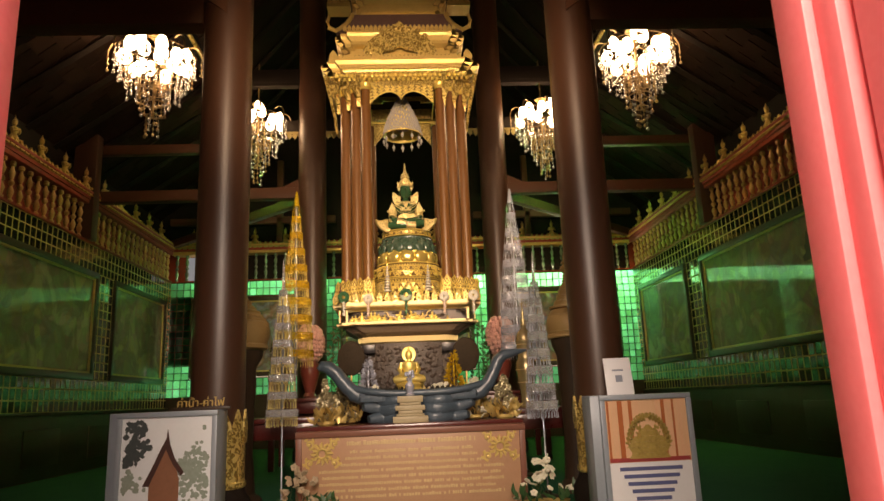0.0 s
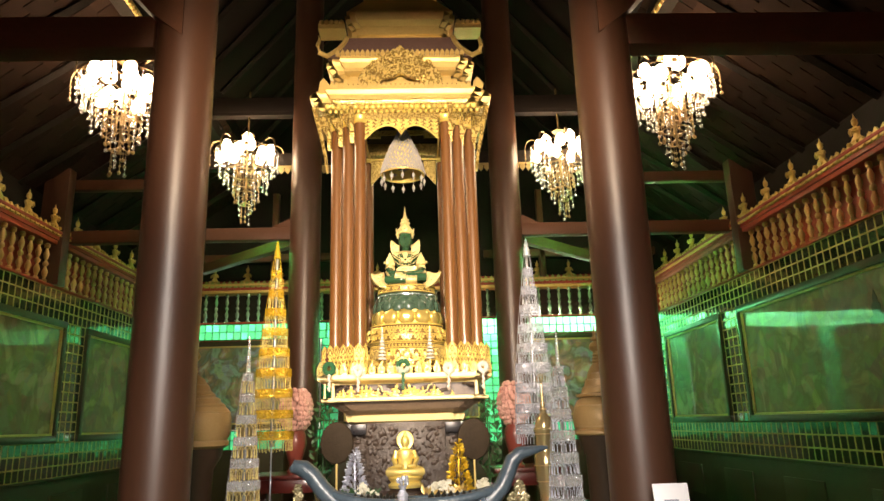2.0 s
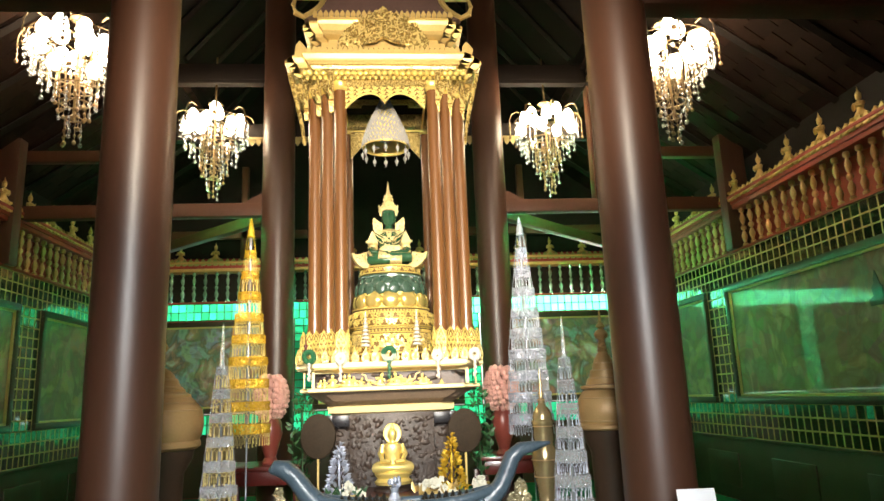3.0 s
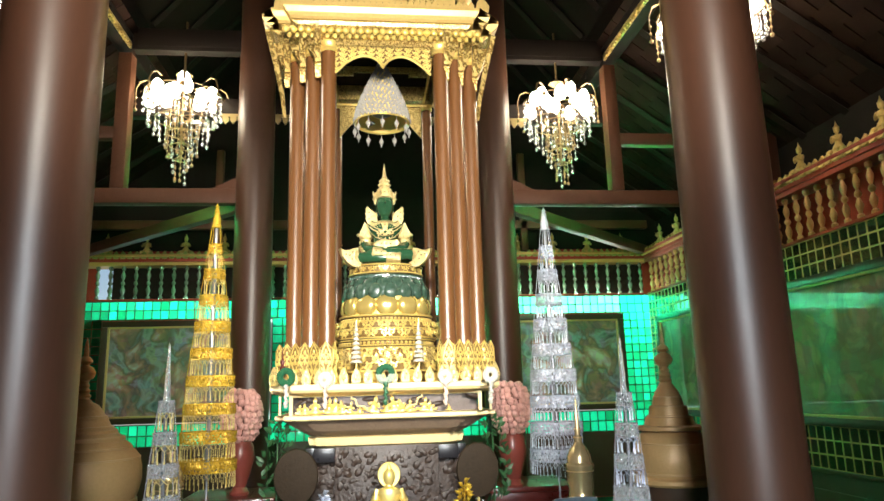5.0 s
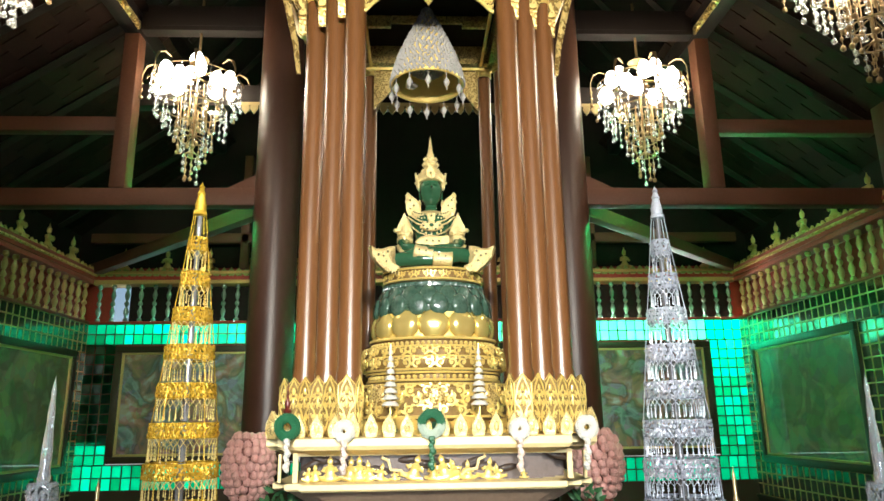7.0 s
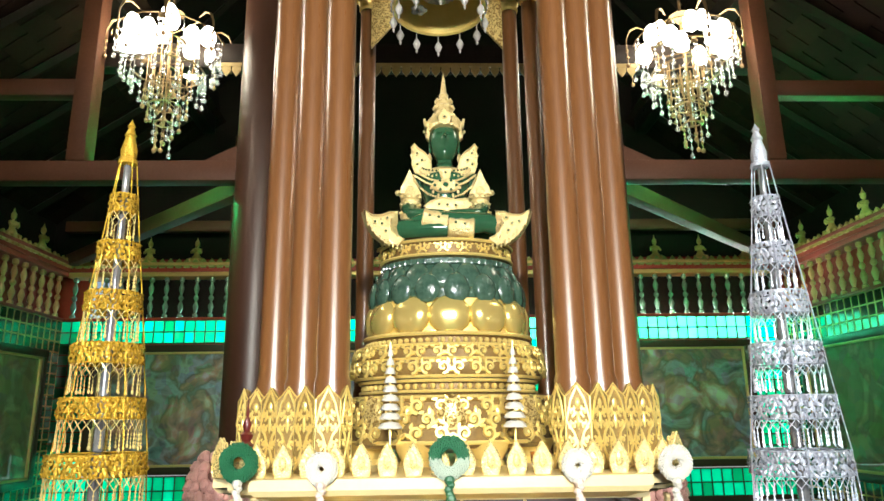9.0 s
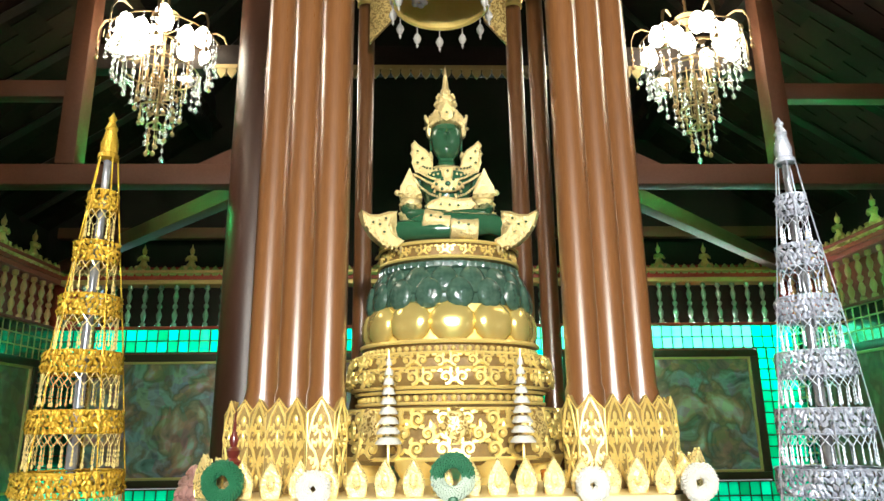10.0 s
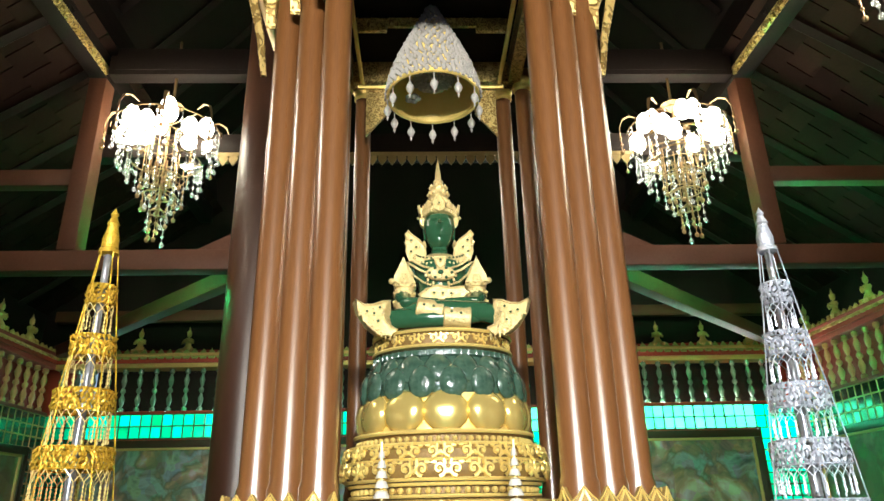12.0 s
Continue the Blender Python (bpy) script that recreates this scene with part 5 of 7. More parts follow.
    # chains over the chest
    for pts in (((0.12, -0.01, 0.288), (0.1, -0.05, 0.262), (0.075, -0.072, 0.237), (0.045, -0.08, 0.222)), ((0.105, -0.02, 0.295), (0.085, -0.056, 0.27), (0.06, -0.074, 0.25), (0.02, -0.08, 0.236)), ((0.12, -0.03, 0.27), (0.1, -0.058, 0.225), (0.065, -0.075, 0.19), (0.02, -0.08, 0.172))):
        for (x0, y0, z0), (x1, y1, z1) in zip(pts, pts[1:]):
            for q in range(5):
                u = q / 5
                ball(bm, (sx * (x0 + (x1 - x0) * u), y0 + (y1 - y0) * u, z0 + (z1 - z0) * u), 0.0048, 6, mi=G)
    # long ears and their pendants
    ball(bm, (sx * 0.056, 0.004, 0.415), 0.014, 9, (0.5, 0.8, 2.6))
    lathe(bm, [(0, 0), (0.007, 0.008), (0.01, 0.022), (0.005, 0.038), (0, 0.046)], 8, m=Matrix.Translation((sx * 0.058, -0.008, 0.335)), mi=G)
    # side wings of the crown
    plate(bm, [(sx * x, z) for x, z in ((0.0, 0.0), (0.012, 0.012), (0.016, 0.035), (0.008, 0.052), (0.018, 0.066), (0.022, 0.09), (0.006, 0.078), (-0.006, 0.05))][::sx], -0.012, 0.012, m=Matrix.Translation((sx * 0.06, -0.012, 0.428)), mi=G)
    ball(bm, (sx * 0.078, -0.012, 0.468), 0.007, 7, mi=G)
    ball(bm, (sx * 0.076, -0.012, 0.52), 0.005, 7, mi=G)
# torso, neck
lathe(bm, [(0.085, 0.06), (0.08, 0.1), (0.073, 0.15), (0.085, 0.2), (0.1, 0.25), (0.1, 0.275), (0.07, 0.298), (0.036, 0.306), (0.03, 0.33), (0.03, 0.37)], 28, sy=0.8)
for z in (0.318, 0.334):
    lathe(bm, [(0.028, z - 0.004), (0.034, z), (0.028, z + 0.004)], 20, sy=0.85)
# belt, sash and stacked hands' bracelets
lathe(bm, [(0.088, 0.085), (0.094, 0.1), (0.088, 0.115), (0.091, 0.125), (0.084, 0.145), (0.08, 0.158)], 24, sy=0.76, mi=G)
flame(bm, [(-0.065, 0.0), (0.06, -0.008), (0.09, 0.02), (0.075, 0.04), (0.03, 0.035), (-0.02, 0.045), (-0.06, 0.03), (-0.085, 0.01)], 0.01, Matrix.Translation((0.005, -0.085, 0.125)), [(-0.03, 0.018), (0.0, 0.016), (0.03, 0.014)])
# collar with its scalloped edge, and the oval pendant
for q in range(15):
    u = (q - 7) / 7
    a = u * 1.35
    c = Vector((0.088 * math.sin(a), -0.052 * math.cos(a) - 0.016, 0.276 + 0.026 * u * u))
    ball(bm, c, 0.011, 8, (1.1, 0.5, 1.5), mi=G)
    ball(bm, c + Vector((0, -0.008, -0.017 + 0.004 * (q % 2))), 0.0055, 6, mi=G)
    ball(bm, c + Vector((0, -0.009, 0.006)), 0.0042, 6)
lathe(bm, [(0.068, 0.292), (0.074, 0.299), (0.058, 0.312), (0.041, 0.318)], 28, sy=0.75, mi=G)
lathe(bm, [(0.0, 0.0), (0.045, 0.0), (0.052, 0.006), (0.046, 0.014), (0.03, 0.018), (0, 0.022)], 20, m=pose(0, -0.07, 0.222, 90, 0, 0) @ Matrix.Diagonal((1.05, 0.55, 1, 1)), mi=G)
ball(bm, (0, -0.094, 0.222), 0.009, 8, (1.2, 0.6, 1))
for q in range(12):
    a = 2 * math.pi * q / 12
    ball(bm, (0.04 * math.cos(a), -0.086, 0.222 + 0.02 * math.sin(a)), 0.0062, 6, mi=G if q % 2 else 0)
    if math.sin(a) < 0.1:
        ball(bm, (0.054 * math.cos(a), -0.08, 0.214 + 0.034 * math.sin(a)), 0.005, 6, (1, 1, 1.5), mi=G)
flame(bm, [(-0.022, 0), (0.022, 0), (0.014, -0.03), (0, -0.044), (-0.014, -0.03)], 0.006, Matrix.Translation((0, -0.074, 0.285)), [(0, -0.012)])
# ankle cuffs
for x, y, z, a in ((-0.042, -0.15, 0.062, 10), (0.05, -0.158, 0.034, 4)):
    lathe(bm, [(0.034, -0.047), (0.04, -0.043), (0.037, -0.02), (0.039, 0), (0.037, 0.02), (0.04, 0.043), (0.034, 0.047)], 16, m=pose(x, y, z, 0, 90 + a, 0), sy=0.95, mi=G)
    for q in (-0.02, 0.012):
        ball(bm, (x + q, y - 0.038, z + 0.008 - q * 0.2), 0.005, 6)
# crown: arched band, tiers and spire
lathe(bm, [(0.057, 0.47), (0.064, 0.475), (0.067, 0.488), (0.062, 0.496), (0.064, 0.51), (0.056, 0.52), (0.046, 0.524), (0.04, 0.53), (0.043, 0.542), (0.037, 0.549), (0.034, 0.556), (0.039, 0.566), (0.036, 0.578), (0.029, 0.583), (0.028, 0.59), (0.032, 0.598), (0.026, 0.606), (0.021, 0.61), (0.018, 0.622), (0.02, 0.628), (0.0125, 0.638), (0.011, 0.66), (0.006, 0.7), (0, 0.738)], 26, mi=G)
for q in range(22):
    a = -math.pi / 2 + (q - 10.5) / 10.5 * 2.2
    z = 0.484 - 0.028 * abs((q - 10.5) / 10.5) ** 1.6
    ball(bm, (0.061 * math.cos(a), 0.063 * math.sin(a) - 0.004, z), 0.009, 7, (1, 1, 1.2), mi=G)
    plate(bm, [(-0.008, 0), (0.008, 0), (0.006, 0.018), (0, 0.03), (-0.006, 0.018)], -0.003, 0.003, m=Matrix.Translation((0.066 * math.cos(a), 0.066 * math.sin(a), z + 0.01)) @ Matrix.Rotation(a + math.pi / 2, 4, "Z"), mi=G)
flame(bm, [(-0.022, 0.0), (0, -0.012), (0.022, 0.0), (0.027, 0.02), (0.016, 0.04), (0, 0.06), (-0.016, 0.04), (-0.027, 0.02)], 0.005, Matrix.Translation((0, -0.066, 0.486)), [(0, 0.018)])
for r, z, n in ((0.044, 0.536, 14), (0.039, 0.572, 12), (0.032, 0.602, 10)):
    for q in range(n):
        a = 2 * math.pi * q / n
        ball(bm, (r * math.cos(a), r * math.sin(a), z), 0.0058, 6, (1, 1, 1.5), mi=G)
statue = part("seated_statue", bm, [JADE, STATUE_GOLD])
statue.matrix_basis = pose(0.012, 6.376, 1.462 + 0.773)
tagged(statue, "seated dark green jade statue in gilt regalia and crown", "statue")

# ---- hanging beaded umbrella ----
hang = thing("hanging_umbrella", "hanging cone umbrella of white crystal beads, gilt inside", "umbrella", pose(0.0, SY, 3.28))
BLUE_BEAD = surf("blue_grey_bead", (0.5, 0.5, 0.62), (0.26, 0.27, 0.36), 0.2, 0.1, 40, 0.3, coat=0.4)
WHITE_BEAD = surf("white_bead", (0.6, 0.58, 0.56), (0.3, 0.29, 0.28), 0.2, 0.1, 40, 0.3, coat=0.4)
cone = [(0.196, 0.0), (0.182, 0.07), (0.156, 0.15), (0.12, 0.235), (0.08, 0.32), (0.042, 0.4), (0.01, 0.475)]
bm = lathe(bmesh.new(), [(0, 0.45)] + [(max(0.004, r - 0.016), z - 0.004) for r, z in cone[::-1]] + [(r - 0.006, z) for r, z in cone] + [(0, 0.48)], 40)
part("shell", bm, surf("yellow_gilt", (0.9, 0.7, 0.24), (0.76, 0.56, 0.14), 0.5, 0.05, 14, 0.1), hang, "gilt inside shell")
bm = bmesh.new()
top_bm = bmesh.new()
for k in range(30):
    u = k / 29 * (len(cone) - 1.001)
    i = int(u)
    r = cone[i][0] + (cone[i + 1][0] - cone[i][0]) * (u - i)
    z = cone[i][1] + (cone[i + 1][1] - cone[i][1]) * (u - i)
    n = max(8, int(r * 250))
    for q in range(n):
        a = 2 * math.pi * (q + 0.5 * (k % 2) + 0.35 * math.sin(7.3 * q + 3.1 * k)) / n
        ball(top_bm if z > 0.33 else bm, (r * math.cos(a), r * math.sin(a), z), 0.0108 if (q + k // 2) % 3 else 0.0128, 5, (0.95, 0.95, 1.05))
tagged(part("bead_cover", bm, WHITE_BEAD, hang, "strings of white crystal beads"), kind="stuff")
tagged(part("bead_crown", top_bm, BLUE_BEAD, hang, "blue-grey crystal beads at the top"), kind="stuff")
bm = lathe(bmesh.new(), [(0.182, -0.012), (0.19, -0.018), (0.196, -0.014), (0.197, 0.0), (0.19, 0.004), (0.182, 0.0), (0.182, -0.012)], 40, caps=False)
part("rim", bm, GOLD, hang)
bm = bmesh.new()
for i in range(90):
    a, r = 2.4 * i, 0.09 * math.sqrt(i / 90)
    ball(bm, (r * math.cos(a), r * math.sin(a), 0.03 + 0.6 * r), 0.011, 6)
tube(bm, [(0, 0, 0.03), (0, 0, 0.44)], 0.006, 6)
part("rosette", bm, WHITE_BEAD, hang, "cluster of clear beads inside")
bm = bmesh.new()
for i in range(5):
    ball(bm, (-0.085 + 0.02 * math.cos(1.26 * i), 0.02 + 0.02 * math.sin(1.26 * i), 0.0), 0.016, 8, (1, 1, 0.6))
part("paper_flower", bm, WHITE_BEAD, hang, "white paper flower inside the rim")
drop = lathe(bmesh.new(), [(0.0015, 0), (0.002, -0.03), (0.011, -0.045), (0.014, -0.058), (0.009, -0.075), (0.003, -0.083), (0.005, -0.09), (0, -0.105)], 8)
for v in drop.verts:
    v.co.x *= 1.2
    v.co.y *= 1.2
drop = mesh_of("pendant", drop, WHITE_BEAD)
for i in range(12):
    a = 2 * math.pi * i / 12
    part("pendant", drop, None, hang, at=pose(0.19 * math.cos(a), 0.19 * math.sin(a), -0.016))
bm = tube(bmesh.new(), [(0, 0, 0.38), (0, 0, 0.41)], 0.012, 8)
tube(bm, [(0, 0, 0.4), (0, 0, 0.455)], 0.006, 6)
part("cord", bm, GOLD, hang)

# ---- chandeliers ----
def chandelier(x, y, z, top):
    ch = thing("chandelier", "lit tiered crystal chandelier with gilt leaves and hanging drops", "chandelier", pose(x, y, z), group="crystal chandeliers")
    r0 = random.Random(3)
    bm = bmesh.new()
    tube(bm, [(0, 0, 0.2), (0, 0, top - z)], 0.012, 8)
    lathe(bm, [(0.02, 1.06), (0.05, 1.09), (0.09, 1.12), (0.04, 1.15), (0.02, 1.17)], 14)
    part("stem", bm, LEAF_BRONZE, ch)
    rings = [(0.39, 0.9), (0.34, 0.76), (0.27, 0.64), (0.16, 0.5), (0.115, 0.36), (0.065, 0.22)]
    bm = bmesh.new()
    for r, zz in rings:
        tube(bm, [(r * math.cos(2 * math.pi * i / 24), r * math.sin(2 * math.pi * i / 24), zz) for i in range(25)], 0.0055, 5)
        for i in range(4):
            a = math.pi / 2 * i
            tube(bm, [(0, 0, zz + 0.05), (r * math.cos(a), r * math.sin(a), zz)], 0.005, 4)
    part("ring_frame", bm, LEAF_BRONZE, ch)
    rod = mesh_of("rod", tube(bmesh.new(), [(0, 0, 0), (0, 0, -0.26)], 0.005, 5), AMBER)
    for i in range(26):
        a = r0.uniform(0, 6.28)
        r = r0.uniform(0.04, 0.2)
        part("rod", rod, None, ch, at=pose(r * math.cos(a), r * math.sin(a), 0.88 - 1.3 * (0.2 - r) - r0.uniform(0, 0.12)))
    bulb = mesh_of("bulb", lathe(bmesh.new(), [(0.02, 0), (0.05, 0.02), (0.062, 0.06), (0.056, 0.11), (0.03, 0.15), (0, 0.16)], 12), BULB)
    for i in range(12):
        a = 2 * math.pi * i / 12
        part("bulb", bulb, None, ch, at=pose(0.31 * math.cos(a), 0.31 * math.sin(a), 0.82 - 0.08 * (i % 2)))
    for i in range(5):
        a = 2 * math.pi * i / 5 + 0.3
        part("bulb", bulb, None, ch, at=pose(0.17 * math.cos(a), 0.17 * math.sin(a), 0.74 + 0.2 * (i % 2)))
    leaf = bmesh.new()
    tube(leaf, [(0.3, 0, 1.0), (0.37, 0, 1.02), (0.43, 0, 0.99), (0.46, 0, 0.92), (0.468, 0, 0.8)], [0.005, 0.012, 0.018, 0.012, 0.003], 6, flat=0.4)
    leaf = mesh_of("leaf_arm", leaf, LEAF_BRONZE)
    for i in range(8):
        part("leaf_arm", leaf, None, ch, at=pose(0, 0, 0, 0, 0, 45 * i + 10))
    def strand(length, balls):
        b = bmesh.new()
        tube(b, [(0, 0, 0), (0, 0, -length)], 0.0035, 4)
        for i in range(balls):
            ball(b, (0, 0, -length + 0.045 * i * 1.4), 0.018 if i == 0 else 0.012, 8, (1, 1, 1.15))
        return mesh_of("drop", b, mat)
    mat = CRYSTAL
    clear = [strand(0.13, 2), strand(0.18, 3), strand(0.23, 3), strand(0.1, 1)]
    mat = AMBER
    warm = [strand(0.13, 2), strand(0.18, 3), strand(0.23, 3), strand(0.1, 1)]
    for (r, zz), n in zip(rings, (30, 26, 20, 16, 12, 8)):
        kinds = warm if zz < 0.55 else clear
        for i in range(n):
            a = 2 * math.pi * (i + 0.3 * r0.random()) / n
            part("drop", (kinds if i % 3 else clear)[r0.randrange(4)], None, ch, at=pose(r * math.cos(a), r * math.sin(a), zz))
    for i in range(8):
        a = radians(45 * i + 10)
        part("drop", kinds[1], None, ch, at=pose(0.46 * math.cos(a), 0.46 * math.sin(a), 0.88))
    for i in range(14):
        a, k = 2 * math.pi * i / 14, i % 3
        bm = lathe(bmesh.new(), [(0, 0), (0.03, 0.004), (0.012, 0.012), (0, 0.014)], 5) if i == 0 else None
        if i == 0:
            flower = mesh_of("rosette", bm, AMBER)
        r = (0.4, 0.33, 0.27)[k]
        part("rosette", flower, None, ch, at=pose(r * 1.03 * math.cos(a), r * 1.03 * math.sin(a), (0.86, 0.72, 0.58)[k], 80, 0, math.degrees(a) + 90))
    for o in ch.children:
        if o.name.startswith("drop"):
            o.visible_shadow = False
    return ch
first = chandelier(-2.56, 6.43, 3.33, 5.05)
copy_thing(first, pose(2.56, 6.43, 3.33, 0, 0, 25))
copy_thing(first, pose(-1.945, 8.5, 3.49, 0, 0, 50) @ Matrix.Diagonal((0.95, 0.95, 1.0, 1)))
copy_thing(first, pose(1.935, 8.5, 3.49, 0, 0, 80) @ Matrix.Diagonal((0.95, 0.95, 1.0, 1)))

# ---- tiered towers of foil and crystal ----
GLASS_TUBE = surf("clear_tube", (0.4, 0.41, 0.42), (0.2, 0.2, 0.21), 0.08, 0.5, 30, 0.05, coat=1.0)


def tower(x, y, z0, z1, radii, n, foil, bead, label, ground, finial, dense=0.36):
    """Tiered umbrella; radii: (height share, radius) from the bottom rim to the top tier."""
    tw = thing("tiered_umbrella", label, "ornament", pose(x, y, z0), group="tiered ceremonial umbrellas")
    h = z1 - z0
    neck = h * (1 - finial)
    zs = [a * h for a, b in radii]
    rs = [b for a, b in radii]
    big = rs[0]
    top = zs[-1]
    step = top / (n - 0.15)
    part("pole", tube(bmesh.new(), [(0, 0, ground - z0), (0, 0, 0.03)], 0.006, 8), SILVER, tw)
    for i in range(n + 1):
        a, b = max(0.02, step * (i - 0.12)), min(neck, step * (i + 0.86))
        if b > a:
            q = big * (0.12 - 0.05 * i / n)
            part("tube_segment", lathe(bmesh.new(), [(q * 0.6, a), (q, a + 0.004), (q, b - 0.012), (q * 1.25, b - 0.008), (q * 0.6, b)], 12), GLASS_TUBE, tw, "clear tube segment")
    f = h - neck
    w = big * (0.19 if finial < 0.15 else 0.125)
    part("finial", lathe(bmesh.new(), [(w * 0.75, neck - 0.004), (w, neck), (w * 0.98, neck + f * 0.08), (w * 0.8, neck + f * 0.12), (w * 0.84, neck + f * 0.3), (w * 0.5, neck + f * 0.58), (w * 0.62, neck + f * 0.63), (w * 0.3, neck + f * 0.78), (w * 0.42, neck + f * 0.84), (w * 0.15, neck + f * 0.93), (0, h)], 14), foil, tw)
    r1 = random.Random(n)
    for i in range(n):
        zt = top - step * (n - 1 - i)
        rr = float(np.interp(zt, zs, rs))
        bh = step * dense
        bm = bmesh.new()
        for zr, rw in ((zt, 0.0032), (zt - bh, 0.0026)):
            tube(bm, [(rr * math.cos(2 * math.pi * q / 28), rr * math.sin(2 * math.pi * q / 28), zr) for q in range(29)], rw, 4)
        for q in range(5):
            a = 2 * math.pi * q / 5 + 0.6
            tube(bm, [(0, 0, zt - 0.004), (rr * math.cos(a), rr * math.sin(a), zt - 0.002)], 0.0018, 4)
        cols = max(12, int(rr * 2 * math.pi / 0.0125))
        rows = 4
        for k in range(rows):
            for q in range(cols):
                a = 2 * math.pi * (q + 0.5 * (k % 2) + r1.uniform(-0.2, 0.2)) / cols
                p = Matrix.Translation((rr * (1 + 0.05 * r1.random()) * math.cos(a), rr * (1 + 0.05 * r1.random()) * math.sin(a), zt - bh * (0.1 + 1.04 * k / rows) + r1.uniform(-0.002, 0.002)))
                turn = Euler((r1.uniform(-0.7, 0.7), r1.uniform(-0.7, 0.7), a + math.pi / 2)).to_matrix().to_4x4()
                lathe(bm, [(0, -1), (0.9, -0.2), (0.7, 0.4), (0, 1)], 4, m=p @ turn @ Matrix.Diagonal((0.0068, 0.003, min(0.012, bh * 0.8 / rows), 1)))
        t = part("tier", bm, foil, tw)
        bm = bmesh.new()
        m = max(10, int(rr * 260))
        ln = step * (0.92 - dense)
        for q in range(m):
            a, b = 2 * math.pi * q / m, 2 * math.pi * (q + 1) / m
            p = [Vector((rr * math.cos(v), rr * math.sin(v), 0)) for v in (a, (a + b) / 2, b)]
            hi, mid, low = (Vector((0, 0, zt - bh - ln * k)) for k in (0.0, 0.2, 0.4))
            for u, v in ((p[0] + hi, p[1] + mid), (p[2] + hi, p[1] + mid), (p[1] + mid, p[0] + low), (p[1] + mid, p[2] + low)):
                tube(bm, [u, v], 0.0013, 3)
            end = ln * r1.uniform(0.86, 1.0)
            tube(bm, [p[0] + low, p[0] + Vector((0, 0, zt - bh - end))], 0.0013, 3)
            for k in range(4):
                ball(bm, p[0] + Vector((0, 0, zt - bh - ln * 0.4 - (end - ln * 0.4) * (0.25 + 0.25 * k))), 0.0042 if k == 3 else 0.0028, 5, (1, 1, 1.6))
        tagged(part("fringe", bm, bead, t), "hanging bead fringe", kind="stuff")
    pts = [(w * 0.9, 0, neck)] + [(b * 1.035, 0, a) for a, b in list(zip(zs, rs))[::-1]]
    wire = mesh_of("wire", tube(bmesh.new(), pts, 0.0022, 4), foil)
    for q in range(5):
        part("wire", wire, None, tw, at=pose(0, 0, 0, 0, 0, 72 * q + 34))
    part("stand", lathe(bmesh.new(), [(0.09, 0), (0.09, 0.015), (0.03, 0.03), (0.018, 0.05)], 16), BASEWOOD, tw, at=pose(0, 0, ground - z0))
    return tw


TALL = [(0.0, 0.158), (0.17, 0.147), (0.37, 0.128), (0.47, 0.109), (0.57, 0.092), (0.66, 0.074), (0.745, 0.056), (0.84, 0.038)]
SLIM = [(0.0, 0.112), (0.3, 0.085), (0.6, 0.052), (0.8, 0.028)]
SILVER_BEAD = surf("silver_bead", (0.62, 0.65, 0.74), (0.44, 0.46, 0.54), 0.14, 0.1, 60, 0.1, coat=0.6)
GOLD_BEAD = surf("gold_bead", (0.95, 0.78, 0.36), (0.78, 0.58, 0.2), 0.16, 0.3, 60, 0.1, coat=0.6)
tower(-1.004, 5.93, 0.93, 2.555, TALL, 9, GOLD_FOIL, GOLD_BEAD, "tall gold foil tiered umbrella with bead fringes", FLOOR, 0.095)
tower(0.99, 5.875, 0.93, 2.517, TALL, 9, SILVER, SILVER_BEAD, "tall silver crystal tiered umbrella with bead fringes", FLOOR, 0.095, 0.42)
tower(-0.887, 4.66, 0.46, 1.635, SLIM, 8, CRYSTAL, GOLD_BEAD, "slim clear and gold tiered umbrella on a thin pole", FLOOR, 0.2)
tower(0.905, 4.53, 0.45, 1.615, SLIM, 8, CRYSTAL, SILVER_BEAD, "slim clear crystal tiered umbrella on a thin pole", FLOOR, 0.2, 0.42)

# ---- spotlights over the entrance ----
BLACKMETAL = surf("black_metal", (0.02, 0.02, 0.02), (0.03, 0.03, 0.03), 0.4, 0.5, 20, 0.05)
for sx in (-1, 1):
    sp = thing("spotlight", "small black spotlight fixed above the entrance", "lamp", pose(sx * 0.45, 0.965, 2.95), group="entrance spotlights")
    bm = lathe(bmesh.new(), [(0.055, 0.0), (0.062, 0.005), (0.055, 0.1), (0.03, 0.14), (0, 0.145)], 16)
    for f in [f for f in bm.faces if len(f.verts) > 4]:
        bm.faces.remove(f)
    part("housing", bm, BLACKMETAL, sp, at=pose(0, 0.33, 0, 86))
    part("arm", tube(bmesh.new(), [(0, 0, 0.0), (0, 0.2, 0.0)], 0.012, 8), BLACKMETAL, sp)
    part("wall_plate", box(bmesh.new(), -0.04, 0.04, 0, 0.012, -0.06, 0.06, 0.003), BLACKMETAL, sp)

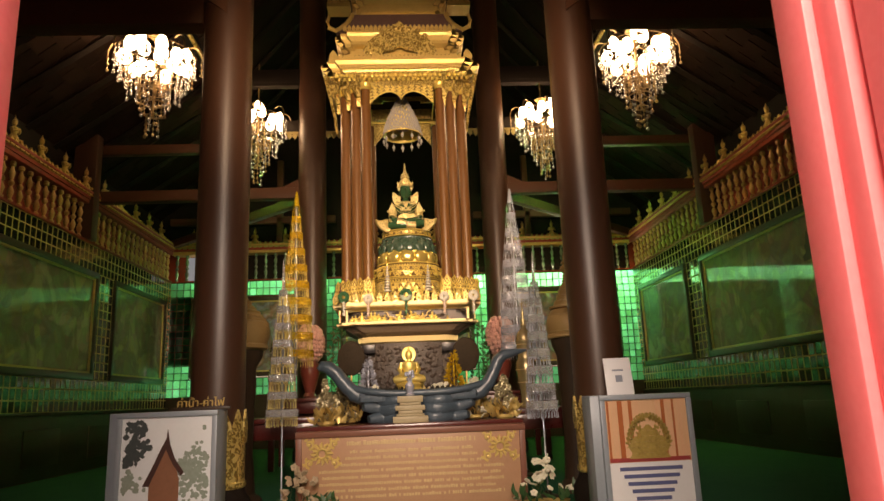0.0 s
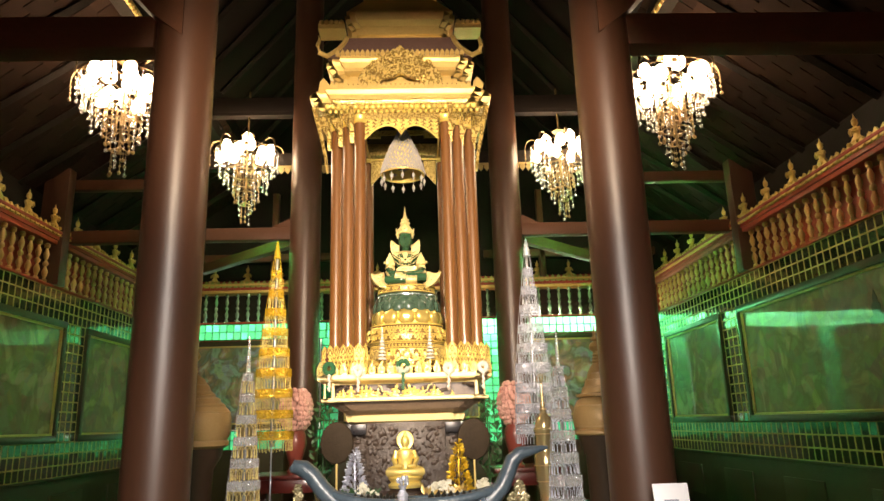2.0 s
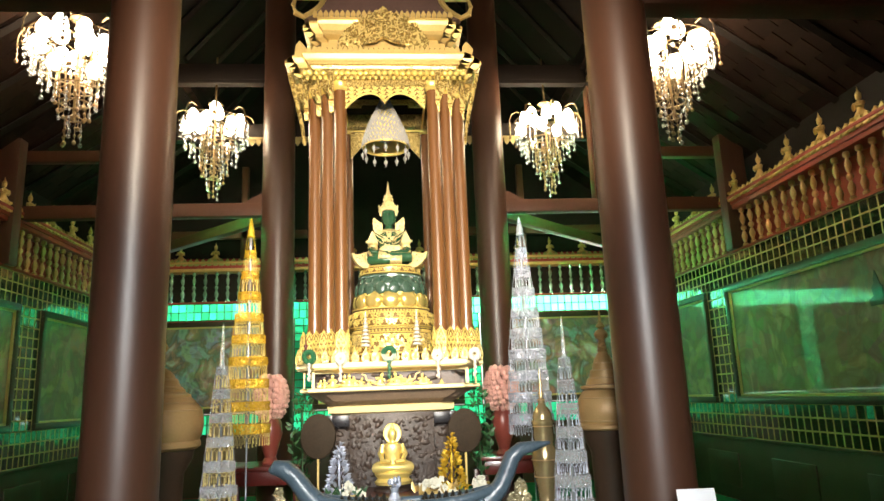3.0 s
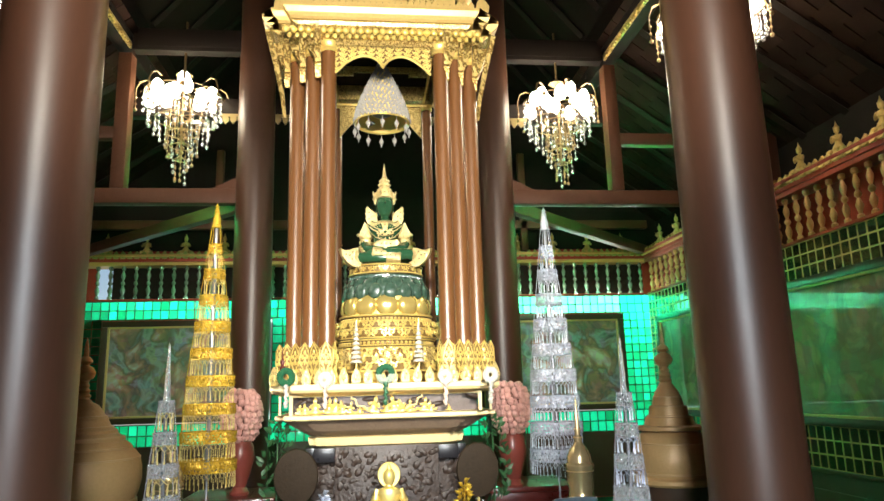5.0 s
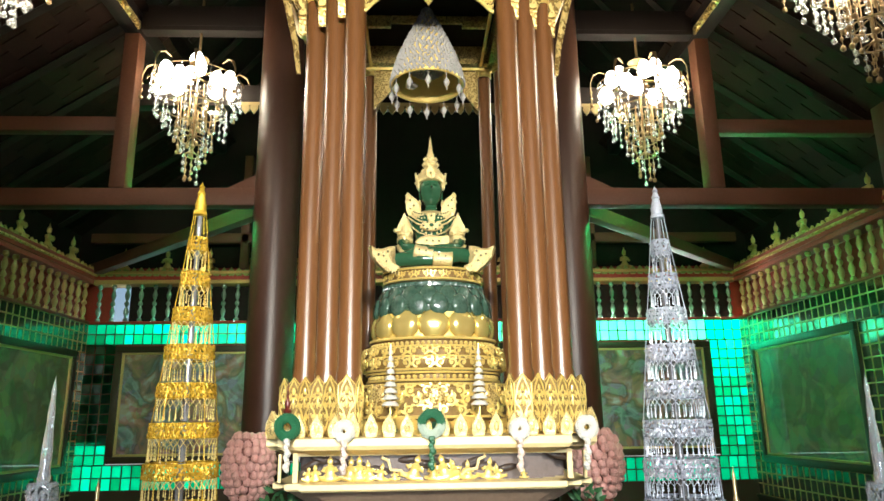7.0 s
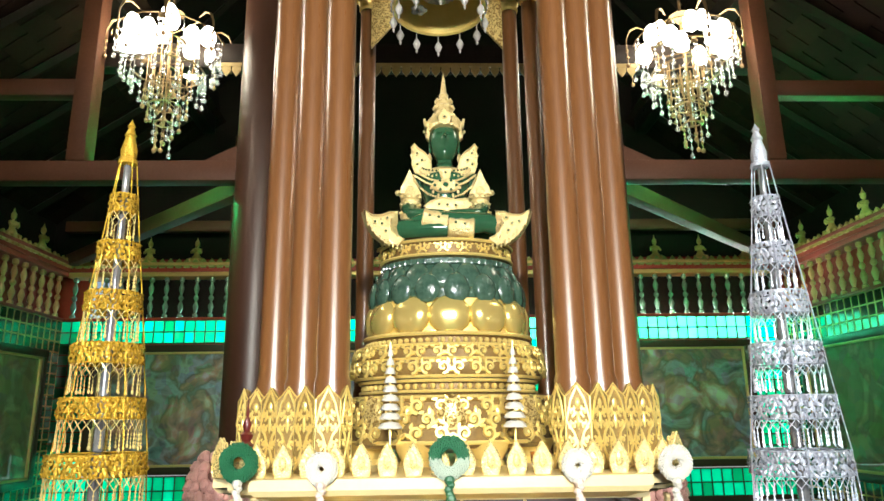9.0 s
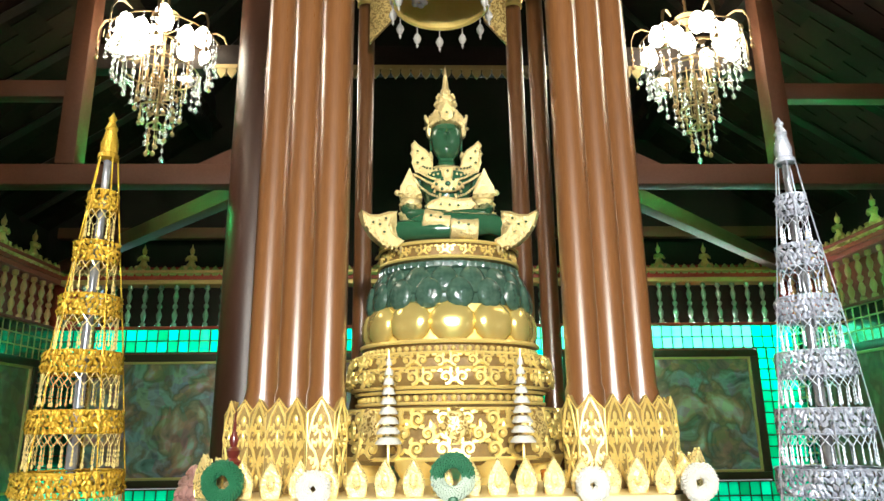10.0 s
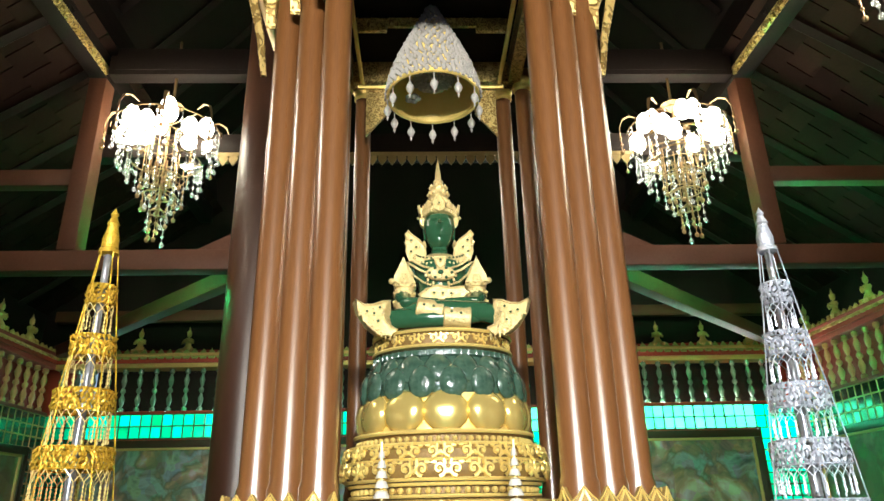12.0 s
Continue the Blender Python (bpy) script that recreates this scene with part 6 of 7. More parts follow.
# ---- praying figurines on the ledges ----
def figurine_mesh():
    bm = bmesh.new()
    lathe(bm, [(0.05, 0), (0.055, 0.01), (0.045, 0.02), (0.05, 0.03), (0.06, 0.045), (0.05, 0.07), (0.03, 0.1), (0.034, 0.13), (0.045, 0.155), (0.038, 0.172), (0.014, 0.18), (0.013, 0.19)], 12, sy=0.85)
    for sx in (-1, 1):
        tube(bm, [(sx * 0.04, 0, 0.16), (sx * 0.055, -0.02, 0.12), (sx * 0.02, -0.05, 0.13), (0, -0.055, 0.155)], [0.014, 0.013, 0.011, 0.008], 7)
        tube(bm, [(sx * 0.03, 0.0, 0.04), (sx * 0.065, -0.03, 0.035), (sx * 0.05, -0.06, 0.03)], [0.025, 0.024, 0.016], 7)
    lathe(bm, [(0, 0.185), (0.02, 0.195), (0.026, 0.215), (0.024, 0.235), (0.028, 0.24), (0.016, 0.255), (0.008, 0.275), (0, 0.31)], 10)
    return bm
fig_me = mesh_of("praying_figurine", figurine_mesh(), GOLD_SATIN)
def figurine(m):
    ob = new("praying_figurine", fig_me)
    ob.matrix_basis = m
    tagged(ob, "small gilt praying figurine on the wall ledge", "figurine", "ledge figurines")
for i in range(17):
    y = 2.3 + i * 0.53
    figurine(pose(XW - 0.01, y, Z_LEDGE, 0, 0, -90))
    figurine(pose(-XW + 0.01, y, Z_LEDGE, 0, 0, 90))
for i in range(15):
    figurine(pose(-3.64 + i * 0.52, YB + 0.0, Z_LEDGE))

# ---- altar tables ----
REDLAC = surf("red_lacquer", (0.13, 0.017, 0.014), (0.07, 0.009, 0.008), 0.3, 0, 6, 0.05, coat=0.5)
def table(x0, x1, y0, y1, z1, label):
    t = thing("altar_table", label, "table", pose((x0 + x1) / 2, (y0 + y1) / 2, FLOOR))
    w, d, h = (x1 - x0) / 2, (y1 - y0) / 2, z1 - FLOOR
    part("top", box(bmesh.new(), -w, w, -d, d, h - 0.04, h, 0.008), REDLAC, t)
    part("apron", box(bmesh.new(), -w + 0.03, w - 0.03, -d + 0.03, d - 0.03, h - 0.16, h - 0.04, 0.004), REDLAC, t)
    for sx in (-1, 1):
        for sy in (-1, 1):
            part("leg", box(bmesh.new(), sx * (w - 0.03) - 0.03, sx * (w - 0.03) + 0.03, sy * (d - 0.03) - 0.03, sy * (d - 0.03) + 0.03, 0, h - 0.16, 0.006), REDLAC, t)
    return t
table(-0.78, 0.78, 4.62, 5.2, 0.44, "dark red lacquered altar table in front of the shrine")
table(-0.46, 0.46, 5.22, 5.85, 0.62, "dark red lacquered table holding the small gilt statue")
table(-1.62, -0.62, 5.1, 5.7, 0.5, "dark red lacquered side table with offerings")
table(0.64, 1.64, 5.1, 5.7, 0.5, "dark red lacquered side table with offerings")
table(-1.5, -0.8, 7.25, 7.9, 0.66, "dark red lacquered flower table behind the shrine side")
table(0.8, 1.5, 7.25, 7.9, 0.66, "dark red lacquered flower table behind the shrine side")

# ---- inscription board ----
plaque = thing("inscription_board", "reddish brown inscription board with gilt lettering and rosettes", "sign", pose(0, 4.44, FLOOR, 4))
PLAQUE_TEXT = surf("worn_gilt_text", (0.68, 0.5, 0.26), (0.52, 0.33, 0.17), 0.45, 0.2, 20, 0.2)
WOODRED = surf("plaque_wood", (0.5, 0.28, 0.17), (0.4, 0.2, 0.12), 0.4, 0, 8, 0.1)
part("board", box(bmesh.new(), -0.72, 0.72, -0.02, 0.02, 0.0, 0.47, 0.004), WOODRED, plaque)
bm = bmesh.new()
for a, b, c, d in ((-0.75, 0.75, 0.46, 0.5), (-0.75, -0.71, 0.0, 0.46), (0.71, 0.75, 0.0, 0.46)):
    box(bm, a, b, -0.035, 0.025, c, d, 0.006)
part("frame", bm, surf("plaque_frame", (0.26, 0.1, 0.07), (0.18, 0.07, 0.05), 0.35, 0, 8, 0.08), plaque)
for sx in (-1, 1):
    bm = bmesh.new()
    for i in range(12):
        a = 2 * math.pi * i / 12
        ribbon(bm, [(0.035 * math.cos(a), 0.035 * math.sin(a)), (0.055 * math.cos(a + 0.12), 0.055 * math.sin(a + 0.12)), (0.075 * math.cos(a), 0.075 * math.sin(a))], [0.009, 0.013, 0.002], Matrix.Translation((sx * 0.58, -0.02, 0.36)), 0.012)
    for cx, cz, f in ((-0.08, 0.06, 1), (0.08, 0.06, -1), (-0.08, -0.06, -1), (0.08, -0.06, 1)):
        scroll(bm, Matrix.Translation((sx * 0.58 + cx, -0.02, 0.36 + cz)), 0.03, 1.1, 0.009, f)
    ring = [(sx * 0.58 + 0.03 * math.cos(q * 0.3927), -0.026, 0.36 + 0.03 * math.sin(q * 0.3927)) for q in range(17)]
    tube(bm, ring, 0.008, 6)
    part("rosette", bm, GOLD_SATIN, plaque, "carved gilt rosette with scrolls")
rng = random.Random(21)
for k, (z, w, h) in enumerate(((0.405, 0.42, 0.026), (0.355, 0.4, 0.017), (0.315, 0.43, 0.017), (0.275, 0.46, 0.017), (0.235, 0.6, 0.017), (0.195, 0.58, 0.017), (0.155, 0.6, 0.017), (0.115, 0.55, 0.017), (0.075, 0.6, 0.017))):
    bm = bmesh.new()
    x = -w
    while x < w:
        s = rng.uniform(0.008, 0.017)
        box(bm, x, min(x + s, w), -0.0235, -0.019, z, z + h * rng.uniform(0.8, 1.15))
        x += s + (0.018 if rng.random() < 0.12 else 0.004)
    part("text_line", bm, PLAQUE_TEXT, plaque)

# ---- stone boat with its row of little figures ----
BLUEGLAZE = surf("blue_green_glaze", (0.03, 0.052, 0.07), (0.085, 0.125, 0.155), 0.34, 0, 14, 0.9, coat=0.35, coat_rough=0.2)
boat = thing("boat_altar", "dark blue-green glazed stone boat with raised ends", "boat", pose(0.06, 4.88, 0.44))
bm = bmesh.new()
for z, half, r, dip in ((0.035, 0.36, 0.06, 0.0), (0.095, 0.4, 0.064, 0.03), (0.15, 0.43, 0.06, 0.05)):
    tube(bm, [(half * u, 0.03 * math.cos(9 * u) - 0.02, z + dip * abs(u) ** 3 + 0.005 * math.sin(14 * u)) for u in [q / 10 - 1 for q in range(21)]], [r * (1 - 0.55 * abs(q / 10 - 1) ** 4) for q in range(21)], 14)
part("hull", bm, BLUEGLAZE, boat)
bm = bmesh.new()
for y in (-0.085, 0.085):
    tube(bm, [(0.47 * u, y * (1 - 0.75 * u ** 4), 0.205 + 0.05 * abs(u) ** 3) for u in [q / 8 - 1 for q in range(17)]], 0.026, 10)
part("gunwale", bm, BLUEGLAZE, boat)
part("deck", box(bmesh.new(), -0.42, 0.42, -0.075, 0.075, 0.15, 0.2, 0.006), BLUEGLAZE, boat)
for pts, rs in (([(-0.38, 0, 0.17), (-0.46, 0, 0.21), (-0.53, 0, 0.28), (-0.6, 0, 0.37), (-0.65, 0, 0.41), (-0.7, 0, 0.42), (-0.73, 0, 0.4)], [0.05, 0.058, 0.052, 0.05, 0.05, 0.042, 0.015]),
                ([(0.38, 0, 0.17), (0.46, 0, 0.2), (0.53, 0, 0.27), (0.57, 0, 0.35), (0.6, 0, 0.42), (0.65, 0, 0.46), (0.73, 0, 0.475), (0.82, 0, 0.49)], [0.05, 0.056, 0.05, 0.046, 0.046, 0.04, 0.028, 0.008])):
    neck = part("naga_neck", tube(bmesh.new(), pts, rs, 14), BLUEGLAZE, boat, "curved serpent neck at the end of the boat")
    bm = bmesh.new()
    for (x0, _, z0), r in zip(pts[1:-1], rs[1:-1]):
        for y in (-1, 1):
            lathe(bm, [(r * 0.5, 0), (r * 0.56, 0.012), (r * 0.2, 0.03), (0, 0.034)], 8, m=Matrix.Translation((x0, y * r * 0.75, z0)) @ Matrix.Rotation(-y * radians(-90), 4, "X"))
    part("scale_row", bm, BLUEGLAZE, neck)
tiny = mesh_of("little_figure", lathe(bmesh.new(), [(0.014, 0), (0.016, 0.012), (0.008, 0.026), (0.01, 0.034), (0.004, 0.044), (0, 0.05)], 8), surf("black_glaze", (0.02, 0.018, 0.016), (0.035, 0.03, 0.02), 0.3, 0.2, 20, 0.1))
for i in range(20):
    x = -0.36 + i * 0.038
    if abs(x) > 0.07:
        part("little_figure", tiny, None, boat, at=pose(x, -0.045, 0.2))
        part("little_figure", tiny, None, boat, at=pose(x + 0.015, 0.03, 0.2) @ Matrix.Diagonal((1.2, 1.2, 1.2, 1)))
step = thing("stepped_pedestal", "small cream stepped pedestal before the boat", "pedestal", pose(0.0, 4.72, 0.44))
for i, (w, z0, z1) in enumerate(((0.125, 0, 0.045), (0.1, 0.045, 0.06), (0.085, 0.06, 0.085), (0.105, 0.085, 0.12), (0.075, 0.12, 0.14), (0.09, 0.14, 0.185))):
    part("step", box(bmesh.new(), -w, w, -w * 0.4, w * 0.4, z0, z1, 0.005), surf("old_cream_paint", (0.46, 0.38, 0.24), (0.32, 0.24, 0.13), 0.5, 0, 14, 0.3) if i == 0 else step.children[0].data.materials[0], step)

vase = thing("silver_vase", "small silver vase of buds on the stepped pedestal", "vase", pose(0.0, 4.72, 0.625))
part("body", lathe(bmesh.new(), [(0.03, 0), (0.034, 0.008), (0.018, 0.02), (0.03, 0.045), (0.034, 0.07), (0.016, 0.1), (0.026, 0.125), (0.02, 0.125), (0, 0.11)], 16), SILVER, vase)
bm = bmesh.new()
for q in range(9):
    ball(bm, (0.026 * math.cos(2.4 * q), 0.026 * math.sin(2.4 * q), 0.14 + 0.012 * (q % 3)), 0.012, 7, (1, 1, 1.5))
tagged(part("bud_cluster", bm, SILVER, vase), kind="stuff")

# ---- small gilt statue with a halo ----
bm = bmesh.new()
lathe(bm, [(0.13, 0), (0.14, 0.02), (0.115, 0.04), (0.13, 0.055), (0.14, 0.07), (0.12, 0.09)], 24, sy=0.75)
for sx in (-1, 1):
    tube(bm, [(sx * 0.02, 0.02, 0.12), (sx * 0.09, -0.01, 0.118), (sx * 0.125, -0.05, 0.112), (sx * 0.05, -0.085, 0.112), (-sx * 0.04, -0.085, 0.118)], [0.04, 0.04, 0.035, 0.027, 0.02], 10)
    tube(bm, [(sx * 0.062, 0.01, 0.255), (sx * 0.09, 0.0, 0.2), (sx * 0.075, -0.05, 0.155), (sx * 0.015, -0.075, 0.15)], [0.025, 0.024, 0.019, 0.014], 9)
lathe(bm, [(0.062, 0.1), (0.055, 0.15), (0.06, 0.2), (0.075, 0.24), (0.06, 0.265), (0.022, 0.275), (0.02, 0.29)], 16, sy=0.66)
lathe(bm, [(0, 0.28), (0.025, 0.29), (0.036, 0.315), (0.035, 0.345), (0.022, 0.365), (0.014, 0.37), (0.012, 0.385), (0, 0.4)], 14)
lathe(bm, [(0.03, 0), (0.065, -0.004), (0.07, 0.004), (0.065, 0.012), (0.03, 0.01)], 28, m=pose(0, 0.03, 0.335, 90, 0, 0))
ob = part("haloed_statue", bm, GOLD)
ob.matrix_basis = pose(0.0, 5.62, 0.66) @ Matrix.Diagonal((0.88, 0.88, 0.95, 1))
tagged(ob, "small gilt seated statue with a round halo", "statue")
bm = lathe(bmesh.new(), [(0.13, 0), (0.13, 0.015), (0.1, 0.03), (0.12, 0.04)], 20, sy=0.8)
tagged(part("statue_stand", bm, DARKSTONE, at=pose(0.0, 5.62, 0.62)), "dark round stand under the gilt statue", "stand")

# ---- tinsel trees, flower heaps, gongs ----
def tinsel_tree(x, y, z, h, mat, label):
    t = thing("tinsel_tree", label, "ornament", pose(x, y, z), group="tinsel trees")
    part("stem", tube(bmesh.new(), [(0, 0, 0), (0, 0, h)], 0.008, 6), mat, t)
    bm = bmesh.new()
    r0 = random.Random(8)
    for i in range(220):
        k = r0.random() ** 0.7
        a, r = r0.uniform(0, 6.28), h * 0.27 * k * r0.uniform(0.6, 1)
        c = Vector((r * math.cos(a), r * math.sin(a), h * (1 - k) + 0.02))
        lathe(bm, [(0.0, 0), (0.011, 0.012), (0, 0.035)], 4, m=Matrix.Translation(c) @ Matrix.Rotation(a, 4, "Z") @ Matrix.Rotation(radians(70), 4, "Y"), sy=0.4)
    tagged(part("leaves", bm, mat, t), kind="stuff")
    part("pot", lathe(bmesh.new(), [(0.03, 0), (0.045, 0.03), (0.04, 0.05), (0.035, 0.05)], 12), mat, t)
tinsel_tree(-0.33, 5.35, 0.62, 0.3, SILVER, "small silver tinsel tree on the altar")
tinsel_tree(0.36, 5.35, 0.62, 0.33, GOLD_FOIL, "small gold tinsel tree on the altar")
PETAL_WHITE = surf("white_petal", (0.75, 0.72, 0.6), (0.6, 0.55, 0.4), 0.6, 0, 20, 0.2)
LEAF_GREEN = surf("leaf_green", (0.03, 0.1, 0.035), (0.02, 0.06, 0.02), 0.5, 0, 20, 0.2)
PINK = surf("pink_petal", (0.72, 0.42, 0.37), (0.58, 0.28, 0.24), 0.6, 0, 25, 0.2)
def blossom(bm, c, r, r0, mi=0):
    q = Matrix.Translation(c) @ Euler((r0.uniform(0, 6.28), r0.uniform(0, 6.28), 0)).to_matrix().to_4x4()
    for k in range(5):
        a = 2 * math.pi * k / 5
        ball(bm, (0.55 * r * math.cos(a), 0.55 * r * math.sin(a), 0), r * 0.5, 6, (1, 1, 0.45), m=q, mi=mi)
def flower_heap(x, y, z, w, h, mats, label, n=34, name="flower_offering"):
    t = thing(name, label, "flowers", pose(x, y, z))
    r0 = random.Random(int(abs(x * 100) + 3))
    bm = bmesh.new()
    for i in range(n):
        a, k = r0.uniform(0, 6.28), r0.random()
        blossom(bm, Vector((w * k * math.cos(a), w * 0.6 * k * math.sin(a), 0.02 + h * (1 - k * k) * r0.uniform(0.5, 1))), 0.024, r0)
    tagged(part("blossoms", bm, mats[0], t), kind="stuff")
    bm = bmesh.new()
    for i in range(n):
        a, k = r0.uniform(0, 6.28), r0.uniform(0.5, 1.15)
        lathe(bm, [(0, 0), (0.016, 0.03), (0.012, 0.05), (0, 0.08)], 5, m=Matrix.Translation((w * k * math.cos(a), w * 0.6 * k * math.sin(a), h * 0.3 * r0.random())) @ Euler((r0.uniform(-0.9, 0.9), r0.uniform(-0.9, 0.9), a)).to_matrix().to_4x4(), sy=0.25)
    tagged(part("leaves", bm, mats[1], t), kind="stuff")
    part("dish", lathe(bmesh.new(), [(w * 0.5, 0), (w * 0.7, 0.01), (w * 0.75, 0.03), (w * 0.6, 0.02)], 16, sy=0.6), GOLD_SATIN, t)
FOIL_PETAL = surf("foil_petal", (0.5, 0.43, 0.27), (0.26, 0.21, 0.12), 0.25, 0.6, 30, 0.4)
flower_heap(-0.6, 4.8, 0.44, 0.09, 0.3, (FOIL_PETAL, GOLD_SATIN), "heap of silver and gilt foil flowers on the altar", 70)
flower_heap(-0.5, 5.05, 0.44, 0.13, 0.3, (FOIL_PETAL, GOLD_SATIN), "heap of silver and gilt foil flowers behind the boat", 60)
flower_heap(0.68, 4.8, 0.44, 0.09, 0.3, (FOIL_PETAL, GOLD_SATIN), "heap of silver and gilt foil flowers on the altar", 70)
flower_heap(0.5, 5.05, 0.44, 0.13, 0.3, (PETAL_WHITE, GOLD_SATIN), "heap of white and gilt foil flowers behind the boat", 60)
flower_heap(-0.28, 5.3, 0.62, 0.1, 0.07, (PETAL_WHITE, LEAF_GREEN), "low heap of pale flowers beside the gilt statue", 20)
flower_heap(0.25, 5.3, 0.62, 0.12, 0.08, (PETAL_WHITE, GOLD_SATIN), "low heap of pale flowers beside the gilt statue", 24)
flower_heap(-0.72, 4.3, FLOOR, 0.2, 0.28, (surf("faded_petal", (0.5, 0.38, 0.26), (0.3, 0.2, 0.12), 0.6, 0, 20, 0.2), LEAF_GREEN), "dry flower bunch on the floor beside the board")
flower_heap(0.84, 4.25, FLOOR, 0.2, 0.3, (PETAL_WHITE, LEAF_GREEN), "white flower bunch on the floor beside the board")
for sx in (-1, 1):
    g = thing("round_fan", "dark round lacquered fan on a thin stand", "fan", pose(sx * 0.5, 5.78, FLOOR), group="round fans")
    part("disc", lathe(bmesh.new(), [(0, -0.02), (0.07, -0.018), (0.115, -0.01), (0.12, 0), (0.115, 0.01), (0, 0.02)], 28, m=pose(0, 0, 1.05, 90, 0, 0), sy=1.25), surf("fan_lacquer", (0.045, 0.028, 0.014), (0.018, 0.012, 0.007), 0.6, 0, 14, 0.3, spec=0.15), g)
    part("pole", tube(bmesh.new(), [(0, 0, 0), (0, 0, 0.95)], 0.008, 6), GOLD_SATIN, g)
    part("base", lathe(bmesh.new(), [(0.08, 0), (0.08, 0.02), (0.02, 0.04)], 14), GOLD_SATIN, g)
    v = thing("gilt_foliage", "tall spray of green and gilt leaves in a vase", "plant", pose(sx * 0.63, 6.0, 0.0 + FLOOR), group="gilt foliage sprays")
    r0 = random.Random(4)
    bm = bmesh.new()
    for i in range(120):
        z = r0.uniform(0.75, 1.33)
        a, r = r0.uniform(0, 6.28), 0.075 * math.sin(math.pi * (z - 0.7) / 0.68) + 0.01
        lathe(bm, [(0, 0), (0.012, 0.02), (0.009, 0.035), (0, 0.055)], 4, m=Matrix.Translation((r * math.cos(a), r * math.sin(a), z)) @ Euler((r0.uniform(-1, 1), r0.uniform(-1, 1), a)).to_matrix().to_4x4(), sy=0.25)
    tagged(part("leaves", bm, [LEAF_GREEN, GOLD_SATIN][0:1], v), kind="stuff")
    part("stem", tube(bmesh.new(), [(0, 0, 0.3), (0, 0, 1.25)], 0.006, 5), LEAF_GREEN, v)
    part("vase", lathe(bmesh.new(), [(0.06, 0), (0.05, 0.05), (0.08, 0.25), (0.05, 0.45), (0.04, 0.6), (0.06, 0.68)], 16), GOLD_SATIN, v)

# ---- pink bouquets in red vases ----
for x, y in ((-1.1, 7.5), (1.02, 7.3)):
    b = thing("flower_vase", "pink silk flower bouquet in a red vase", "vase", pose(x, y, 0.66), group="pink bouquets")
    part("vase", lathe(bmesh.new(), [(0.07, 0), (0.075, 0.02), (0.05, 0.06), (0.08, 0.16), (0.11, 0.27), (0.1, 0.36), (0.075, 0.41), (0.09, 0.43)], 20), surf("red_vase_glaze", (0.27, 0.06, 0.045), (0.18, 0.035, 0.028), 0.35, 0, 6, 0.05, coat=0.5), b)
    bm = bmesh.new()
    r0 = random.Random(17)
    for row in range(9):
        u = -0.92 + 1.84 * row / 8
        w = (1 - u * u * 0.8) ** 0.5
        n = max(6, round(19 * w))
        for q in range(n):
            a = 2 * math.pi * (q + 0.5 * (row % 2)) / n + r0.uniform(-0.08, 0.08)
            c = Vector((0.142 * w * math.cos(a), 0.142 * w * math.sin(a), 0.6 + 0.19 * u + r0.uniform(-0.008, 0.008)))
            ball(bm, c, r0.uniform(0.023, 0.03), 8, (1, 1, 1.2))
            ball(bm, c + Vector((0.014 * math.cos(a), 0.014 * math.sin(a), -0.006)), 0.019, 6)
    tagged(part("blossom_head", bm, PINK, b), kind="stuff")
    # dark pink core puts shade into the gaps between the buds
    part("foliage_core", ball(bmesh.new(), (0, 0, 0.6), 0.125, 12, (1, 1, 1.45)), surf("bud_shadow", (0.3, 0.13, 0.1), (0.18, 0.08, 0.06), 0.7, 0, 20, 0.2), b)

# ---- carved stupas ----
BRONZE = surf("gilt_wood", (0.45, 0.28, 0.12), (0.28, 0.165, 0.065), 0.42, 0.2, 9, 0.35, fine=90)
RING = surf("ring_gilt", (0.46, 0.3, 0.14), (0.34, 0.21, 0.09), 0.4, 0.3, 12, 0.1)
BRASS = surf("pale_brass", (0.75, 0.6, 0.34), (0.5, 0.36, 0.16), 0.22, 0.7, 20, 0.3)


def stupa(x, y, z0, prof, neck, rings, label, base, mat=BRONZE):
    t = thing("stupa", label, "stupa", pose(x, y, z0))
    part("bell", lathe(bmesh.new(), [p for p in prof if p[1] <= neck], 28), mat, t)
    part("spire", lathe(bmesh.new(), [p for p in prof if p[1] >= neck], 20), mat, t)
    for z in rings:
        k = float(np.interp(z, [p[1] for p in prof], [p[0] for p in prof]))
        bm = tube(bmesh.new(), [(k * math.cos(2 * math.pi * i / 28), k * math.sin(2 * math.pi * i / 28), z) for i in range(29)], 0.004, 5)
        part("ring", bm, RING, t)
    return t
SPIRE = [(0.03, 1.41), (0.024, 1.418), (0.03, 1.428), (0.02, 1.438), (0.026, 1.448), (0.018, 1.458), (0.022, 1.468), (0.016, 1.478), (0.018, 1.488), (0.034, 1.5), (0.04, 1.518), (0.03, 1.538), (0.012, 1.55), (0.028, 1.562), (0.022, 1.574), (0.01, 1.585), (0.009, 1.61), (0.005, 1.64), (0, 1.66)]
WIDE = [(0.2, 0.985), (0.222, 1.0), (0.222, 1.02), (0.214, 1.03), (0.226, 1.06), (0.234, 1.1), (0.232, 1.15), (0.222, 1.19), (0.204, 1.212), (0.19, 1.222), (0.19, 1.232), (0.165, 1.252), (0.165, 1.262), (0.135, 1.282), (0.135, 1.292), (0.11, 1.31), (0.1, 1.33), (0.1, 1.338), (0.082, 1.355), (0.074, 1.372), (0.06, 1.39), (0.034, 1.405), (0.03, 1.41)]
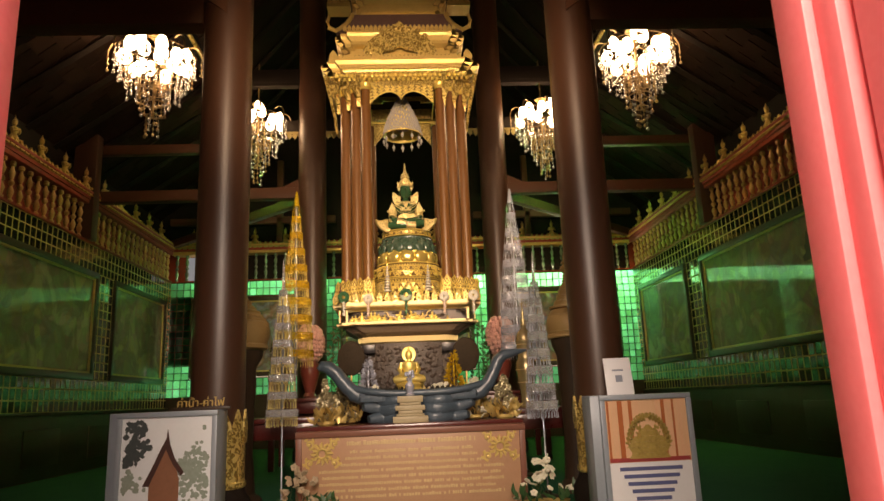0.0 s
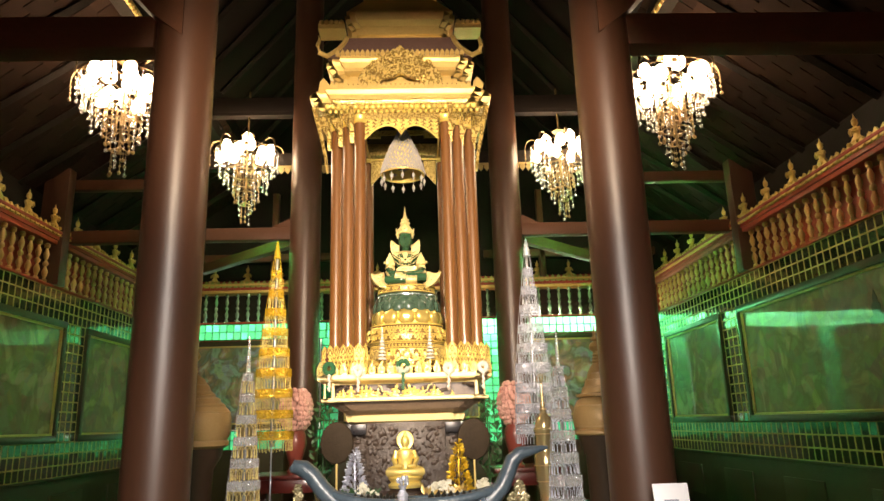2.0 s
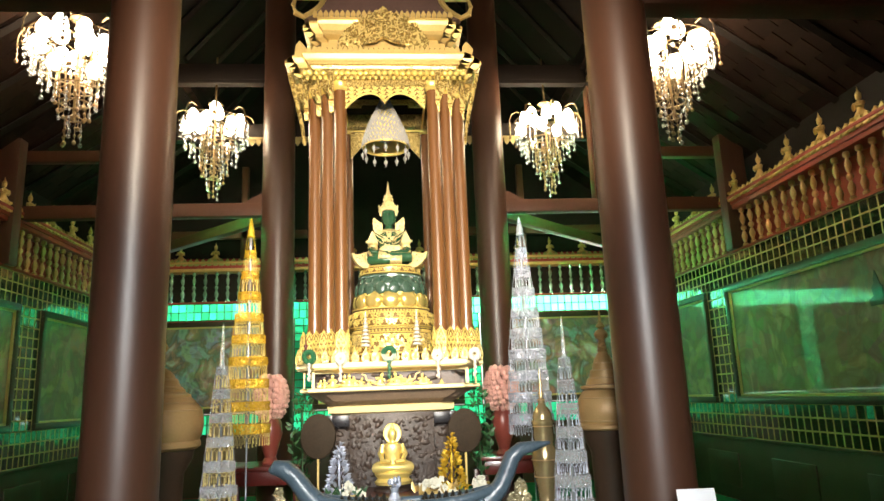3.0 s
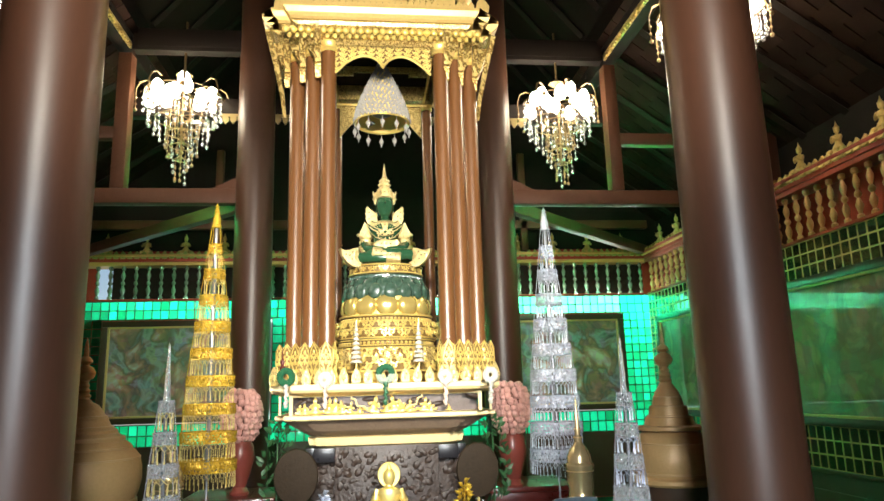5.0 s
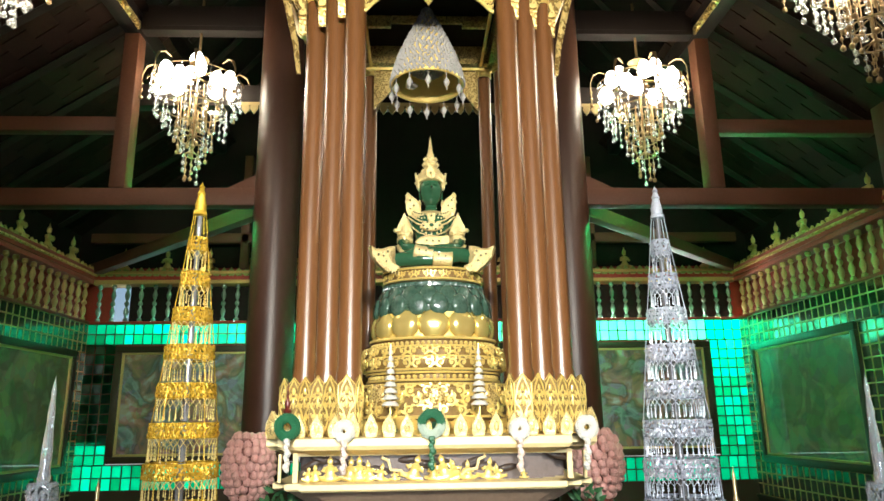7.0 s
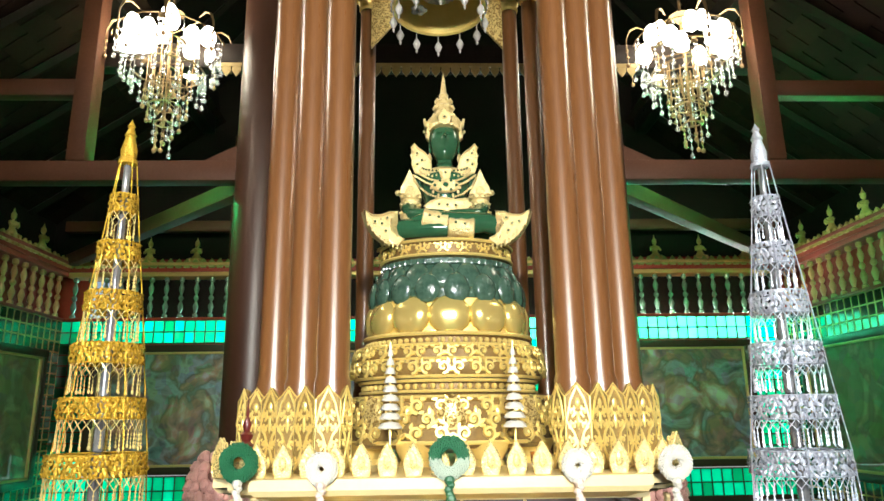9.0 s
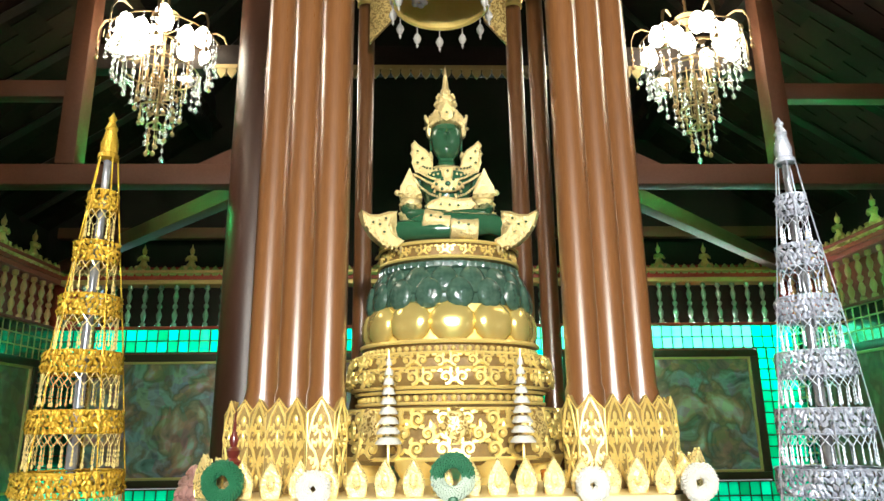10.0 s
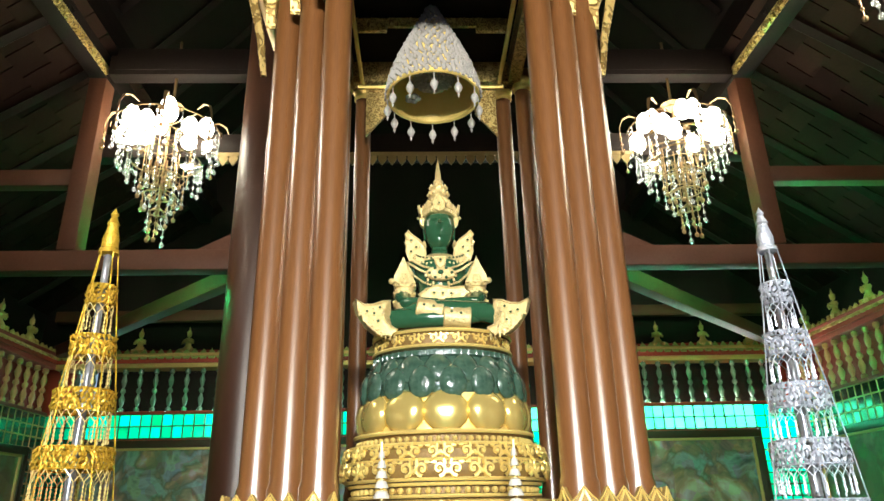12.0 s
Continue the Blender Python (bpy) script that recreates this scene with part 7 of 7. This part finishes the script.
NARROW = [(0.165, 0.995), (0.175, 1.005), (0.175, 1.02), (0.158, 1.03), (0.168, 1.07), (0.168, 1.11), (0.155, 1.16), (0.132, 1.2), (0.112, 1.212), (0.138, 1.218), (0.138, 1.23), (0.108, 1.238), (0.1, 1.262), (0.1, 1.27), (0.085, 1.278), (0.08, 1.305), (0.08, 1.312), (0.066, 1.32), (0.062, 1.345), (0.05, 1.378), (0.034, 1.402), (0.03, 1.41)]
for x, y, shape, rings, label, foot in ((-1.237, 4.76, WIDE, (0.04, 0.2, 0.24, 0.28, 0.32, 0.36), "broad tan gilt wooden stupa with a ringed spire", 0.16), (1.195, 4.78, NARROW, (0.05, 0.17, 0.235, 0.28, 0.32, 0.36), "slender tan gilt wooden stupa with a dark flange and ringed spire", 0.12)):
    z0 = shape[0][1]
    ob = stupa(x, y, z0, [(r, z - z0) for r, z in shape + SPIRE], 1.41 - z0, rings, label, foot)
    bm = lathe(bmesh.new(), [(foot * 1.25, FLOOR - z0), (foot * 1.25, FLOOR - z0 + 0.05), (foot * 0.95, FLOOR - z0 + 0.09), (foot * 0.8, FLOOR - z0 + 0.4), (foot * 0.9, -0.12), (foot * 1.15, -0.05), (foot * 1.2, 0.001)], 28)
    part("stand", bm, BASEWOOD, ob, "dark turned wooden stand")
RELIC = [(0.06, 0), (0.066, 0.015), (0.05, 0.04), (0.056, 0.12), (0.07, 0.2), (0.082, 0.3), (0.078, 0.36), (0.062, 0.385), (0.06, 0.4), (0.066, 0.44), (0.064, 0.5), (0.072, 0.515), (0.072, 0.53), (0.062, 0.54), (0.06, 0.57), (0.045, 0.605), (0.026, 0.625), (0.02, 0.64), (0.022, 0.66), (0.014, 0.67), (0.016, 0.7), (0.01, 0.72), (0.011, 0.76), (0.006, 0.78), (0.005, 0.84), (0, 0.87)]
for x, y in ((0.94, 5.3), (-1.025, 5.25)):
    stupa(x, y, 0.5, RELIC, 0.64, (0.2, 0.3, 0.5, 0.66, 0.7), "small brass reliquary with a bell body and thin spire", 0.05, BRASS)

# ---- framed pictures on boxes by the pillars ----
GREYBOX = surf("grey_painted_metal", (0.32, 0.37, 0.42), (0.25, 0.29, 0.33), 0.4, 0.1, 10, 0.05)
def picture_box(x0, x1, z1, label):
    t = thing("donation_box", label, "box", pose((x0 + x1) / 2, 3.85, FLOOR))
    w, h = (x1 - x0) / 2, z1 - FLOOR
    part("body", box(bmesh.new(), -w - 0.05, w, -0.09, 0.1, 0, h, 0.006), GREYBOX, t)
    bm = bmesh.new()
    for a, b, c, d in ((-w, w, h - 0.03, h), (-w, w, 0.0, 0.03), (-w, -w + 0.03, 0.03, h - 0.03), (w - 0.03, w, 0.03, h - 0.03)):
        box(bm, a, b, -0.12, -0.09, c, d, 0.004)
    part("frame", bm, GREYBOX, t)
    return t, w, h
left, w, h = picture_box(-1.625, -1.075, 0.585, "grey donation box with a framed photograph of a temple")
PAPER = surf("photo_sky", (0.84, 0.87, 0.9), (0.74, 0.78, 0.82), 0.35, 0, 5, 0.0, coat=0.5)
part("photograph", box(bmesh.new(), -w + 0.03, w - 0.03, -0.105, -0.09, 0.03, h - 0.03), PAPER, left, "printed photograph")
SOFT_GREEN = surf("print_pale_green", (0.2, 0.26, 0.2), (0.34, 0.4, 0.36), 0.4, 0, 30, 0)
DEEP_GREEN = surf("print_dark_green", (0.035, 0.045, 0.05), (0.09, 0.11, 0.11), 0.4, 0, 26, 0)
r0 = random.Random(30)
for name, mat, spots, n in (("printed_tree", DEEP_GREEN, ((-0.17, h - 0.1, 0.03, 0.04), (-0.16, h - 0.19, 0.035, 0.03), (-0.19, h - 0.25, 0.03, 0.02)), 150), ("printed_bush", SOFT_GREEN, ((-0.2, h - 0.38, 0.03, 0.03), (0.1, h - 0.3, 0.035, 0.03), (0.17, h - 0.26, 0.03, 0.05), (0.19, h - 0.38, 0.03, 0.06), (0.1, h - 0.4, 0.03, 0.05)), 230)):
    bm = bmesh.new()
    for i in range(n):
        cx, cz, gx, gz = spots[i % len(spots)]
        u = r0.uniform(0.006, 0.02)
        px = min(max(cx + r0.gauss(0, gx), -w + 0.055), w - 0.055)
        pz = min(cz + r0.gauss(0, gz), h - 0.055)
        plate(bm, [(u * math.cos(k) * r0.uniform(0.6, 1.2), u * math.sin(k) * r0.uniform(0.6, 1.2)) for k in [q * 0.785 for q in range(8)]], -0.1055 - 0.00001 * i, -0.1045, m=Matrix.Translation((px, 0, pz)))
    tagged(part(name, bm, mat, left), kind="stuff")
HALL = (("printed_gable", [(-0.085, 0.02), (0.075, 0.02), (0.075, 0.2), (0.05, 0.29), (0.0, 0.4), (-0.06, 0.27), (-0.085, 0.19)], -0.112, (0.36, 0.15, 0.09)), ("printed_roof", [(-0.12, 0.17), (-0.085, 0.17), (-0.045, 0.26), (0.0, 0.36), (0.04, 0.28), (0.085, 0.22), (0.1, 0.24), (0.05, 0.31), (0.02, 0.39), (0.006, 0.47), (0.0, 0.42), (-0.03, 0.36), (-0.07, 0.27)], -0.114, (0.09, 0.04, 0.035)), ("printed_fence", [(-0.07, 0.03), (0.06, 0.03), (0.06, 0.075), (-0.07, 0.075)], -0.114, (0.55, 0.42, 0.34)))
for name, shape, y, col in HALL:
    part(name, plate(bmesh.new(), shape, y, -0.108, m=Matrix.Translation((0.0, 0, 0.1))), surf(name, col, tuple(c * 0.7 for c in col), 0.4, 0, 24, 0), left)
right, w, h = picture_box(1.085, 1.62, 0.577, "grey donation box with a framed picture of a gilt statue")
part("photograph", box(bmesh.new(), -w + 0.03, w - 0.03, -0.105, -0.09, 0.28, h - 0.03), surf("print_orange", (0.86, 0.55, 0.36), (0.74, 0.4, 0.22), 0.35, 0, 6, 0, coat=0.5, stretch=(6, 1, 0.5)), right, "orange printed picture")
part("caption", box(bmesh.new(), -w + 0.03, w - 0.03, -0.105, -0.09, 0.03, 0.28), surf("print_white", (0.86, 0.86, 0.88), (0.78, 0.78, 0.8), 0.4, 0, 6, 0), right, "white caption panel")
bm = bmesh.new()
for k in range(5):
    box(bm, -0.18 + 0.02 * k, 0.18 - 0.02 * k, -0.108, -0.105, 0.235 - k * 0.04, 0.255 - k * 0.04)
part("caption_line", bm, surf("print_blue", (0.12, 0.14, 0.3), (0.1, 0.12, 0.25), 0.4, 0, 6, 0), right)
CURTAINS = (surf("print_red_orange", (0.55, 0.16, 0.06), (0.45, 0.11, 0.04), 0.4, 0, 10, 0), surf("print_peach", (0.85, 0.52, 0.33), (0.75, 0.4, 0.24), 0.4, 0, 10, 0), surf("print_crimson", (0.5, 0.07, 0.06), (0.35, 0.05, 0.06), 0.4, 0, 10, 0))
for i in range(14):
    x = -w + 0.038 + i * (2 * w - 0.09) / 14
    if i not in (6, 7, 8):
        part("printed_curtain", box(bmesh.new(), x, x + 0.012 + 0.008 * (i % 3), -0.1075, -0.1045, 0.3, h - 0.035), CURTAINS[i % 2], right)
part("printed_cloth", box(bmesh.new(), -w + 0.035, w - 0.035, -0.1085, -0.1045, 0.283, 0.305), CURTAINS[2], right)
bm = bmesh.new()
for k in range(6):
    lathe(bm, [((0.12, 0.1, 0.13, 0.1, 0.06, 0.035)[k], 0), ((0.1, 0.12, 0.1, 0.08, 0.055, 0.01)[k], 0.03)], 16, m=pose(0, -0.109, 0.3 + 0.031 * k), sy=0.03)
for sx in (-1, 1):
    for q in range(9):
        a = 0.2 + q * 0.16
        scroll(bm, pose(sx * 0.11 * math.cos(a), -0.111, 0.36 + 0.17 * math.sin(a)), 0.018, 1.0, 0.006, sx)
    for q in range(5):
        scroll(bm, pose(sx * 0.055, -0.111, 0.32 + 0.036 * q), 0.016, 1.0, 0.005, -sx)
part("printed_statue", bm, surf("print_gold", (0.62, 0.44, 0.14), (0.32, 0.2, 0.06), 0.4, 0.2, 30, 0), right)
card = thing("notice_card", "white notice card leaning on the grey box", "sign", pose(1.235, 3.8, 0.577, -12, 0, -3))
part("sheet", box(bmesh.new(), -0.08, 0.08, -0.004, 0.004, 0, 0.22, 0.002), surf("white_card", (0.8, 0.81, 0.84), (0.74, 0.75, 0.78), 0.4, 0, 5, 0), card)
bm = bmesh.new()
box(bm, -0.035, 0.03, -0.006, -0.0035, 0.14, 0.15)
box(bm, -0.02, 0.02, -0.006, -0.0035, 0.075, 0.115)
part("print", bm, surf("print_grey", (0.2, 0.25, 0.32), (0.3, 0.33, 0.4), 0.4, 0, 5, 0), card)
curve = bpy.data.curves.new("sign_letters", "FONT")
curve.body, curve.size, curve.extrude, curve.align_x = "ค่าน้ำ-ค่าไฟ", 0.062, 0.006, "CENTER"
tmp = bpy.data.objects.new("sign_letters", curve)
letters = bpy.data.meshes.new_from_object(tmp)
bpy.data.objects.remove(tmp)
letters.materials.clear()
letters.materials.append(GOLD_SATIN)
sign = thing("letter_sign", "small gilt cut-out letters on a dark rail", "sign", pose(-1.2, 3.84, 0.585))
part("rail", box(bmesh.new(), -0.17, 0.17, -0.01, 0.01, 0, 0.018, 0.003), BASEWOOD, sign)
part("letters", letters, None, sign, "gilt Thai letters", at=pose(0, -0.004, 0.022, 90))

# ---- garlands and little umbrellas on the shrine slab ----
def garland(x, y, z, r, mat, tail, label, tilt, lower=None):
    t = thing("garland", label, "garland", pose(x, y, z, tilt))
    halves = (mat, lower or mat)
    for name, half in (("ring", 0), ("ring_lower", 1)):
        bm = bmesh.new()
        for k in range(29):
            a = math.pi * (k / 28 + half)
            for q in range(9):
                b = 2 * math.pi * (q + 0.5 * (k % 2)) / 9
                rr = r + (0.0135 + 0.0025 * math.sin(k * 2.7 + q * 1.9)) * math.cos(b)
                ball(bm, (rr * math.cos(a) * 0.95, 0.0135 * math.sin(b), r + 0.015 + rr * math.sin(a)), 0.0048, 5)
        tagged(part(name, bm, halves[half], t), kind="stuff")
    bm = bmesh.new()
    for k in range(10):
        ball(bm, (0.004 * math.sin(k * 2.1), -0.012, -0.012 * k), 0.011 if k % 4 else 0.014, 6)
    tagged(part("tassel", bm, tail, t), kind="stuff")
WHITE_PETAL = surf("jasmine", (0.66, 0.64, 0.58), (0.48, 0.45, 0.38), 0.6, 0, 30, 0.3)
GARLAND_GREEN = surf("garland_green", (0.02, 0.14, 0.06), (0.015, 0.09, 0.04), 0.5, 0, 30, 0.3)
PALE_PETAL = surf("pale_pink", (0.75, 0.6, 0.52), (0.62, 0.45, 0.36), 0.6, 0, 30, 0.3)
SAGE_BEAD = surf("sage_bead", (0.45, 0.52, 0.42), (0.3, 0.36, 0.28), 0.4, 0, 30, 0.2)
YG = SY - 0.635
garland(-0.01, YG, 1.455, 0.04, GARLAND_GREEN, GARLAND_GREEN, "round green and white beaded garland on the shrine edge", 6, SAGE_BEAD)
garland(-0.56, YG, 1.455, 0.035, GARLAND_GREEN, WHITE_PETAL, "dark green garland with a white tail on the shrine edge", 10)
garland(-0.345, YG, 1.445, 0.026, WHITE_PETAL, PALE_PETAL, "white jasmine garland on the shrine edge", 6)
garland(0.33, YG, 1.445, 0.026, WHITE_PETAL, PALE_PETAL, "white jasmine garland on the shrine edge", 6)
garland(0.59, YG, 1.445, 0.03, WHITE_PETAL, WHITE_PETAL, "white jasmine garland hanging from the slab corner", 14)
for x in (-0.177, 0.2):
    t = thing("little_umbrella", "small white tiered umbrella on a gilt stick", "ornament", pose(x, 6.0, 1.462), group="little tiered umbrellas")
    part("stick", tube(bmesh.new(), [(0, 0, 0), (0, 0, 0.38)], 0.004, 6), GOLD, t)
    for k in range(9):
        r = 0.036 - 0.0034 * k
        part("tier", lathe(bmesh.new(), [(r, 0), (r * 1.03, 0.004), (r * 0.7, 0.018), (0.004, 0.022)], 14), WHITE_PETAL, t, at=pose(0, 0, 0.12 + 0.027 * k))
cup = thing("amber_cup", "small amber glass cup among the gilt leaves", "cup", pose(0.24, 5.86, 1.462))
part("bowl", lathe(bmesh.new(), [(0.012, 0), (0.014, 0.004), (0.005, 0.012), (0.018, 0.03), (0.02, 0.055), (0.016, 0.055), (0.014, 0.032), (0, 0.026)], 14), surf("amber_glass", (0.8, 0.3, 0.04), (0.6, 0.2, 0.03), 0.1, 0, 20, 0.05, trans=0.5), cup)
cand = thing("spire_candlestick", "small dark red ringed candlestick beside the collar", "candlestick", pose(-0.615, 6.05, 1.46))
part("stem", lathe(bmesh.new(), [(0.03, 0), (0.034, 0.02), (0.02, 0.03), (0.028, 0.05), (0.018, 0.06), (0.024, 0.08), (0.014, 0.09), (0.02, 0.11), (0.01, 0.12), (0.014, 0.14), (0.006, 0.16), (0, 0.24)], 14), REDLAC, cand)
